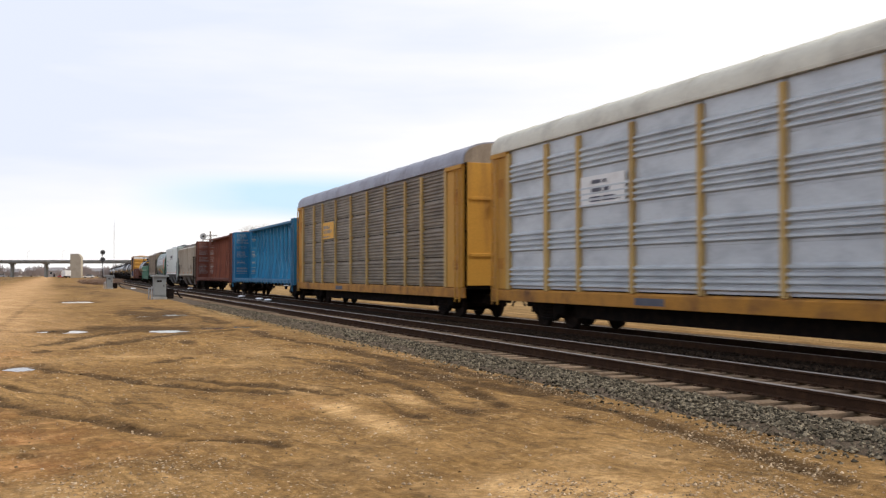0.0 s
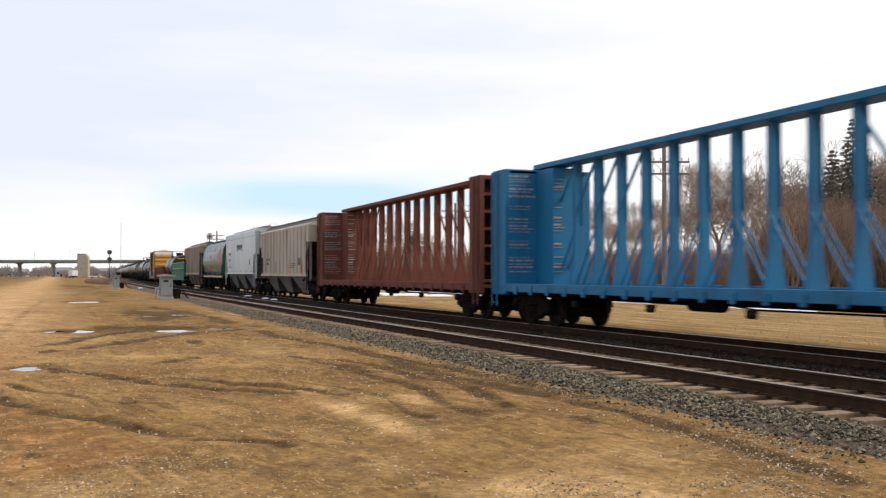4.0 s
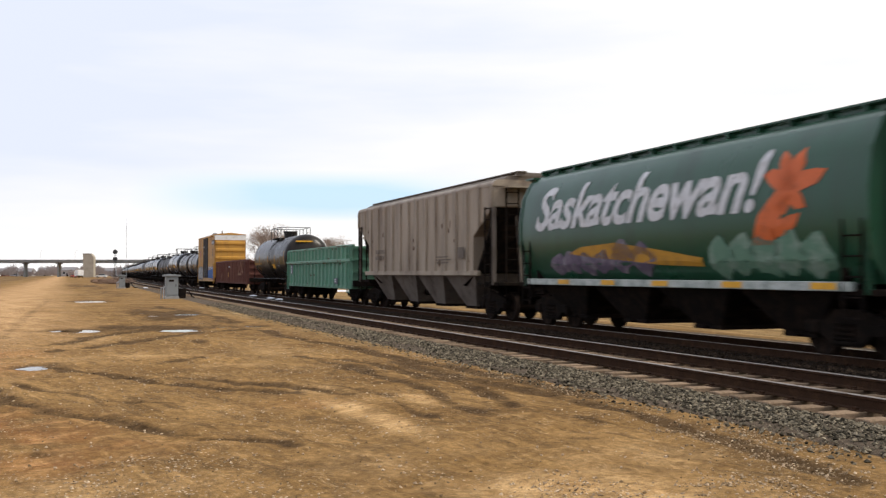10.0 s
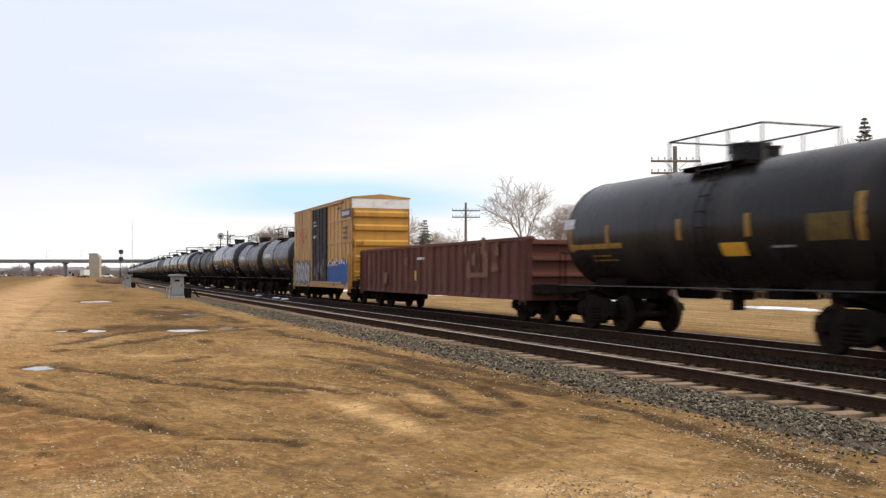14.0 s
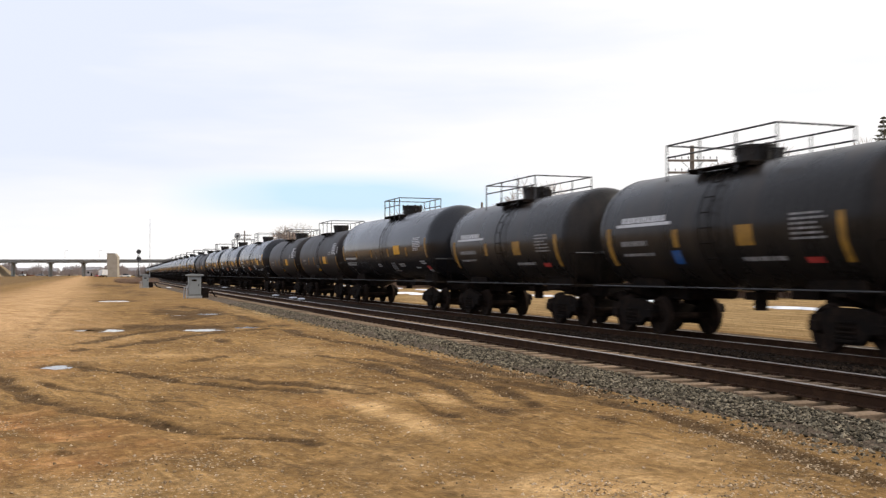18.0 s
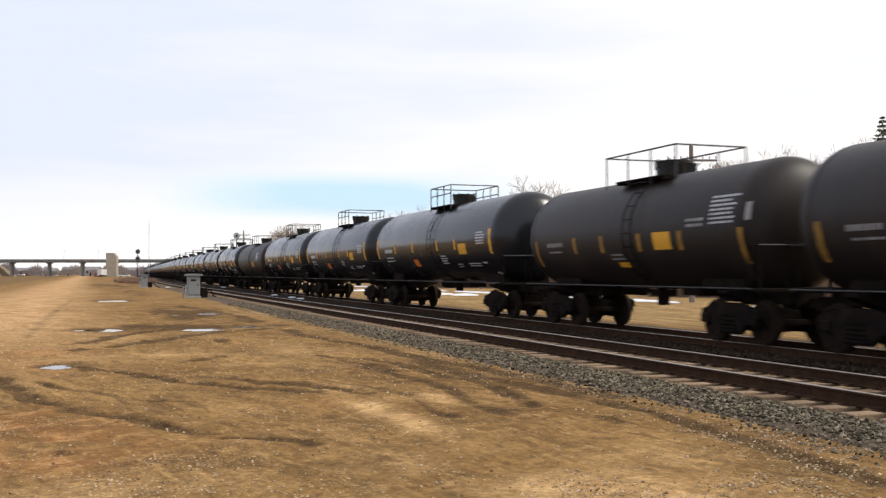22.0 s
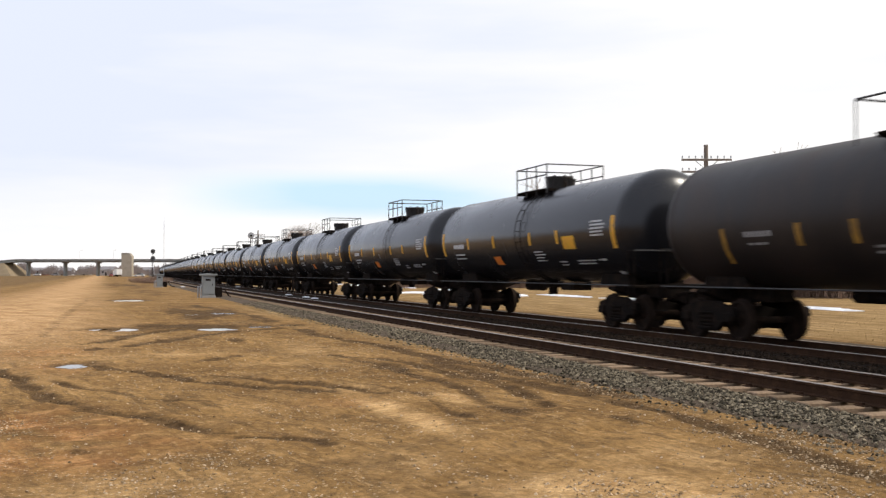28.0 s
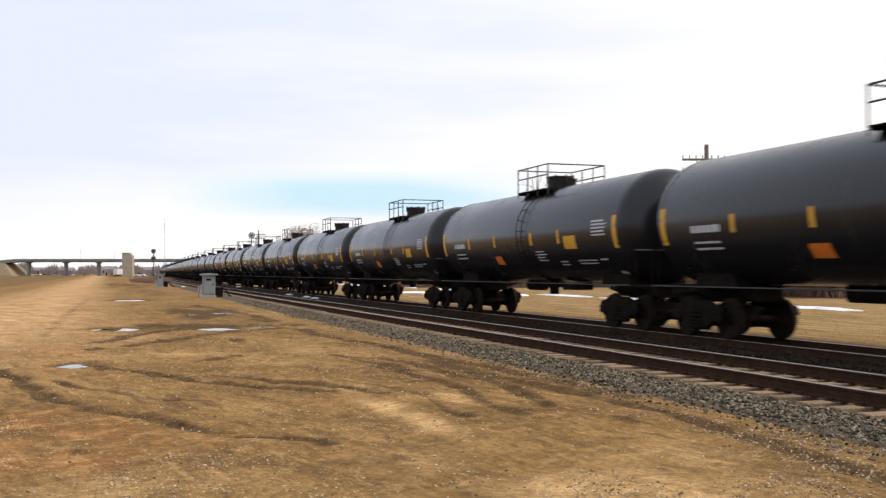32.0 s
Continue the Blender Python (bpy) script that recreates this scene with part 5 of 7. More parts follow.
# ---------------------------------------------------------------- centerbeam flat cars
def centerbeam(length, paint, label, seed):
    car = base_car("centerbeam_flat_car", label, length, length / 2 - 2.6, brake_y=1.0, body_half=length / 2 - 1.2)
    h = length / 2 - 0.42
    g = Geo().box(-1.42, 1.42, -h, h, 0.90, 1.02)
    part("deck", g, paint, car, bevel=0.012)
    for sx in (-1, 1):
        g = Geo().box(*sorted((sx * 1.40, sx * 1.54)), -h, h, 0.82, 1.08)
        n = int(2 * h / 1.1)
        for i in range(n):
            y = -h + 0.5 + i * 1.1
            g.box(*sorted((sx * 1.53, sx * 1.58)), y - 0.10, y + 0.10, 0.74, 1.0)
        part("side_sill", g, paint, car, bevel=0.01)
    part("top_chord", Geo().box(-0.36, 0.36, -h + 0.6, h - 0.6, 4.83, 4.99), paint, car, bevel=0.015)
    n = int(round((2 * h - 3.4) / 1.32))
    step = (2 * h - 3.4) / n
    for i in range(n + 1):
        y = -h + 1.7 + i * step
        g = Geo().prism([(-0.10, 4.84), (0.10, 4.84), (0.12, 3.0), (0.15, 1.9), (0.30, 1.0), (-0.30, 1.0), (-0.15, 1.9), (-0.12, 3.0)], y - 0.06, y + 0.06)
        for sx in (-1, 1):
            g.box(*sorted((sx * 0.10, sx * 0.13)), y - 0.10, y + 0.10, 2.9, 4.78)
        part("post", g, paint, car, bevel=0.01)
        if i < n:
            a, b = (0.9, 2.6) if i < n / 2 else (2.6, 0.9)
            g = Geo()
            for sx in (-1, 1):
                g.prism([(y + 0.05, a), (y + 0.05, a + 0.11), (y + step - 0.05, b + 0.11), (y + step - 0.05, b)], sx * 0.10, sx * 0.13, "x")
            part("brace", g, paint, car)
            if abs(i - n / 2) > n / 2 - 5:
                g = Geo()
                a, b = (3.1, 4.6) if i < n / 2 else (4.6, 3.1)
                g.prism([(y + 0.05, a), (y + 0.05, a + 0.14), (y + step - 0.05, b + 0.14), (y + step - 0.05, b)], -0.16, -0.12, "x")
                part("brace", g, paint, car)
    # bulkheads with ribs on the outside
    for k in (-1, 1):
        y0, y1 = sorted((k * (h - 1.0), k * h))
        b = part("bulkhead", Geo().box(-1.54, 1.54, *sorted((k * (h - 1.0), k * (h - 0.85))), 0.98, 4.76), paint, car, "tall ribbed end bulkhead", bevel=0.012)
        for sx in (-1, 1):
            part("bulkhead_post", Geo().box(*sorted((sx * 1.40, sx * 1.56)), y0 - 0.003, y1 + 0.003, 0.72, 4.80), paint, b, bevel=0.012)
        part("bulkhead_cap", Geo().box(-1.40, 1.40, y0, y1, 4.66, 4.80), paint, b, bevel=0.012)
        for i in range(6):
            z = 1.1 + 0.60 * i
            part("bulkhead_rib", Geo().box(-1.40, 1.40, *sorted((k * (h - 0.85), k * (h - 0.06))), z, z + 0.10), paint, b, bevel=0.01)
        part("web_plate", Geo().box(-0.44, 0.44, *sorted((k * (h - 1.0), k * (h - 2.2))), 1.0, 4.76), paint, car, bevel=0.01)
        ladder(car, -1.62, k * (h - 0.28), 0.35, 4.75, 0.40, material=paint)
    # white writing on the inside of the rear bulkhead and on its edge
    yb = h - 1.006
    rngl = random.Random(seed + 5)
    z = 4.6
    while z > 1.35:
        w = rngl.uniform(0.55, 0.95)
        hh = rngl.choice((0.022, 0.028, 0.035, 0.06))
        x = -1.42
        while x < -1.42 + w:
            wide = min(rngl.uniform(0.08, 0.26), -1.38 + w - x)
            part("lettering", Geo().box(x, x + wide, yb - 0.006, yb, z - hh, z), "mark_grey", car)
            x += wide + 0.05
        if rngl.random() < 0.8:
            part("lettering", Geo().box(-0.43, -0.43 + 0.45 * w, yb - 1.212, yb - 1.206, z - hh, z), "mark_grey", car)
        z -= hh + rngl.choice((0.05, 0.07, 0.10, 0.28))
    for i in range(6):
        y = -h + 2.0 + i * (2 * h - 4.0) / 5
        part("winch", Geo().cyl((-1.62, y - 0.12, 0.52), (-1.62, y + 0.12, 0.52), 0.07, n=8).box(-1.66, -1.56, y - 0.15, y + 0.15, 0.56, 0.64), "grime", car)
    return car


# ---------------------------------------------------------------- covered hoppers
def hopper_bay(car, y0, y1, ztop, paint):
    ym = (y0 + y1) / 2
    w = (y1 - y0) / 2
    g = Geo().add([(-1.45, y0, ztop), (1.45, y0, ztop), (1.45, y1, ztop), (-1.45, y1, ztop), (-0.95, ym - 0.34 * w, 0.20), (0.95, ym - 0.34 * w, 0.20), (0.95, ym + 0.34 * w, 0.20), (-0.95, ym + 0.34 * w, 0.20)],
                  [(0, 1, 2, 3), (7, 6, 5, 4), (0, 4, 5, 1), (1, 5, 6, 2), (2, 6, 7, 3), (3, 7, 4, 0)])
    b = part("hopper_bay", g, paint, car, "funnel-shaped discharge bay", bevel=0.012)
    part("gate", Geo().box(-0.95, 0.95, ym - 0.36 * w, ym + 0.36 * w, 0.10, 0.20).cyl((-1.1, ym, 0.15), (1.1, ym, 0.15), 0.04, n=6), "grime", b)


def covered_hopper(length, paint, label, shape, eave, sill, crest, under, bays=3, seed=1, end=8.0, low=6.7, cut=(3.3, 2.4)):
    car = base_car("covered_hopper_car", label, length, length / 2 - 2.15, brake_y=0.3, body_half=length / 2 - 0.8, sill=True)
    h = length / 2 - 0.75
    e, (cut1, cut0) = end, cut                  # end of the side sheets; the slanted cut below them
    W = 1.55
    if shape == "round":
        out = [(1.20, sill), (1.50, sill + 0.45), (1.60, sill + 1.15), (1.60, sill + 1.8), (1.50, eave - 0.75), (1.22, eave - 0.22), (0.85, eave)]
        out = out + [(-x, z) for x, z in reversed(out)]
        body = part("body", Geo().prism(out, -e, e), paint, car, smooth=True)
        part("end_bulkhead", Geo().prism([(x * 1.02, z) for x, z in out], e, e + 0.10), paint, car)
        part("end_bulkhead", Geo().prism([(x * 1.02, z) for x, z in out], -e - 0.10, -e), paint, car)
        roof = [(0.95, eave - 0.08), (0.55, crest - 0.12), (-0.55, crest - 0.12), (-0.95, eave - 0.08)]
    else:
        side = [(-e, eave), (-e, cut1), (-low, cut0), (-low, sill), (low, sill), (low, cut0), (e, cut1), (e, eave)]
        body = part("body", Geo().prism(side, -W, W, "x"), paint, car, bevel=0.02)
        curve = [(W + 0.02, eave - 0.02), (W + 0.02, eave + 0.06), (W - 0.04, eave + 0.14), (W - 0.16, eave + 0.19), (W - 0.34, eave + 0.21)]
        part("eave", Geo().prism(curve + [(-x, z) for x, z in reversed(curve)], -e - 0.05, e + 0.05), paint, car, "rounded eave along the roof", smooth=True)
        roof = [(W - 0.36, eave + 0.20), (1.0, crest - 0.12), (-1.0, crest - 0.12), (-W + 0.36, eave + 0.20)]
    part("roof", Geo().prism(roof, -e - 0.05, e + 0.05), {"smooth": "roof_grey", "ribbed": "under_tan"}.get(shape, paint), car)
    if shape == "ribbed":
        n = 15
        for sx in (-1, 1):
            for i in range(n + 1):
                y = -e + 0.06 + (2 * e - 0.12) * i / n
                z0 = sill if abs(y) < low else cut0 + (cut1 - cut0) * (abs(y) - low) / (e - low)
                part("rib", Geo().prism([(sx * W, y - 0.07), (sx * (W + 0.075), y - 0.04), (sx * (W + 0.075), y + 0.04), (sx * W, y + 0.07)], z0, eave, "z"), paint, car)
    if shape == "smooth":
        for sx in (-1, 1):
            part("top_chord", Geo().prism([(sx * W, eave - 0.32), (sx * (W + 0.03), eave - 0.30), (sx * (W + 0.03), eave), (sx * W, eave)], -e, e), paint, car)
            for i in range(1, 4):
                y = -e + 2 * e * i / 4
                part("seam", Geo().box(*sorted((sx * W, sx * (W + 0.008))), y - 0.03, y + 0.03, sill + 0.1, eave - 0.33), paint, car)
    for sx in (-1, 1):
        deep = 0.05 if shape == "smooth" else 0.14
        part("side_sill", Geo().box(*sorted((sx * (W - 0.08), sx * (W + 0.05))), -low - 0.5, low + 0.5, sill - deep, sill + 0.04),
             {"smooth": "white", "round": "worn_white"}.get(shape, paint), car, bevel=0.012)
    if shape == "round":
        part("underframe", Geo().box(-1.2, 1.2, -low, low, sill - 0.12, sill), "grime", car)
    bw = 2 * low / bays
    for i in range(bays):
        hopper_bay(car, -low + i * bw + 0.05, -low + (i + 1) * bw - 0.05, sill - 0.05, under)
    # slope sheets and end frames
    frame_paint = "under_tan" if shape == "ribbed" else paint
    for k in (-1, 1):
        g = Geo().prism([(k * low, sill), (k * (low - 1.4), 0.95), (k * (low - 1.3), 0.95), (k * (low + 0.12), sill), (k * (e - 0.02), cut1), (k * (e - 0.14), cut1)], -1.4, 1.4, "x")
        # near-black colour here holds soot and the shade of the recess
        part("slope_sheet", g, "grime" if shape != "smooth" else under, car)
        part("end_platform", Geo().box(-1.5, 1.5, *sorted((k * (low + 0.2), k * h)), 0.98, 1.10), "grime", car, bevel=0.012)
        for sx in (-1, 1):
            part("corner_post", Geo().box(*sorted((sx * (W - 0.14), sx * W)), *sorted((k * (e - 0.14), k * (e - 0.02))), 1.0, cut1 + 0.02), frame_paint, car, bevel=0.012)
            part("end_strut", Geo().prism([(k * (h - 0.1), 1.1), (k * (h - 0.28), 1.1), (k * (e - 0.3), cut1 - 0.1), (k * (e - 0.3), cut1 + 0.1)], *sorted((sx * 0.5, sx * 0.6)), "x"), frame_paint, car)
        # ladder colour kept near black to match the shaded ends
        ladder(car, -W - 0.04, k * (e - 0.36), 0.45, cut1 if shape != "round" else 2.4, 0.50, material={"smooth": "galv"}.get(shape, "grime"))
        ladder(car, -0.9, k * (e + 0.16), 0.6, eave - 0.1, 0.45, along="x", material={"smooth": "galv"}.get(shape, "grime"))
        # overhang added only to throw shade down the car ends
        part("roof_overhang", Geo().box(-1.2, 1.2, *sorted((k * (e - 0.05), k * (e + 0.5))), eave - 0.10, eave - 0.04), paint, car)
    g = Geo()
    for x in (-0.72, -0.60, -0.48, 0.48, 0.60, 0.72):
        g.box(x - 0.045, x + 0.045, -h, h, crest - 0.02, crest + 0.02)
    for i in range(15):
        y = -h + 0.1 + (2 * h - 0.2) * i / 14
        g.box(-0.78, 0.78, y - 0.03, y + 0.03, crest - 0.14, crest - 0.02)
    part("running_board", g, {"round": "green", "smooth": "galv"}.get(shape, "under_tan"), car)
    for i in range(8):
        y = -e + 1.0 + (2 * e - 2) * i / 7
        part("hatch", Geo().box(-0.38, 0.38, y - 0.55, y + 0.55, crest - 0.14, crest - 0.01).cyl((-0.42, y, crest), (0.42, y, crest), 0.03, n=6), paint, car, bevel=0.02)
    return car


def hopper_tan(label, paint, length, seed):
    car = covered_hopper(length, paint, label, "ribbed", *((4.24, 1.38, 4.80) if paint == "tan" else (4.38, 1.46, 4.84)), "under_tan", seed=seed, bays=3 if paint == "tan" else 4,
                         end=8.1 if paint == "tan" else 8.37, low=6.75 if paint == "tan" else 6.6, cut=(3.3, 2.4) if paint == "tan" else (3.66, 2.7))
    x = -1.64
    for y in (-6.0, -2.4, 2.0, 5.6):
        if paint == "tan":
            decal(car, "reflector", "mark_orange", x + 0.012, y - 0.16, y + 0.16, 1.44, 1.60)
            decal(car, "reflector", "mark_dim", x + 0.06, y - 0.12, y + 0.12, 1.60, 2.15, "faded yellow upright reflector")
    bars(car, "under_tan", x + 0.012, 5.2, 2.30, 1.5, 2, 0.16, 0.12, seed, words=(0.14, 0.2))
    if paint == "tan_dark":
        rng = random.Random(21)
        for i in range(16):
            blob(car, "rust_stain", "rust", -1.552, rng.uniform(-6.5, 7.8), rng.uniform(1.7, 3.6), rng.uniform(0.03, 0.09), rng.uniform(0.05, 0.12), 120 + i)
    bars(car, "under_tan", x + 0.012, -3.0, 2.0, 1.6, 3, 0.05, 0.06, seed + 3, words=(0.12, 0.3))
    decal(car, "data_panel", "under_tan", x + 0.012, -5.9, -5.3, 1.95, 2.35, "dark data panel")
    return car


def hopper_grey(label, length):
    car = covered_hopper(length, "pale_grey", label, "smooth", 4.62, 1.44, 5.02, "under_grey", bays=3, end=7.6, low=6.55, cut=(2.9, 1.95))
    x = -1.556
    decal(car, "logo_bar", "mark_dark", x, -1.45, 1.45, 3.46, 3.78, "dark name bar")
    part("logo_bar", Geo().prism([(-1.45, 3.26), (-1.25, 3.26), (-0.9, 3.34), (0.9, 3.34), (1.2, 3.26), (1.45, 3.26), (1.45, 3.41), (-1.45, 3.41)], x - 0.006, x, "x"), "mark_dark", car)
    bars(car, "under_grey", x - 0.006, 1.3, 3.53, 2.7, 1, 0.18, 0.1, 9, words=(0.14, 0.2))
    bars(car, "mark_dark", x, 5.7, 2.98, 1.2, 1, 0.22, 0.2, 2, words=(0.14, 0.17))
    bars(car, "mark_dark", x, 5.7, 2.46, 1.3, 1, 0.22, 0.2, 4, words=(0.10, 0.13))
    bars(car, "mark_dark", x, 5.7, 2.05, 1.5, 2, 0.06, 0.07, 5)
    decal(car, "data_panel", "mark_dark", x, -5.3, -4.9, 2.1, 2.5)
    for y in (-5.8, -3.4, -0.8, 1.6, 3.8, 5.6):
        decal(car, "reflector", "mark_orange", x, y - 0.24, y + 0.24, 1.54, 1.66)
    return car


def text_mesh(words, size, shear=0.0, thick=0.0):
    cu = bpy.data.curves.new("words", "FONT")
    cu.body, cu.size, cu.shear, cu.extrude, cu.offset = words, size, shear, 0.004, thick
    ob = bpy.data.objects.new("words", cu)
    scene.collection.objects.link(ob)
    dg = bpy.context.evaluated_depsgraph_get()
    me = bpy.data.meshes.new_from_object(ob.evaluated_get(dg))
    bpy.data.objects.remove(ob)
    return me


def on_round(me, y0, z0, sill, eave, lift=0.012):
    """Lay a flat lettering (x to the right, y up) onto the curved side of the round-bodied hopper."""
    zs = [sill, sill + 0.45, sill + 1.15, sill + 1.8, eave - 0.75, eave - 0.22, eave]
    xs = [1.20, 1.50, 1.60, 1.60, 1.50, 1.22, 0.85]
    for v in me.vertices:
        z = z0 + v.co.y
        d = v.co.z
        v.co = (-float(np.interp(z, zs, xs)) - lift - d, y0 - v.co.x, z)
    return me


def hopper_green(label, length):
    sill, eave = 1.20, 4.46
    car = covered_hopper(length, "green", label, "round", eave, sill, 4.64, "grime", bays=4, end=7.3, low=6.4, cut=(3.0, 2.2))
    part("roof_trough", Geo().box(-0.62, 0.62, -7.3, 7.3, 4.40, 4.60), "green", car, bevel=0.02)
    me = text_mesh("Saskatchewan!", 1.72, 0.42, 0.045)
    wide = max(v.co.x for v in me.vertices)
    for v in me.vertices:
        v.co.x *= 10.9 / wide
    bm = bmesh.new()
    bm.from_mesh(me)
    bmesh.ops.triangulate(bm, faces=bm.faces)
    for _ in range(3):
        long_edges = [e for e in bm.edges if e.calc_length() > 0.16]
        bmesh.ops.subdivide_edges(bm, edges=long_edges, cuts=1)
        bmesh.ops.triangulate(bm, faces=bm.faces)
    bm.to_mesh(me)
    bm.free()
    me = on_round(me, 6.3, 2.72, sill, eave, 0.018)
    me.materials.clear()
    me.materials.append(M["mark_white"])
    part("lettering", me, "mark_white", car, "large white italic lettering")

    def flat(name, mat, pts, label=""):
        g = Geo().prism(pts, -0.004, 0.004, "z")
        m = g.mesh(name, M[mat])
        bm = bmesh.new()
        bm.from_mesh(m)
        bmesh.ops.triangulate(bm, faces=bm.faces)
        bmesh.ops.subdivide_edges(bm, edges=bm.edges[:], cuts=2, use_grid_fill=True)
        bm.to_mesh(m)
        bm.free()
        part(name, on_round(m, 0, 0, sill, eave), mat, car, label)
    # orange figure: a leaning sheaf of rounded strokes; x runs towards -y
    def petal(cx, cz, ang, ln, wd):
        ca, sa = math.cos(ang), math.sin(ang)
        out = [(0, -0.10), (0.35 * ln, -wd), (0.75 * ln, -0.8 * wd), (ln, 0.06), (0.72 * ln, 0.75 * wd), (0.30 * ln, wd), (0, 0.10)]
        return [(cx + a_ * ca - b_ * sa, cz + a_ * sa + b_ * ca) for a_, b_ in out]
    for ang, ln, wd in ((0.15, 1.15, 0.20), (0.95, 0.85, 0.22), (1.75, 0.75, 0.20), (2.7, 0.75, 0.20), (-0.75, 0.75, 0.20), (-1.75, 0.6, 0.22)):
        flat("emblem", "emblem_orange", petal(5.15, 3.15, ang, ln, wd), "orange flower emblem")
    flat("emblem", "emblem_orange", [(4.05, 1.98), (4.75, 1.98), (4.9, 2.4), (5.3, 2.95), (5.2, 3.2), (4.9, 3.1), (4.3, 2.6)], "orange flower emblem")
    flat("emblem", "emblem_orange", petal(4.7, 2.2, 0.35, 0.95, 0.17), "orange flower emblem")
    rng = random.Random(12)

    def bubble(mat, cx, cz, rx, rz, seed):
        r = random.Random(seed)
        ph = r.uniform(0, 6)
        pts = [(cx + rx * math.cos(a) * (1 + 0.18 * math.sin(3 * a + ph)), cz + rz * math.sin(a) * (1 + 0.22 * math.sin(4 * a + ph))) for a in [6.2832 * i / 16 for i in range(16)]]
        flat("graffiti", mat, pts)
    flat("graffiti", "spray_amber", [(-4.2, 1.95), (-3.4, 2.13), (-1.6, 2.20), (0.9, 1.92), (2.2, 1.75), (2.2, 1.55), (0.5, 1.60), (-1.0, 1.72), (-2.8, 1.82)], "yellow sprayed stroke")
    for i in range(4):
        bubble("spray_purple", -4.9 + 0.85 * i, 1.66 + 0.05 * (i % 2), 0.52, 0.30, 30 + i)
    bubble("spray_purple", -1.3, 1.84, 0.6, 0.40, 44)
    bubble("spray_purple", -0.3, 1.76, 0.55, 0.38, 45)
    for i in range(5):
        bubble("spray_green", 2.9 + 0.75 * i, 1.74 + 0.06 * (i % 2), 0.5, 0.42, 60 + i)
    for y in (-6.2, -3.4, -0.6, 1.9, 4.4):
        decal(car, "reflector", "mark_yellow", -1.612, y - 0.34, y + 0.34, 1.09, 1.22)
    return car


# ---------------------------------------------------------------- gondolas
def gondola(length, paint, label, z0, z1, ribs, mid=None, end_paint=None):
    car = base_car("gondola_car", label, length, length / 2 - 2.15, brake_y=0.6)
    h, W = length / 2 - 0.75, 1.55
    part("floor", Geo().box(-W + 0.07, W - 0.07, -h + 0.1, h - 0.1, z0 + 0.25, z0 + 0.40), "rust", car)
    for sx in (-1, 1):
        part("side_sheet", Geo().box(*sorted((sx * (W - 0.06), sx * W)), -h, h, z0, z1 - 0.06), paint, car, bevel=0.008)
        part("top_chord", Geo().box(*sorted((sx * (W - 0.12), sx * (W + 0.07))), -h - 0.05, h + 0.05, z1 - 0.12, z1), paint, car, "dented top edge", bevel=0.02)
        part("side_sill", Geo().box(*sorted((sx * (W - 0.02), sx * (W + 0.05))), -h, h, z0, z0 + 0.16), paint, car, bevel=0.015)
        for i in range(ribs + 1):
            y = -h + 0.12 + (2 * h - 0.24) * i / ribs
            part("rib", Geo().prism([(sx * (W - 0.005), y - 0.11), (sx * (W + 0.10), y - 0.06), (sx * (W + 0.10), y + 0.06), (sx * (W - 0.005), y + 0.11)], z0 + 0.05, z1 - 0.10, "z"), paint, car)
        if mid:
            part("belt_rail", Geo().prism([(sx * W, mid - 0.12), (sx * (W + 0.15), mid - 0.08), (sx * (W + 0.15), mid + 0.06), (sx * W, mid + 0.10)], -h - 0.03, h + 0.03), paint, car, bevel=0.01)
    for k in (-1, 1):
        g = Geo().box(-W, W, *sorted((k * (h - 0.02), k * (h - 0.10))), z0, z1 - 0.1)
        for i in range(4):
            z = z0 + 0.3 + i * (z1 - z0 - 0.5) / 3
            g.box(-W, W, *sorted((k * (h - 0.02), k * (h + 0.09))), z - 0.06, z + 0.06)
        part("end_wall", g, end_paint or paint, car, bevel=0.012)
        ladder(car, -W - 0.13, k * (h - 0.4), 0.4, z1 - 0.1, 0.42, material=end_paint or paint)
        part("end_sill", Geo().box(-W, W, *sorted((k * h, k * (h + 0.22))), 0.75, 1.05), "grime", car, bevel=0.015)
    return car


def gondola_green(label, length):
    car = gondola(length, "gon_green", label, 0.61, 2.88, 18, 2.08)
    x = -1.56
    part("plate", Geo().box(x - 0.13, x - 0.10, 6.1, 6.6, 1.35, 1.95), "mark_dark", car, "small dark number plate")
    bars(car, "mark_white", x - 0.13, 6.5, 1.75, 0.32, 3, 0.10, 0.06, 3)
    part("plate", Geo().box(x - 0.12, x - 0.10, -5.4, -4.7, 0.85, 1.15), "mark_dark", car)
    bars(car, "mark_white", x - 0.12, -4.8, 1.05, 0.5, 2, 0.06, 0.05, 4)
    rng = random.Random(5)
    for i in range(26):
        y, z = rng.uniform(-7.6, 7.6), rng.choice((1.94, 2.00, 2.22, 2.74, 0.80, 1.3))
        blob(car, "rust_stain", "rust", -1.552, y, z + rng.uniform(-0.05, 0.05), rng.uniform(0.10, 0.40), rng.uniform(0.02, 0.06), 80 + i, wob=0.5)
    for i in range(18):
        y = rng.uniform(-7.8, 7.8)
        blob(car, "rust_stain", "rust", -1.703, y, 2.0 + rng.uniform(-0.04, 0.06), rng.uniform(0.08, 0.35), 0.02, 140 + i, wob=0.5)
        blob(car, "rust_stain", "rust", -1.622, -y, 2.80 + rng.uniform(-0.02, 0.03), rng.uniform(0.08, 0.30), 0.02, 180 + i, wob=0.5)
    return car


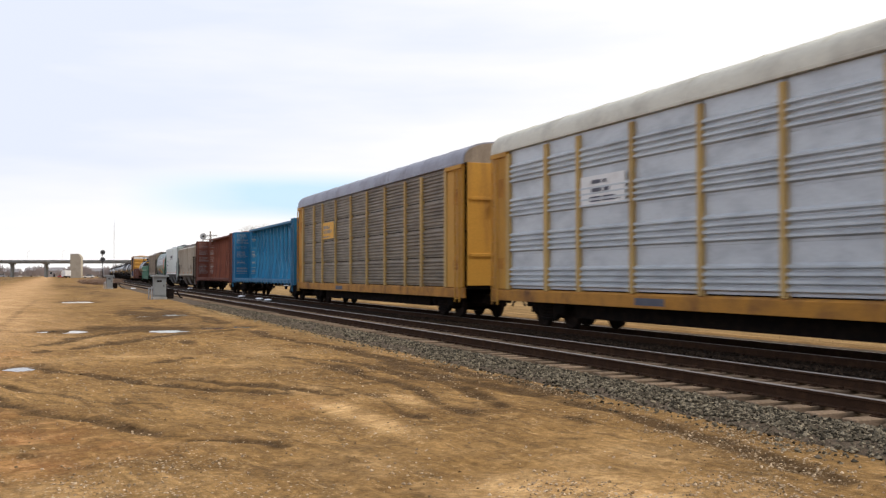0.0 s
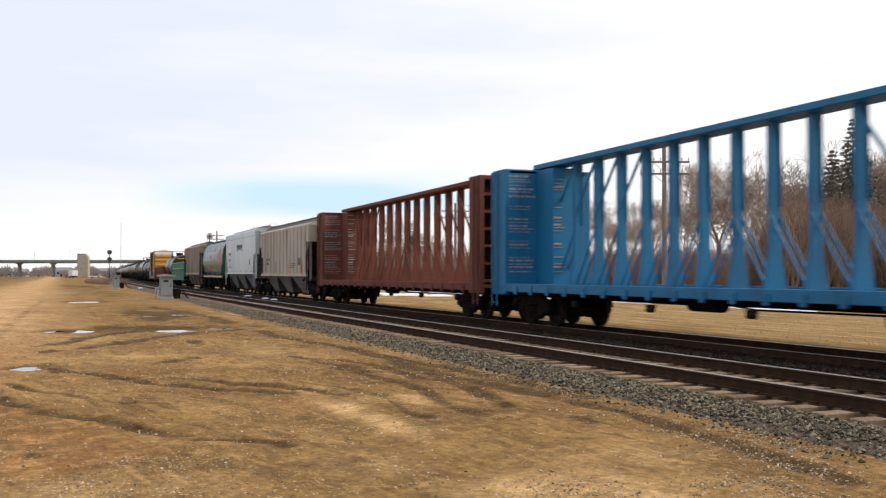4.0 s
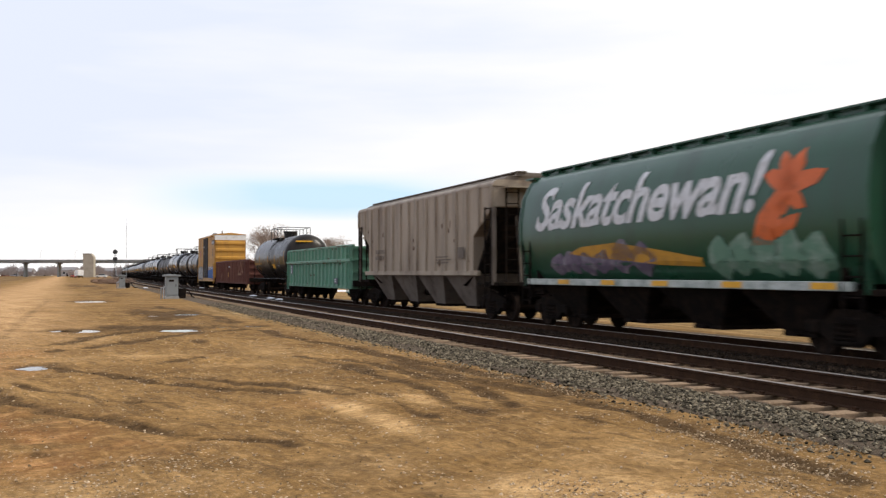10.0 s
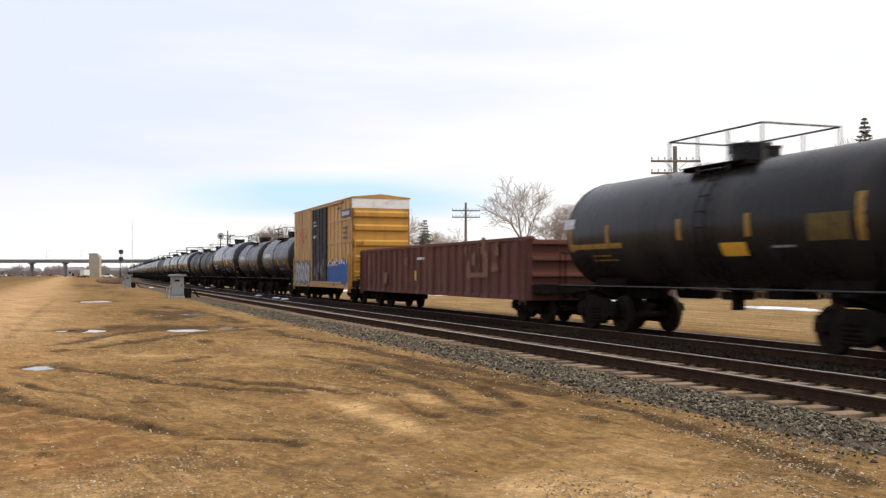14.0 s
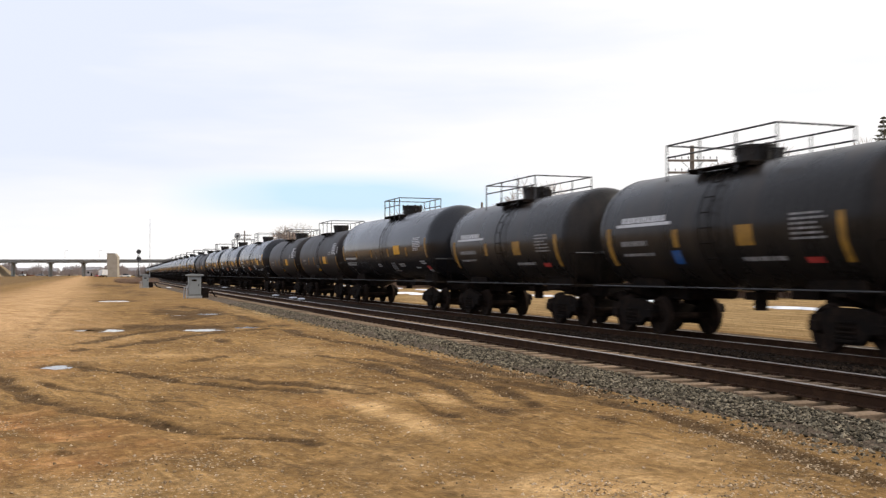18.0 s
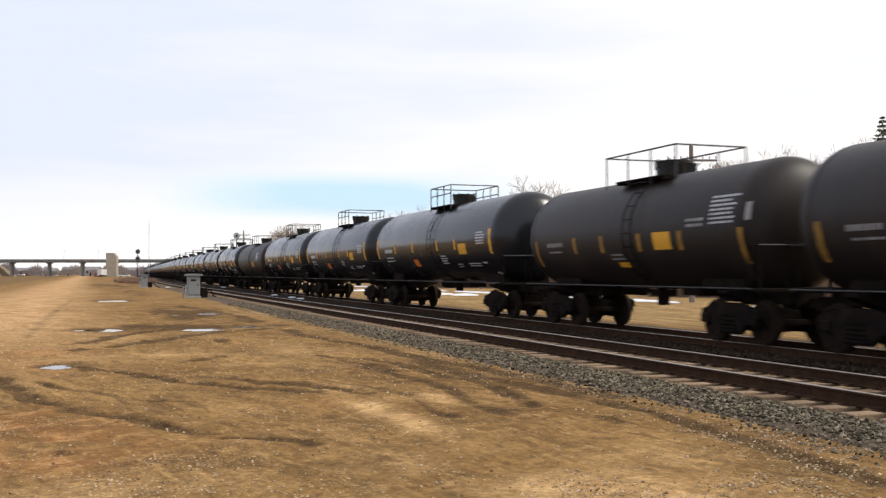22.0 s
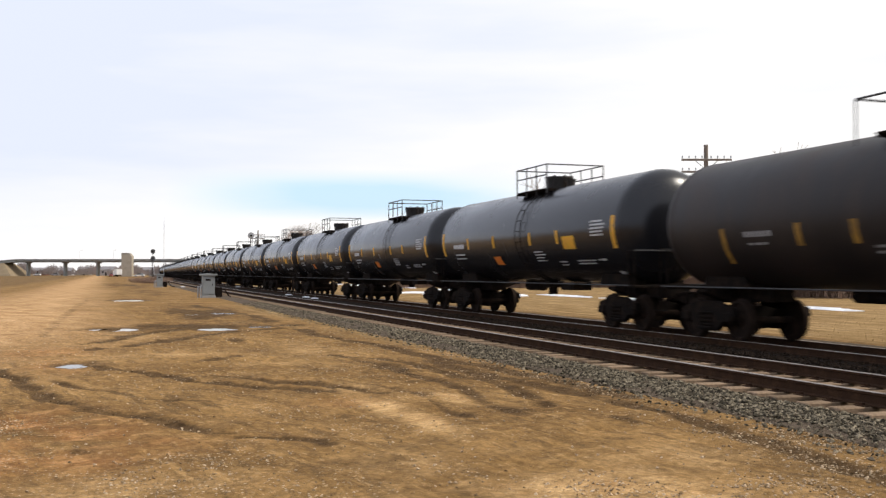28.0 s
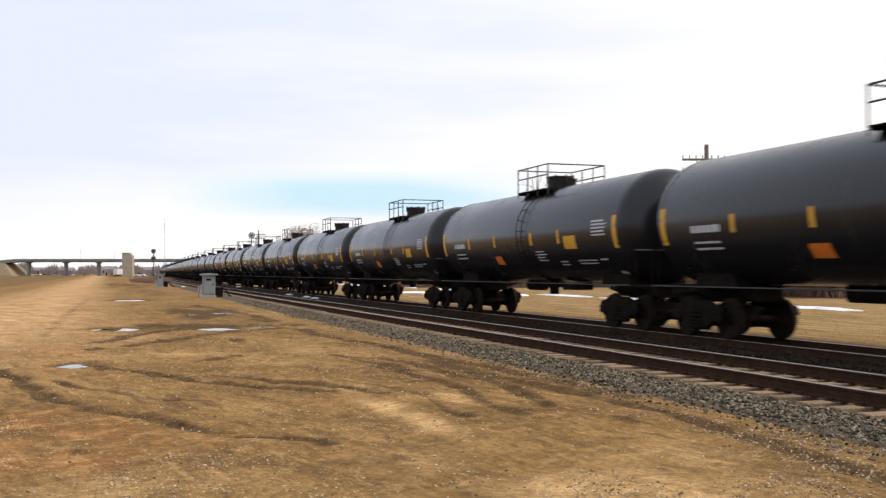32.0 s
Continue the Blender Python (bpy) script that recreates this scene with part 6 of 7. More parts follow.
def gondola_red(label, length):
    car = gondola(length, "oxide_faded", label, 0.54, 2.56, 24)
    x = -1.656
    bars(car, "mark_white", x, 1.0, 1.95, 0.9, 1, 0.10, 0.1, 2)
    for i, (y, z) in enumerate(((-4.5, 2.2), (-5.3, 1.9), (-6.2, 2.3), (-7.2, 1.6), (-7.4, 2.2), (-4.8, 1.5), (2.5, 1.9), (5.5, 1.2), (8.2, 1.7))):
        blob(car, "paint_scuff", "rust_pale", x + 0.002, y, z, 0.12 + 0.05 * (i % 4), 0.16 + 0.08 * (i % 3), 7 + i)
    part("emblem", Geo().prism([(-6.6, 1.25), (-5.0, 1.25), (-5.0, 1.42), (-6.2, 1.42), (-6.2, 2.1), (-6.6, 2.1)], x - 0.004, x, "x"), "rust_pale", car, "faded orange mark")
    decal(car, "reflector", "mark_yellow", x, 1.1, 1.28, 1.1, 1.5)
    return car


# ---------------------------------------------------------------- box car
def boxcar(label, length):
    car = base_car("boxcar", label, length, length / 2 - 2.2, brake_y=0.0)
    h, W, z0, z1 = length / 2 - 0.62, 1.55, 0.70, 5.30
    part("floor", Geo().box(-W + 0.05, W - 0.05, -h, h, 0.95, 1.1), "grime", car)
    for sx in (-1, 1):
        part("side_wall", Geo().box(*sorted((sx * (W - 0.08), sx * W)), -h, h, z0, z1), "box_yellow", car, bevel=0.01)
        part("side_sill", Geo().box(*sorted((sx * (W - 0.05), sx * (W + 0.04))), -h, h, z0 - 0.10, z0 + 0.16), "box_yellow", car, bevel=0.012)
        for z in (1.85, 3.05, 4.25):
            for a, b in ((-h + 0.05, -1.98), (1.74, h - 0.05)):
                part("side_rail", Geo().box(*sorted((sx * W, sx * (W + 0.045))), a, b, z - 0.05, z + 0.05), "box_yellow", car, bevel=0.012)
        for y in (-6.9, -6.05, -5.2, -4.35, -3.5, -2.65, 2.4, 3.25, 4.1, 4.95, 5.8, 6.65):
            part("side_post", Geo().box(*sorted((sx * W, sx * (W + 0.03))), y - 0.045, y + 0.045, z0 + 0.16, z1 - 0.05), "box_yellow", car, bevel=0.01)
        g = Geo().box(*sorted((sx * (W + 0.01), sx * (W + 0.10))), -1.92, 1.68, 0.95, 5.16)
        door = part("door", g, "door", car, "dark brown plug door", bevel=0.015)
        for z in (1.6, 2.4, 3.2, 4.0, 4.75):
            part("door_rib", Geo().box(*sorted((sx * (W + 0.10), sx * (W + 0.13))), -1.85, 1.6, z - 0.05, z + 0.05), "door", door, bevel=0.01)
        for y in (-1.2, -0.5, 0.5, 1.1):
            part("lock_rod", Geo().cyl((sx * (W + 0.14), y, 1.0), (sx * (W + 0.14), y, 5.1), 0.025, n=6), "door", door)
        for z in (0.84, 5.16):
            part("door_track", Geo().box(*sorted((sx * W, sx * (W + 0.12))), -5.6, 1.9, z, z + 0.09), "box_yellow", car, bevel=0.01)
    part("roof", Geo().prism([(W + 0.05, z1), (W + 0.05, z1 + 0.06), (0, z1 + 0.22), (-W - 0.05, z1 + 0.06), (-W - 0.05, z1)], -h - 0.03, h + 0.03), "box_yellow", car)
    for k in (-1, 1):
        e = part("end_wall", Geo().box(-W, W, *sorted((k * (h - 0.08), k * (h + 0.0))), z0, 4.78), "box_yellow", car, bevel=0.01)
        for z in (1.35, 2.15, 2.95, 3.75, 4.45):
            part("end_rib", Geo().prism([(k * h, z - 0.20), (k * (h + 0.09), z - 0.10), (k * (h + 0.09), z + 0.10), (k * h, z + 0.20)], -W + 0.1, W - 0.1, "x"), "box_yellow", e, bevel=0.01)
        part("end_band", Geo().box(-W, W, *sorted((k * (h - 0.08), k * (h + 0.006))), 4.78, z1), "white", car, "white band below the roof")
        g = Geo().box(-W, W, *sorted((k * h, k * (h + 0.25))), 0.7, 1.0)
        part("end_sill", g, "grime", car, bevel=0.015)
        ladder(car, -W - 0.07, k * (h - 0.35), 0.4, 2.4, 0.42, material="box_yellow")
        ladder(car, -1.2, k * (h + 0.12), 0.6, 3.2, 0.42, along="x", material="box_yellow")
    x = -W - 0.034
    # plate and writing
    decal(car, "plate", "mark_dark", x, -7.2, -5.2, 4.35, 4.78, "dark name plate")
    bars(car, "mark_white", x - 0.006, -5.4, 4.45, 1.6, 1, 0.22, 0.1, 6, words=(0.2, 0.3))
    bars(car, "mark_dark", x, -5.6, 3.75, 1.3, 3, 0.12, 0.14, 7)
    bars(car, "mark_dark", x, -4.3, 4.85, 1.0, 1, 0.10, 0.1, 8)
    bars(car, "mark_white", -W - 0.132, 1.2, 4.35, 1.0, 2, 0.10, 0.10, 9)
    decal(car, "poster", "mark_white", -W - 0.132, 0.4, 1.1, 3.45, 3.62)
    # red and blue crossed emblem
    for s2 in (-1, 1):
        part("emblem", Geo().prism([(4.75 - 0.45 * s2, 3.30), (4.95 - 0.45 * s2, 3.30), (5.05 + 0.45 * s2, 3.95), (4.85 + 0.45 * s2, 3.95)], x - 0.006 - 0.003 * (s2 + 1), x, "x"),
             "mark_red" if s2 < 0 else "spray_purple", car, "crossed red and blue strokes")
    blob(car, "emblem", "mark_orange", x + 0.002, 4.9, 3.62, 0.38, 0.26, 3)
    bars(car, "mark_dark", x, 3.9, 3.65, 0.5, 2, 0.06, 0.06, 10)
    # sprayed lettering that nobody can read
    rng = random.Random(3)
    for i in range(7):
        blob(car, "graffiti", "spray_blue", x - 0.002 * i, -2.5 - 0.62 * i, 1.42 + 0.06 * (i % 2), 0.44, 0.62, 20 + i, "blue sprayed graffiti", wob=0.22)
    for i in range(9):
        blob(car, "graffiti", "mark_white", x - 0.016, -2.4 - 0.5 * i, 2.05 + rng.uniform(-0.1, 0.08), rng.uniform(0.05, 0.2), rng.uniform(0.05, 0.10), 40 + i, "white sprayed highlights")
    for i in range(7):
        y, z = 6.75 - 0.66 * i, 1.38 + 0.08 * (i % 2)
        blob(car, "graffiti", "mark_dark", x - 0.012 - 0.001 * i, y, z, 0.42, 0.72, 60 + i, "grey sprayed graffiti with dark outlines", wob=0.28)
        blob(car, "graffiti", "spray_grey", x - 0.020 - 0.001 * i, y + 0.03, z + 0.03, 0.31, 0.60, 60 + i, "grey sprayed graffiti", wob=0.32)
        blob(car, "graffiti", "mark_dark", x - 0.030, y - 0.05, z + 0.12 - 0.3 * (i % 3 == 1), 0.07, 0.20, 70 + i, wob=0.5)
        blob(car, "graffiti", "mark_white", x - 0.030, y + 0.12, z + 0.36, 0.07, 0.14, 77 + i, wob=0.5)
    for i, (y, z, r) in enumerate(((-1.1, 1.6, 0.42), (-0.2, 1.75, 0.30), (0.6, 1.5, 0.34), (-1.5, 2.05, 0.22), (0.2, 1.2, 0.25))):
        blob(car, "graffiti", "spray_door", -W - 0.132, y, z, r, r * 0.95, 90 + i, "faint grey sprayed patches", wob=0.4)
    return car


# ---------------------------------------------------------------- the train: each car with the place of its middle at the start
TRAIN = []


def add_car(car, middle):
    TRAIN.append((car, middle))
    return car


def build_train():
    add_car(autorack("silver_panel", "roof_cream", "autorack car with galvanised ribbed panels, yellow posts and cream roof", "white"), 17.25)
    add_car(autorack("grey_panel", "roof_grey", "autorack car with sooty ribbed panels, yellow posts and grey roof", "yellow"), 45.8)
    add_car(centerbeam(24.0, "blue", "empty blue centerbeam flat car with tall end bulkheads", 3), 71.55)
    add_car(centerbeam(24.4, "oxide", "empty brown-red centerbeam flat car with white lettering", 8), 96.0)
    add_car(hopper_tan("dusty tan covered hopper car with ribbed sides", "tan", 18.6, 2), 118.0)
    add_car(hopper_grey("pale grey smooth-sided covered hopper car", 17.2), 135.7)
    add_car(hopper_green("dark green round-sided covered hopper car with white lettering and graffiti", 16.7), 152.5)
    add_car(hopper_tan("soot-streaked brown covered hopper car with ribbed sides", "tan_dark", 18.9, 6), 170.55)
    add_car(gondola_green("faded green ribbed gondola car with rust stains", 17.4), 188.1)
    add_car(tank_car(14.3, "tank_matte", 1.54, 2.50, "dull black tank car with yellow markings and a high top rail", "high", True, 4), 203.65)
    add_car(gondola_red("rusty red-brown ribbed gondola car", 21.3), 221.85)
    add_car(boxcar("yellow boxcar with a dark door and sprayed graffiti", 16.0), 241.05)
    matte = "dull black tank car with white lettering and a wide top rail"
    shiny = "glossy black tank car with yellow markings and a top platform"
    brown = "rust-tinged black tank car with yellow markings"
    add_car(tank_car(12.5, "tank_matte", 1.54, 2.50, matte, "high", True, 5), 255.85)
    add_car(tank_car(12.5, "tank_matte", 1.54, 2.50, matte, "high", True, 6), 268.4)
    add_car(tank_car(17.7, "tank_black", 1.62, 2.71, shiny, "rail", True, 7), 283.95)
    add_car(tank_car(13.4, "tank_brown", 1.54, 2.50, brown, "high", True, 8), 299.3)
    long_ = add_car(tank_car(17.7, "tank_black", 1.62, 2.71, shiny, "rail", True, 3), 328.85)
    add_car(tank_car(13.4, "tank_brown", 1.54, 2.50, brown, "high", True, 9), 312.5)
    for s in (346.4, 364.0):
        add_car(copy_thing(long_, Matrix()), s)
    add_car(tank_car(17.2, "tank_brown", 1.58, 2.60, brown, "high", True, 10), 381.6)
    s = 399.3
    plain = tank_car(17.7, "tank_black", 1.62, 2.71, shiny, "rail", True, 13)
    while s < 560:
        add_car(plain if 410 < s < 420 else copy_thing(long_, Matrix()), s)
        s += 17.45
    far = tank_car(17.5, "tank_black", 1.62, 2.71, shiny, "rail", False, 11)
    first = True
    while s < 1090:
        add_car(far if first else copy_thing(far, Matrix()), s)
        first = False
        s += 17.45


build_train()


# ---------------------------------------------------------------- beside the line
def signal_cabinet(x, y, tall, wide, label):
    ob = thing("signal_cabinet", label, "equipment cabinet", "signal cabinets", (x, y, 0))
    w = wide / 2
    part("plinth", Geo().box(-w - 0.06, w + 0.06, -w * 0.8 - 0.06, w * 0.8 + 0.06, -0.1, 0.16), "concrete", ob, bevel=0.02)
    part("body", Geo().box(-w, w, -w * 0.8, w * 0.8, 0.16, tall - 0.16), "cabinet", ob, bevel=0.02)
    part("roof", Geo().prism([(-w - 0.16, tall - 0.16), (w + 0.16, tall - 0.16), (w + 0.16, tall - 0.05), (0, tall), (-w - 0.16, tall - 0.05)], -w * 0.8 - 0.12, w * 0.8 + 0.12), "cabinet", ob, "overhanging pale roof", bevel=0.015)
    d = part("door", Geo().box(-w * 0.9, w * 0.9, -w * 0.8 - 0.03, -w * 0.8, 0.26, tall - 0.25), "cabinet", ob, bevel=0.01)
    part("handle", Geo().box(w * 0.55, w * 0.65, -w * 0.8 - 0.07, -w * 0.8 - 0.03, tall * 0.5, tall * 0.5 + 0.14), "grime", d)
    part("vent", Geo().box(-w * 0.5, w * 0.3, -w * 0.8 - 0.045, -w * 0.8 - 0.03, tall - 0.5, tall - 0.38), "grime", d)
    g = Geo()
    g.tube([(-w - 0.14, -0.3, 0), (-w - 0.14, -0.3, tall * 0.5), (-w - 0.02, -0.3, tall * 0.5)], 0.04)
    g.tube([(-w - 0.26, 0.1, 0), (-w - 0.26, 0.1, tall * 0.45), (-w - 0.02, 0.1, tall * 0.45)], 0.04)
    part("conduit", g, "galv", ob)
    part("cable_box", Geo().box(w + 0.02, w + 0.5, -0.3, 0.2, 0.05, tall * 0.42), "grime", ob, "dark cable box", bevel=0.02)
    part("cable", Geo().tube([(w + 0.25, 0, 0.5), (w + 0.7, -0.2, 0.55), (w + 0.95, -0.1, 0.12), (w + 1.4, -0.1, 0.05)], 0.045), "grime", ob)


signal_cabinet(6.88, 70.1, 1.66, 0.82, "grey aluminium signal cabinet with conduits beside the track")
signal_cabinet(6.42, 121.9, 1.58, 0.68, "grey aluminium signal cabinet in the distance beside the track")


def signal_mast(at, height, heads, r, face, label):
    ob = thing("signal_mast", label, "railway signal", "railway signals", at)
    part("mast", Geo().cyl((0, 0, 0), (0, 0, height), 0.09, 0.07, 10), "grime", ob)
    part("base", Geo().box(-0.35, 0.35, -0.35, 0.35, -0.1, 0.3), "concrete", ob, bevel=0.02)
    part("ladder", Geo().tube([(0.28, 0.35, 0), (0.28, 0.2, height - 0.3)], 0.02).tube([(-0.28, 0.35, 0), (-0.28, 0.2, height - 0.3)], 0.02), "grime", ob)
    for z in heads:
        t = part("target", Geo().cyl((0, -0.26, z), (0, -0.22, z), r, n=28), face, ob, "round signal target")
        part("lamp_housing", Geo().cyl((0, -0.22, z), (0, 0.15, z), r * 0.45, n=14), "grime", t)
        part("hood", Geo().cyl((0, -0.5, z), (0, -0.26, z), r * 0.28, n=12), "grime", t)


signal_mast(at_view(181.5, 245), 7.4, (7.0, 5.25), 0.57, "lens", "railway signal mast with two round black targets")
signal_mast(at_view(359, 150), 7.6, (7.3,), 0.48, "galv", "railway signal mast with one pale round target")


def radio_mast():
    ob = thing("radio_mast", "thin guyed radio mast far beyond the train", "mast", at=at_view(201.5, 420))
    g = Geo()
    for k in range(3):
        a = 2.094 * k
        g.cyl((0.16 * math.cos(a), 0.16 * math.sin(a), 0), (0.13 * math.cos(a), 0.13 * math.sin(a), 23), 0.035, n=5)
    for i in range(46):
        a, b = 2.094 * (i % 3), 2.094 * ((i + 1) % 3)
        g.cyl((0.15 * math.cos(a), 0.15 * math.sin(a), 0.5 * i), (0.15 * math.cos(b), 0.15 * math.sin(b), 0.5 * i + 0.5), 0.02, n=4)
    part("lattice", g, "galv", ob)
    part("antenna", Geo().cyl((0, 0, 23), (0, 0, 25), 0.03, n=5), "galv", ob)


radio_mast()


def pole_line():
    for u, depth, top, arms, turn in ((1165, 59, 9.12, 2.9, 2), (795, 108, 9.3, 3.0, 8), (630, 172, 9.3, 3.0, 8), (372, 190, 9.8, 2.6, 8)):
        x, y, _ = at_view(u, depth)
        ob = thing("telegraph_pole", "weathered wooden telegraph pole with two crossarms and insulators", "telegraph pole", "telegraph poles along the line", (x, y, 0))
        ob.rotation_euler = (0, 0, radians(-21 + turn))
        part("pole", Geo().cyl((0, 0, -0.2), (0, 0, top), 0.17, 0.12, 12), "wood_pole", ob, smooth=True)
        for z in (top - 0.88, top - 1.58):
            arm = part("crossarm", Geo().box(-arms / 2, arms / 2, -0.20, -0.09, z - 0.06, z + 0.06), "wood_pole", ob, bevel=0.01)
            for k in range(8):
                xx = -arms / 2 + 0.12 + (arms - 0.24) * (k + (0.45 if k > 3 else -0.45) * 0.4) / 7
                part("insulator", Geo().cyl((xx, -0.145, z + 0.06), (xx, -0.145, z + 0.16), 0.018, n=5).cyl((xx, -0.145, z + 0.13), (xx, -0.145, z + 0.24), 0.05, 0.035, 7), "galv", arm)
            part("brace", Geo().tube([(-0.65, -0.15, z - 0.05), (0, -0.13, z - 0.62)], 0.02, 5).tube([(0.65, -0.15, z - 0.05), (0, -0.13, z - 0.62)], 0.02, 5), "galv", ob)


pole_line()


# ---------------------------------------------------------------- trees
def bare_tree_meshes(seed, height, spread, deep=5, thin=0.011):
    rng = random.Random(seed)
    trunk, crown = Geo(), Geo()

    def grow(p, d, length, r, depth):
        g = trunk if depth == 0 else crown
        n = 3 if depth < 3 else 2
        for i in range(n):
            q = p + d * (length / n)
            r2 = max(thin, r * (0.86 if depth else 0.9))
            g.cyl(p, q, r, r2, 7 if depth == 0 else (5 if depth < 3 else 3), False)
            p, r = q, r2
            d = (d + Vector((rng.uniform(-1, 1), rng.uniform(-1, 1), rng.uniform(-0.4, 0.7))) * (0.12 + 0.05 * depth)).normalized()
            if depth and depth < deep and rng.random() < 0.8:
                side = d.cross(Vector((rng.uniform(-1, 1), rng.uniform(-1, 1), rng.uniform(-1, 1)))).normalized()
                grow(p, (d * 0.6 + side * 0.8 + Vector((0, 0, 0.15))).normalized(), length * rng.uniform(0.5, 0.75), r * 0.42, depth + 1)
        if depth < deep:
            kids = {0: 5, 1: 3, 2: 3, 3: 3, 4: 3}[depth]
            for k in range(kids):
                a = 6.283 * (k + rng.random() * 0.8) / kids
                out = Vector((math.cos(a), math.sin(a), 0))
                nd = (d * 0.9 + out * spread * rng.uniform(0.6, 1.1) + Vector((0, 0, 0.1))).normalized()
                grow(p, nd, length * rng.uniform(0.55, 0.8), r * rng.uniform(0.42, 0.58), depth + 1)
    grow(Vector((0, 0, -0.2)), Vector((0, 0, 1)), height * 0.27, height * 0.018, 0)
    top = max(v[2] for v in crown.v)
    k = height / top
    for g in (trunk, crown):
        g.v = [(x * k, y * k, z * k) for x, y, z in g.v]

    def fast(g, name, mat):
        me = bpy.data.meshes.new(name)
        me.from_pydata(g.v, [], g.f)
        me.materials.append(M[mat])
        return me
    return fast(trunk, "trunk", "bark"), fast(crown, "crown", "twig")


BARE = [bare_tree_meshes(s, 12.0, sp) for s, sp in ((1, 0.75), (2, 0.9), (3, 0.65))] + [bare_tree_meshes(s, 12.0, sp, 4, 0.02) for s, sp in ((14, 0.55), (15, 0.6))] + [bare_tree_meshes(21, 12.0, 1.0, 4, 0.013)]


def bare_tree(u, depth, above, kind, turn, group="bare trees behind the line"):
    """above: how far the top stands over the eye, per metre of distance."""
    x, y, _ = at_view(u, depth)
    h = above * depth + EYE[2]
    ob = thing("bare_tree", "leafless deciduous tree with fine grey-brown twigs", "tree", group, (x, y, 0))
    ob.rotation_euler = (0, 0, turn)
    ob.scale = (h / 12.0,) * 3
    part("trunk", BARE[kind][0], "bark", ob)
    part("crown", BARE[kind][1], "twig", ob)


for i, (u, depth, px) in enumerate(((675, 150, 121), (700, 158, 80), (895, 122, 178), (1010, 130, 148), (1075, 140, 120), (1140, 130, 141), (1200, 112, 140), (1225, 104, 175), (1262, 98, 210), (1300, 110, 160), (1355, 96, 224),
                                    (1395, 100, 165), (1425, 98, 175), (1520, 88, 200), (1560, 84, 240), (1600, 92, 215), (1640, 88, 250), (1680, 84, 225), (1720, 82, 250), (760, 170, 85), (560, 190, 70), (440, 200, 92), (474, 215, 78), (500, 200, 75),
                                    (950, 140, 110), (1110, 125, 120))):
    bare_tree(u, depth, px / 1784, 5 if u in (895, 675) else (3 + i % 2 if u in (1225, 1300, 1395) else i % 3), 1.7 * i)


def brush_mesh(seed):
    rng = random.Random(seed)
    g = Geo()
    for k in range(230):
        a, lean = rng.uniform(0, 6.283), rng.uniform(0.05, 0.5)
        p = Vector((rng.uniform(-1.6, 1.6), rng.uniform(-1.6, 1.6), -0.1))
        d = Vector((math.cos(a) * lean, math.sin(a) * lean, 1)).normalized()
        r = rng.uniform(0.012, 0.024)
        for j in range(4):
            q = p + d * rng.uniform(0.7, 1.35)
            g.cyl(p, q, r, r * 0.75, 3, False)
            for b in range(3):
                e = (d + Vector((rng.uniform(-1, 1), rng.uniform(-1, 1), rng.uniform(-0.2, 0.6))) * 0.7).normalized()
                g.cyl(q, q + e * rng.uniform(0.4, 1.0), r * 0.55, r * 0.2, 3, False)
            p, r = q, r * 0.75
            d = (d + Vector((rng.uniform(-0.2, 0.2), rng.uniform(-0.2, 0.2), 0.05))).normalized()
    me = bpy.data.meshes.new("thicket")
    me.from_pydata(g.v, [], g.f)
    me.materials.append(M["brush"])
    return me


BRUSH = [brush_mesh(s) for s in (5, 6, 7)]


def brush_belt():
    rng = random.Random(19)
    spots = []
    for u in range(1120, 1760, 16):
        for depth in (74, 84, 96):
            k = rng.uniform(0.50, 0.88) if u < 1390 else rng.uniform(0.9, 1.6)
            spots.append((u + rng.uniform(-8, 8), depth + rng.uniform(-4, 4), k))
    for u in range(640, 1120, 20):
        for depth in (118, 140):
            spots.append((u + rng.uniform(-8, 8), depth + rng.uniform(-6, 6), rng.uniform(0.7, 1.1)))
    for u in range(380, 640, 22):
        spots.append((u + rng.uniform(-8, 8), 215 + rng.uniform(-12, 12), rng.uniform(0.8, 1.3)))
    for u, depth, k in spots:
        x, y, _ = at_view(u, depth)
        ob = thing("shrub", "leafless reddish-brown thicket of thin stems", "shrub", "brush along the tree line", (x, y, 0))
        ob.rotation_euler, ob.scale = (0, 0, rng.uniform(0, 6.28)), (k * 1.25, k * 1.25, k)
        part("thicket", BRUSH[rng.randrange(3)], "brush", ob)


brush_belt()


def weeds():
    rng = random.Random(29)
    for u, depth, k in ((152, 176, 0.30), (160, 168, 0.34), (168, 182, 0.36), (176, 172, 0.30), (184, 186, 0.34), (192, 176, 0.32), (201, 170, 0.28), (146, 190, 0.26), (172, 160, 0.24), (208, 185, 0.30), (182, 162, 0.22)):
        x, y, _ = at_view(u, depth)
        ob = thing("dead_weeds", "clump of dead reddish-brown weeds beside the track", "weeds", "dead weeds beside the track", (x, y, 0))
        ob.rotation_euler, ob.scale = (0, 0, rng.uniform(0, 6.28)), (k * 1.7, k * 1.7, k * 0.62)
        part("thicket", BRUSH[rng.randrange(3)], "brush", ob)


weeds()


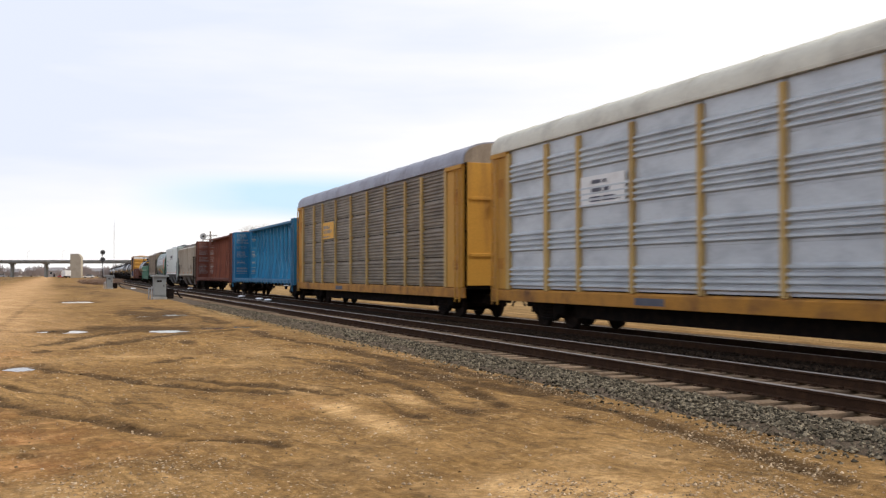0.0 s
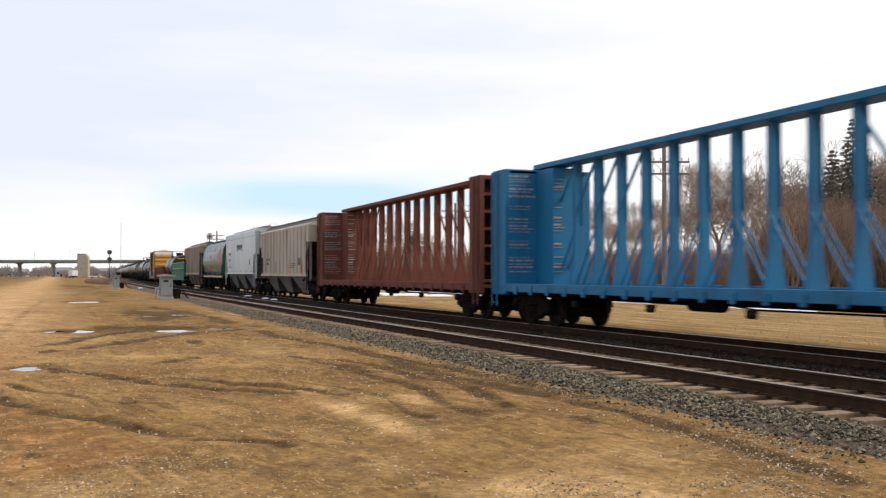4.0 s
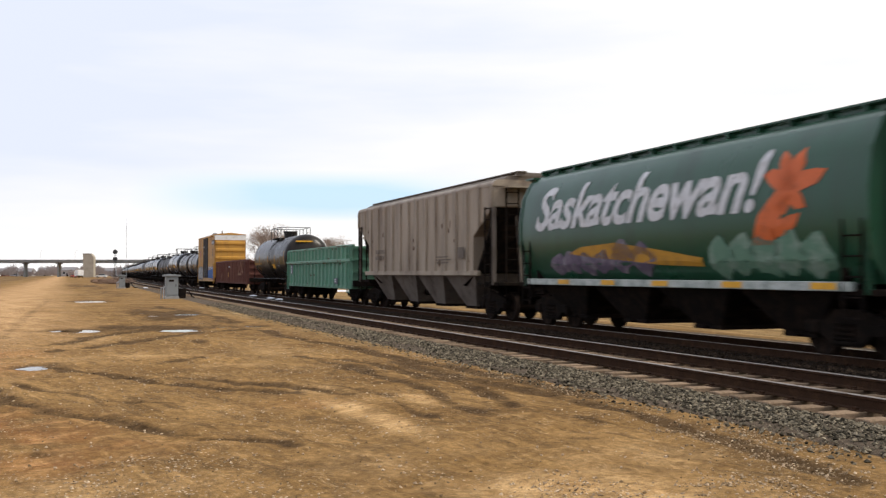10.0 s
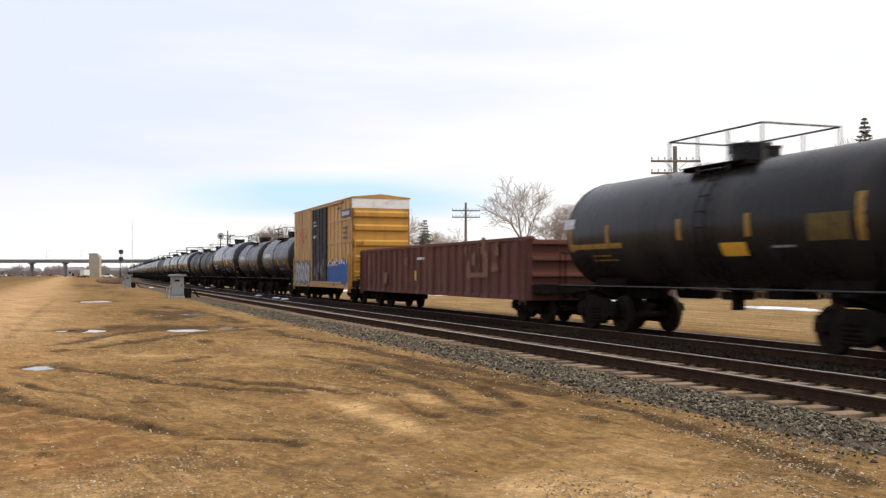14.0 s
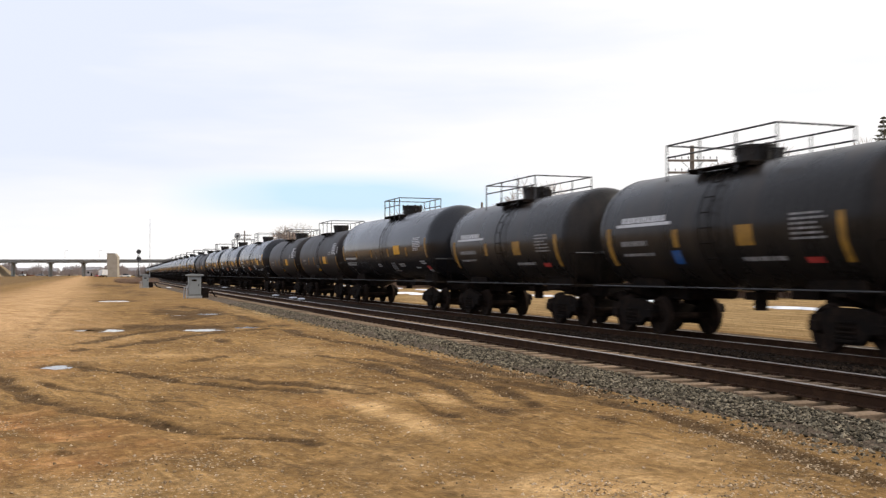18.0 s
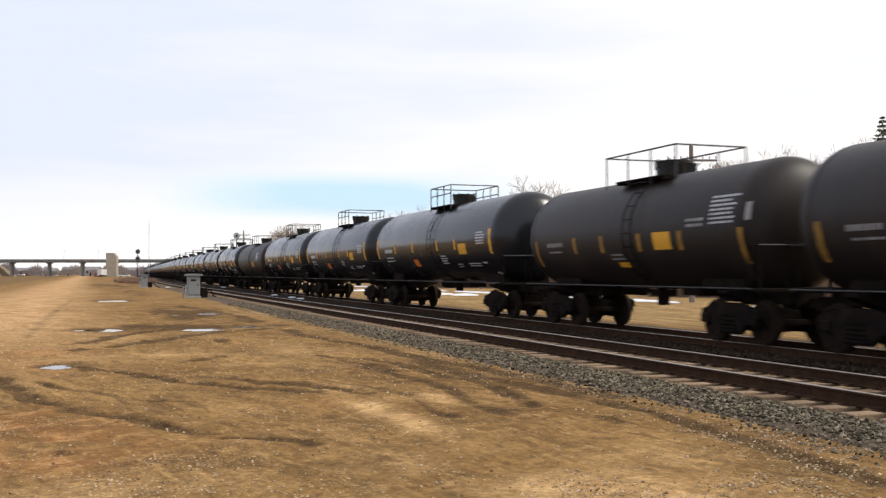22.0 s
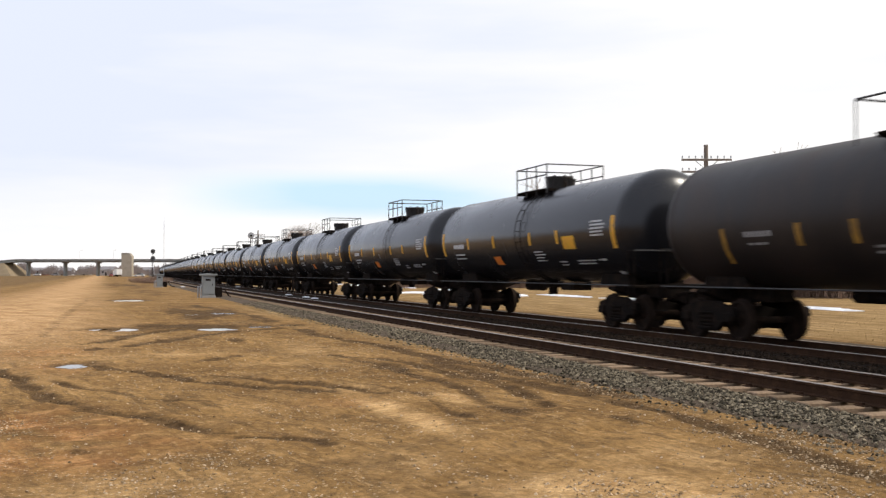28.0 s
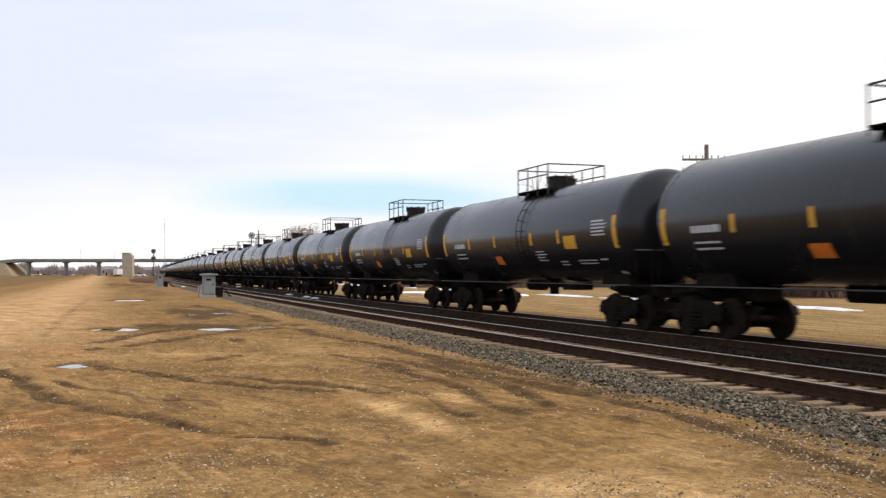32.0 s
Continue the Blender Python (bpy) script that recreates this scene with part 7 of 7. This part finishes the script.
def spruce(u, depth, above, seed):
    rng = random.Random(seed)
    x, y, _ = at_view(u, depth)
    h = above * depth + EYE[2]
    ob = thing("spruce_tree", "dark green spruce tree with drooping layered branches", "tree", "spruces behind the line", (x, y, 0))
    part("trunk", Geo().cyl((0, 0, -0.2), (0, 0, h * 0.98), 0.24, 0.02, 8), "bark", ob)
    g = Geo()
    z = 0.6
    while z < h - 0.1:
        f = 1 - z / h
        R = min(3.6, 0.10 + 0.36 * (h - z))
        n = max(5, int(6 + 9 * f))
        a0 = rng.uniform(0, 6.28)
        for k in range(n):
            a = a0 + 6.283 * (k + rng.uniform(-0.35, 0.35)) / n
            r = R * rng.uniform(0.45, 1.25)
            dx, dy = math.cos(a), math.sin(a)
            steps = max(2, int(r / 0.24))
            for j in range(steps):
                t = (j + 1) / steps
                c = Vector((dx * r * t, dy * r * t, z - 0.42 * r * t + 0.16 * r * t * t + rng.uniform(-0.06, 0.06)))
                for b in range(5):
                    e = Vector((dx * rng.uniform(-0.1, 0.7) - dy * rng.uniform(-1, 1), dy * rng.uniform(-0.1, 0.7) + dx * rng.uniform(-1, 1), rng.uniform(-0.7, 0.15))).normalized() * rng.uniform(0.25, 0.5) * min(1.0, 0.25 + 0.8 * R)
                    w = Vector((-e.y, e.x, rng.uniform(-0.5, 0.5))).normalized() * 0.10
                    g.add([c - w, c + w, c + e], [(0, 1, 2)])
        z += 0.30 + 0.26 * f
    me = bpy.data.meshes.new("crown")
    me.from_pydata(g.v, [], g.f)
    me.materials.append(M["spruce"])
    part("crown", me, "spruce", ob)


spruce(1499, 80, 276 / 1784, 1)
spruce(1462, 84, 222 / 1784, 2)
spruce(1540, 92, 190 / 1784, 3)
spruce(722, 140, 98 / 1784, 4)


# ---------------------------------------------------------------- field behind the line
def blades():
    rng = np.random.RandomState(5)
    n = 14000
    y = 8 + 75 * rng.rand(n) ** 1.3
    x = 17.9 + K * y * y + 17 * rng.rand(n)
    m = 1200
    y2 = 20 + 40 * rng.rand(m)
    x2 = 6.2 + K * y2 * y2 + 0.55 * rng.randn(m)
    x, y = np.concatenate([x, x2]), np.concatenate([y, y2])
    keep = ~((x > 6.9 + K * y * y) & (x < 17.8 + K * y * y))
    x, y = x[keep], y[keep]
    n = len(x)
    h = (0.02 + 0.05 * rng.rand(n) ** 2) * np.where(x < 10, 0.6, 1.0)
    a = rng.rand(n) * 6.283
    lean = rng.uniform(-1.6, 1.6, (n, 2)) * h[:, None]
    z0 = ground_layers(x, y)[0] - 0.01
    w = 0.012
    V = np.stack([np.stack([x - w * np.cos(a), y - w * np.sin(a), z0], 1), np.stack([x + w * np.cos(a), y + w * np.sin(a), z0], 1),
                  np.stack([x + lean[:, 0], y + lean[:, 1], z0 + h], 1)], 1).reshape(-1, 3)
    me = bpy.data.meshes.new("dry_grass")
    me.from_pydata(V.tolist(), [], np.arange(3 * n).reshape(-1, 3).tolist())
    me.materials.append(M["straw"])
    tagged(new("dry_grass", me), "short straw-coloured dry grass", "grass", kind="stuff")


blades()


def snow_bank():
    rng = random.Random(3)
    y = 12.0
    while y < 210:
        ln = rng.uniform(4, 12)
        g = Geo()
        n = 14
        for i in range(n + 1):
            t = i / n
            w = (0.12 + 0.36 * math.sin(math.pi * t) ** 0.6) * rng.uniform(0.6, 1.3)
            c = 31.4 + K * (y + ln * t) ** 2 + rng.uniform(-0.3, 0.3)
            hgt = 0.04 + 0.08 * math.sin(math.pi * t) ** 0.5
            g.v += [(c - w, y + ln * t, -0.02), (c - 0.4 * w, y + ln * t, hgt), (c + 0.5 * w, y + ln * t, hgt * 0.9), (c + w, y + ln * t, -0.02)]
        g.f = [(4 * i + j, 4 * i + j + 1, 4 * i + j + 5, 4 * i + j + 4) for i in range(n) for j in range(3)]
        tagged(part("snow_bank", g, "snow", smooth=True), "long low bank of old snow across the dry grass", "snow", "snow banks behind the line")
        y += ln + rng.uniform(1, 7)

    for u, depth, half in ((650, 84, 1.5), (706, 80, 1.7), (765, 77, 1.2), (830, 74, 1.0), (590, 96, 1.4)):
        x0, y0, _ = at_view(u, depth)
        g = Geo()
        g.lathe([(0.14, 0.02), (0.13, 0.5), (0.08, 0.85), (-0.03, 1.0)], 16, "z", (0, 0, 0))
        g.v = [(a * half * (1 + 0.25 * math.sin(3 * b_ + u)), b_ * 1.1 * (1 + 0.3 * math.sin(4 * a)), c) for a, b_, c in g.v]
        ob = part("snow_bank", g, "snow", smooth=True, at=(x0, y0, 0))
        tagged(ob, "long low bank of old snow across the dry grass", "snow", "snow banks behind the line")


snow_bank()


# ---------------------------------------------------------------- far end of the yard
def overpass():
    ob = thing("road_overpass", "long concrete road overpass on piers across the tracks", "bridge", at=(0, 0, 0))
    a, b = Vector(at_view(-62, 540)), Vector(at_view(330, 540))
    d = (b - a).normalized()
    nrm = Vector((-d.y, d.x, 0))
    ln = (b - a).length

    def along(name, s0, s1, n0, n1, z0, z1, mat, drop=0.0, parent=ob):
        g = Geo()
        vs = []
        for s, dz in ((s0, 0), (s1, drop)):
            for n_ in (n0, n1):
                for z in (z0, z1):
                    vs.append(a + d * s + nrm * n_ + Vector((0, 0, z + dz)))
        g.add(vs, [(0, 1, 3, 2), (4, 6, 7, 5), (0, 4, 5, 1), (2, 3, 7, 6), (1, 5, 7, 3), (0, 2, 6, 4)])
        return part(name, g, mat, parent)
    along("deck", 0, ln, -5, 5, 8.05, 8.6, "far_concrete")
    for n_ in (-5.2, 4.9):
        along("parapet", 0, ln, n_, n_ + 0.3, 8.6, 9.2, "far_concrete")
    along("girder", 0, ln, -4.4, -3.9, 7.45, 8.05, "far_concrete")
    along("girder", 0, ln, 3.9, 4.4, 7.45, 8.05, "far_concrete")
    along("ramp", 0, -70, -5, 5, 7.6, 8.6, "far_concrete", -6.0)
    along("ramp_parapet", 0, -70, -5.2, -4.9, 8.6, 9.2, "far_concrete", -6.0)
    for u in (-46, 22, 82, 142, 262):
        p = Vector(at_view(u, 540))
        s = (p - a).dot(d)
        pier = along("pier", s - 0.5, s + 0.5, -1.5, 1.5, -0.2, 6.9, "far_concrete")
        along("pier_cap", s - 0.7, s + 0.7, -3.2, 3.2, 6.9, 7.45, "far_concrete", parent=pier)
    g = Geo()
    for s0, s1, z1 in ((0, -120, 7.0),):
        base = [a + d * 2 + nrm * -14, a + d * 2 + nrm * 14, a - d * 130 + nrm * 10, a - d * 130 + nrm * -10]
        top = [a + d * -6 + nrm * -6, a + d * -6 + nrm * 6, a - d * 100 + nrm * 6, a - d * 100 + nrm * -6]
        g.add([v + Vector((0, 0, -0.3)) for v in base] + [v + Vector((0, 0, 7.0 if i < 2 else 1.8)) for i, v in enumerate(top)],
              [(0, 1, 2, 3), (7, 6, 5, 4), (0, 4, 5, 1), (1, 5, 6, 2), (2, 6, 7, 3), (3, 7, 4, 0)])
    part("embankment", g, "dry_bank", ob, "grassy earth embankment")
    for u in (48, 110):
        p = Vector(at_view(u, 540))
        part("lamp_post", Geo().cyl(p + Vector((0, 0, 9.0)), p + Vector((0, 0, 14.0)), 0.06, n=6).cyl(p + Vector((0, 0, 14.0)), p + Vector((1.6, 0, 14.2)), 0.06, n=5), "galv", ob)


overpass()


def silo():
    x, y, _ = at_view(135.5, 470)
    ob = thing("concrete_tower", "plain tan concrete silo tower with a slanted top", "silo", at=(x, y, 0))
    ob.rotation_euler = (0, 0, radians(-12))
    part("shaft", Geo().prism([(-2.4, 0), (2.4, 0), (2.4, 9.6), (1.3, 10.9), (-2.4, 10.9)], -2.4, 2.4), "tan_concrete", ob, bevel=0.08)
    part("roof", Geo().prism([(-2.5, 10.9), (1.35, 10.9), (1.2, 11.15), (-2.5, 11.15)], -2.5, 2.5), "siding", ob)
    for z in (3.2, 6.4):
        part("band", Geo().box(-2.44, 2.44, -2.44, 2.44, z, z + 0.12), "tan_concrete", ob)


silo()


def shed(u, depth, wide, tall, roof, wall, label, turn=0):
    x, y, _ = at_view(u, depth)
    ob = thing("building", label, "building", "low buildings beyond the overpass", (x, y, 0))
    ob.rotation_euler = (0, 0, radians(-21 + turn))
    w = wide / 2
    part("wall", Geo().box(-w, w, -4, 4, -0.2, tall), wall, ob)
    part("roof", Geo().prism([(-4.5, tall), (4.5, tall), (0, tall + 2.2)], -w - 0.4, w + 0.4, "x"), roof, ob)
    n = max(2, int(wide / 4))
    for i in range(n):
        xx = -w + wide * (i + 0.5) / n
        win = part("window", Geo().box(xx - 0.6, xx + 0.6, -4.08, -4.0, tall * 0.4, tall * 0.8), "glass", ob)
        part("frame", Geo().box(xx - 0.7, xx + 0.7, -4.06, -4.0, tall * 0.8, tall * 0.8 + 0.1).box(xx - 0.7, xx + 0.7, -4.10, -4.0, tall * 0.4 - 0.1, tall * 0.4), "white", win)
    part("door", Geo().box(-0.6, 0.5, -4.07, -4.0, 0, min(2.1, tall - 0.3)), "grime", ob)


shed(20, 690, 12, 3.2, "roofing", "siding", "long low pale shed beyond the overpass")
shed(58, 720, 9, 4.0, "roofing", "tan_concrete", "low tan building beyond the overpass", 10)
shed(102, 650, 9, 3.8, "roofing", "siding", "small pale house beyond the overpass", -8)
shed(-25, 680, 10, 3.2, "roofing", "oxide_faded", "low brown shed beyond the overpass", 5)
shed(176, 700, 9, 3.6, "roofing", "siding", "low pale building beyond the overpass", 3)


def vehicle(u, depth, ln, paint, tall, label, name, turn):
    x, y, _ = at_view(u, depth)
    ob = thing(name, label, "vehicle", "vehicles parked by the road", (x, y, 0.0))
    ob.rotation_euler = (0, 0, radians(turn))
    h = ln / 2
    if tall > 2:
        part("cargo_box", Geo().box(-1.15, 1.15, -h, h - 2.1, 0.9, tall), paint, ob, bevel=0.05)
        part("cab", Geo().prism([(h - 2.0, 0.6), (h, 0.6), (h, 1.5), (h - 0.5, 2.4), (h - 2.0, 2.4)], -1.05, 1.05, "x"), paint, ob, bevel=0.05)
        part("windscreen", Geo().prism([(h - 0.02, 1.52), (h - 0.47, 2.3), (h - 0.42, 2.3), (h + 0.03, 1.52)], -0.9, 0.9, "x"), "glass", ob)
        part("chassis", Geo().box(-0.5, 0.5, -h, h - 0.3, 0.5, 0.9), "grime", ob)
    else:
        part("body", Geo().prism([(-h, 0.35), (h, 0.35), (h, 0.75), (h - 0.9, 0.95), (-h + 0.2, 0.98), (-h, 0.8)], -0.88, 0.88, "x"), paint, ob, bevel=0.06)
        part("cabin", Geo().prism([(-h + 0.5, 0.96), (h - 1.1, 0.94), (h - 1.9, tall), (-h + 1.1, tall)], -0.78, 0.78, "x"), "glass", ob, bevel=0.05)
        part("roof", Geo().box(-0.72, 0.72, -h + 1.15, h - 1.95, tall - 0.01, tall + 0.04), paint, ob, bevel=0.01)
    for yy in (-h + 0.9, h - 0.95):
        for sx in (-1, 1):
            wh = part("wheel", Geo().cyl((sx * 0.72, yy, 0.36), (sx * 0.95, yy, 0.36), 0.36, n=16), "grime", ob)
            part("rim", Geo().cyl((sx * 0.95, yy, 0.36), (sx * 0.965, yy, 0.36), 0.2, n=10), "galv", wh)


vehicle(117, 430, 7.5, "white", 3.3, "white box truck on the dirt road", "box_truck", 12)
vehicle(108, 440, 4.5, "red_truck", 1.5, "dark red car on the dirt road", "car", 15)
vehicle(157, 420, 4.6, "white", 1.55, "white car parked by the track", "car", 80)
vehicle(-30, 600, 4.6, "white", 1.55, "white car parked beyond the overpass", "car", 60)
vehicle(2, 610, 4.6, "roof_grey", 1.5, "grey car parked beyond the overpass", "car", 95)


def far_woods():
    rng = random.Random(77)
    g = Geo()
    for k in range(1150):
        u, depth = rng.uniform(-170, 330), rng.uniform(600, 980)
        x, y, _ = at_view(u, depth)
        h = rng.uniform(2.5, 6.5) * (1.25 if u < -40 else 1.0) * (0.65 + 0.7 * abs(math.sin(0.047 * u + 1.3)))
        for j in range(14):
            a, e = rng.uniform(0, 6.283), rng.uniform(0.1, 0.9)
            r = h * 0.42
            tip = Vector((x + math.cos(a) * r * e, y + math.sin(a) * r * e, h * (1 - 0.45 * e * e) * rng.uniform(0.8, 1.05)))
            foot = Vector((x + math.cos(a) * r * 0.25, y + math.sin(a) * r * 0.25, h * 0.15))
            w = Vector((0.28, -0.1, 0))
            g.add([foot - w, foot + w, tip + w * 0.3, tip - w * 0.3], [(0, 1, 2, 3)])
    me = bpy.data.meshes.new("far_woods")
    me.from_pydata(g.v, [], g.f)
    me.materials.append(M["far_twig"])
    tagged(new("far_woods", me), "line of bare woods on the horizon, with haze in its colour", "woods", kind="stuff")


far_woods()


# ---------------------------------------------------------------- what moves
SPEED = 13.1                     # metres a second


def motions():
    for car, s0 in TRAIN:
        walk(car, [(t, track_pose(s0 - SPEED * t)) for t in range(33)])
        t0, t1 = max(0.0, (s0 - 130) / SPEED), min(32.0, (s0 + 12) / SPEED)
        if t0 >= 31.0:
            continue
        for wheel in [o for o in car.children_recursive if o.name.startswith("wheelset")]:
            y = wheel.location.y
            n = int((t1 - t0) * FPS)
            turn = math.degrees(SPEED / 0.49) / FPS
            rows = [(t0 + k / FPS, pose(0, y, 0.49, turn * k, 0, 0)) for k in range(n + 1)]
            if t0 > 0:
                rows.insert(0, (0.0, rows[0][1]))
            if t1 < 32:
                rows.append((32.0, rows[-1][1]))
            walk(wheel, rows)


motions()
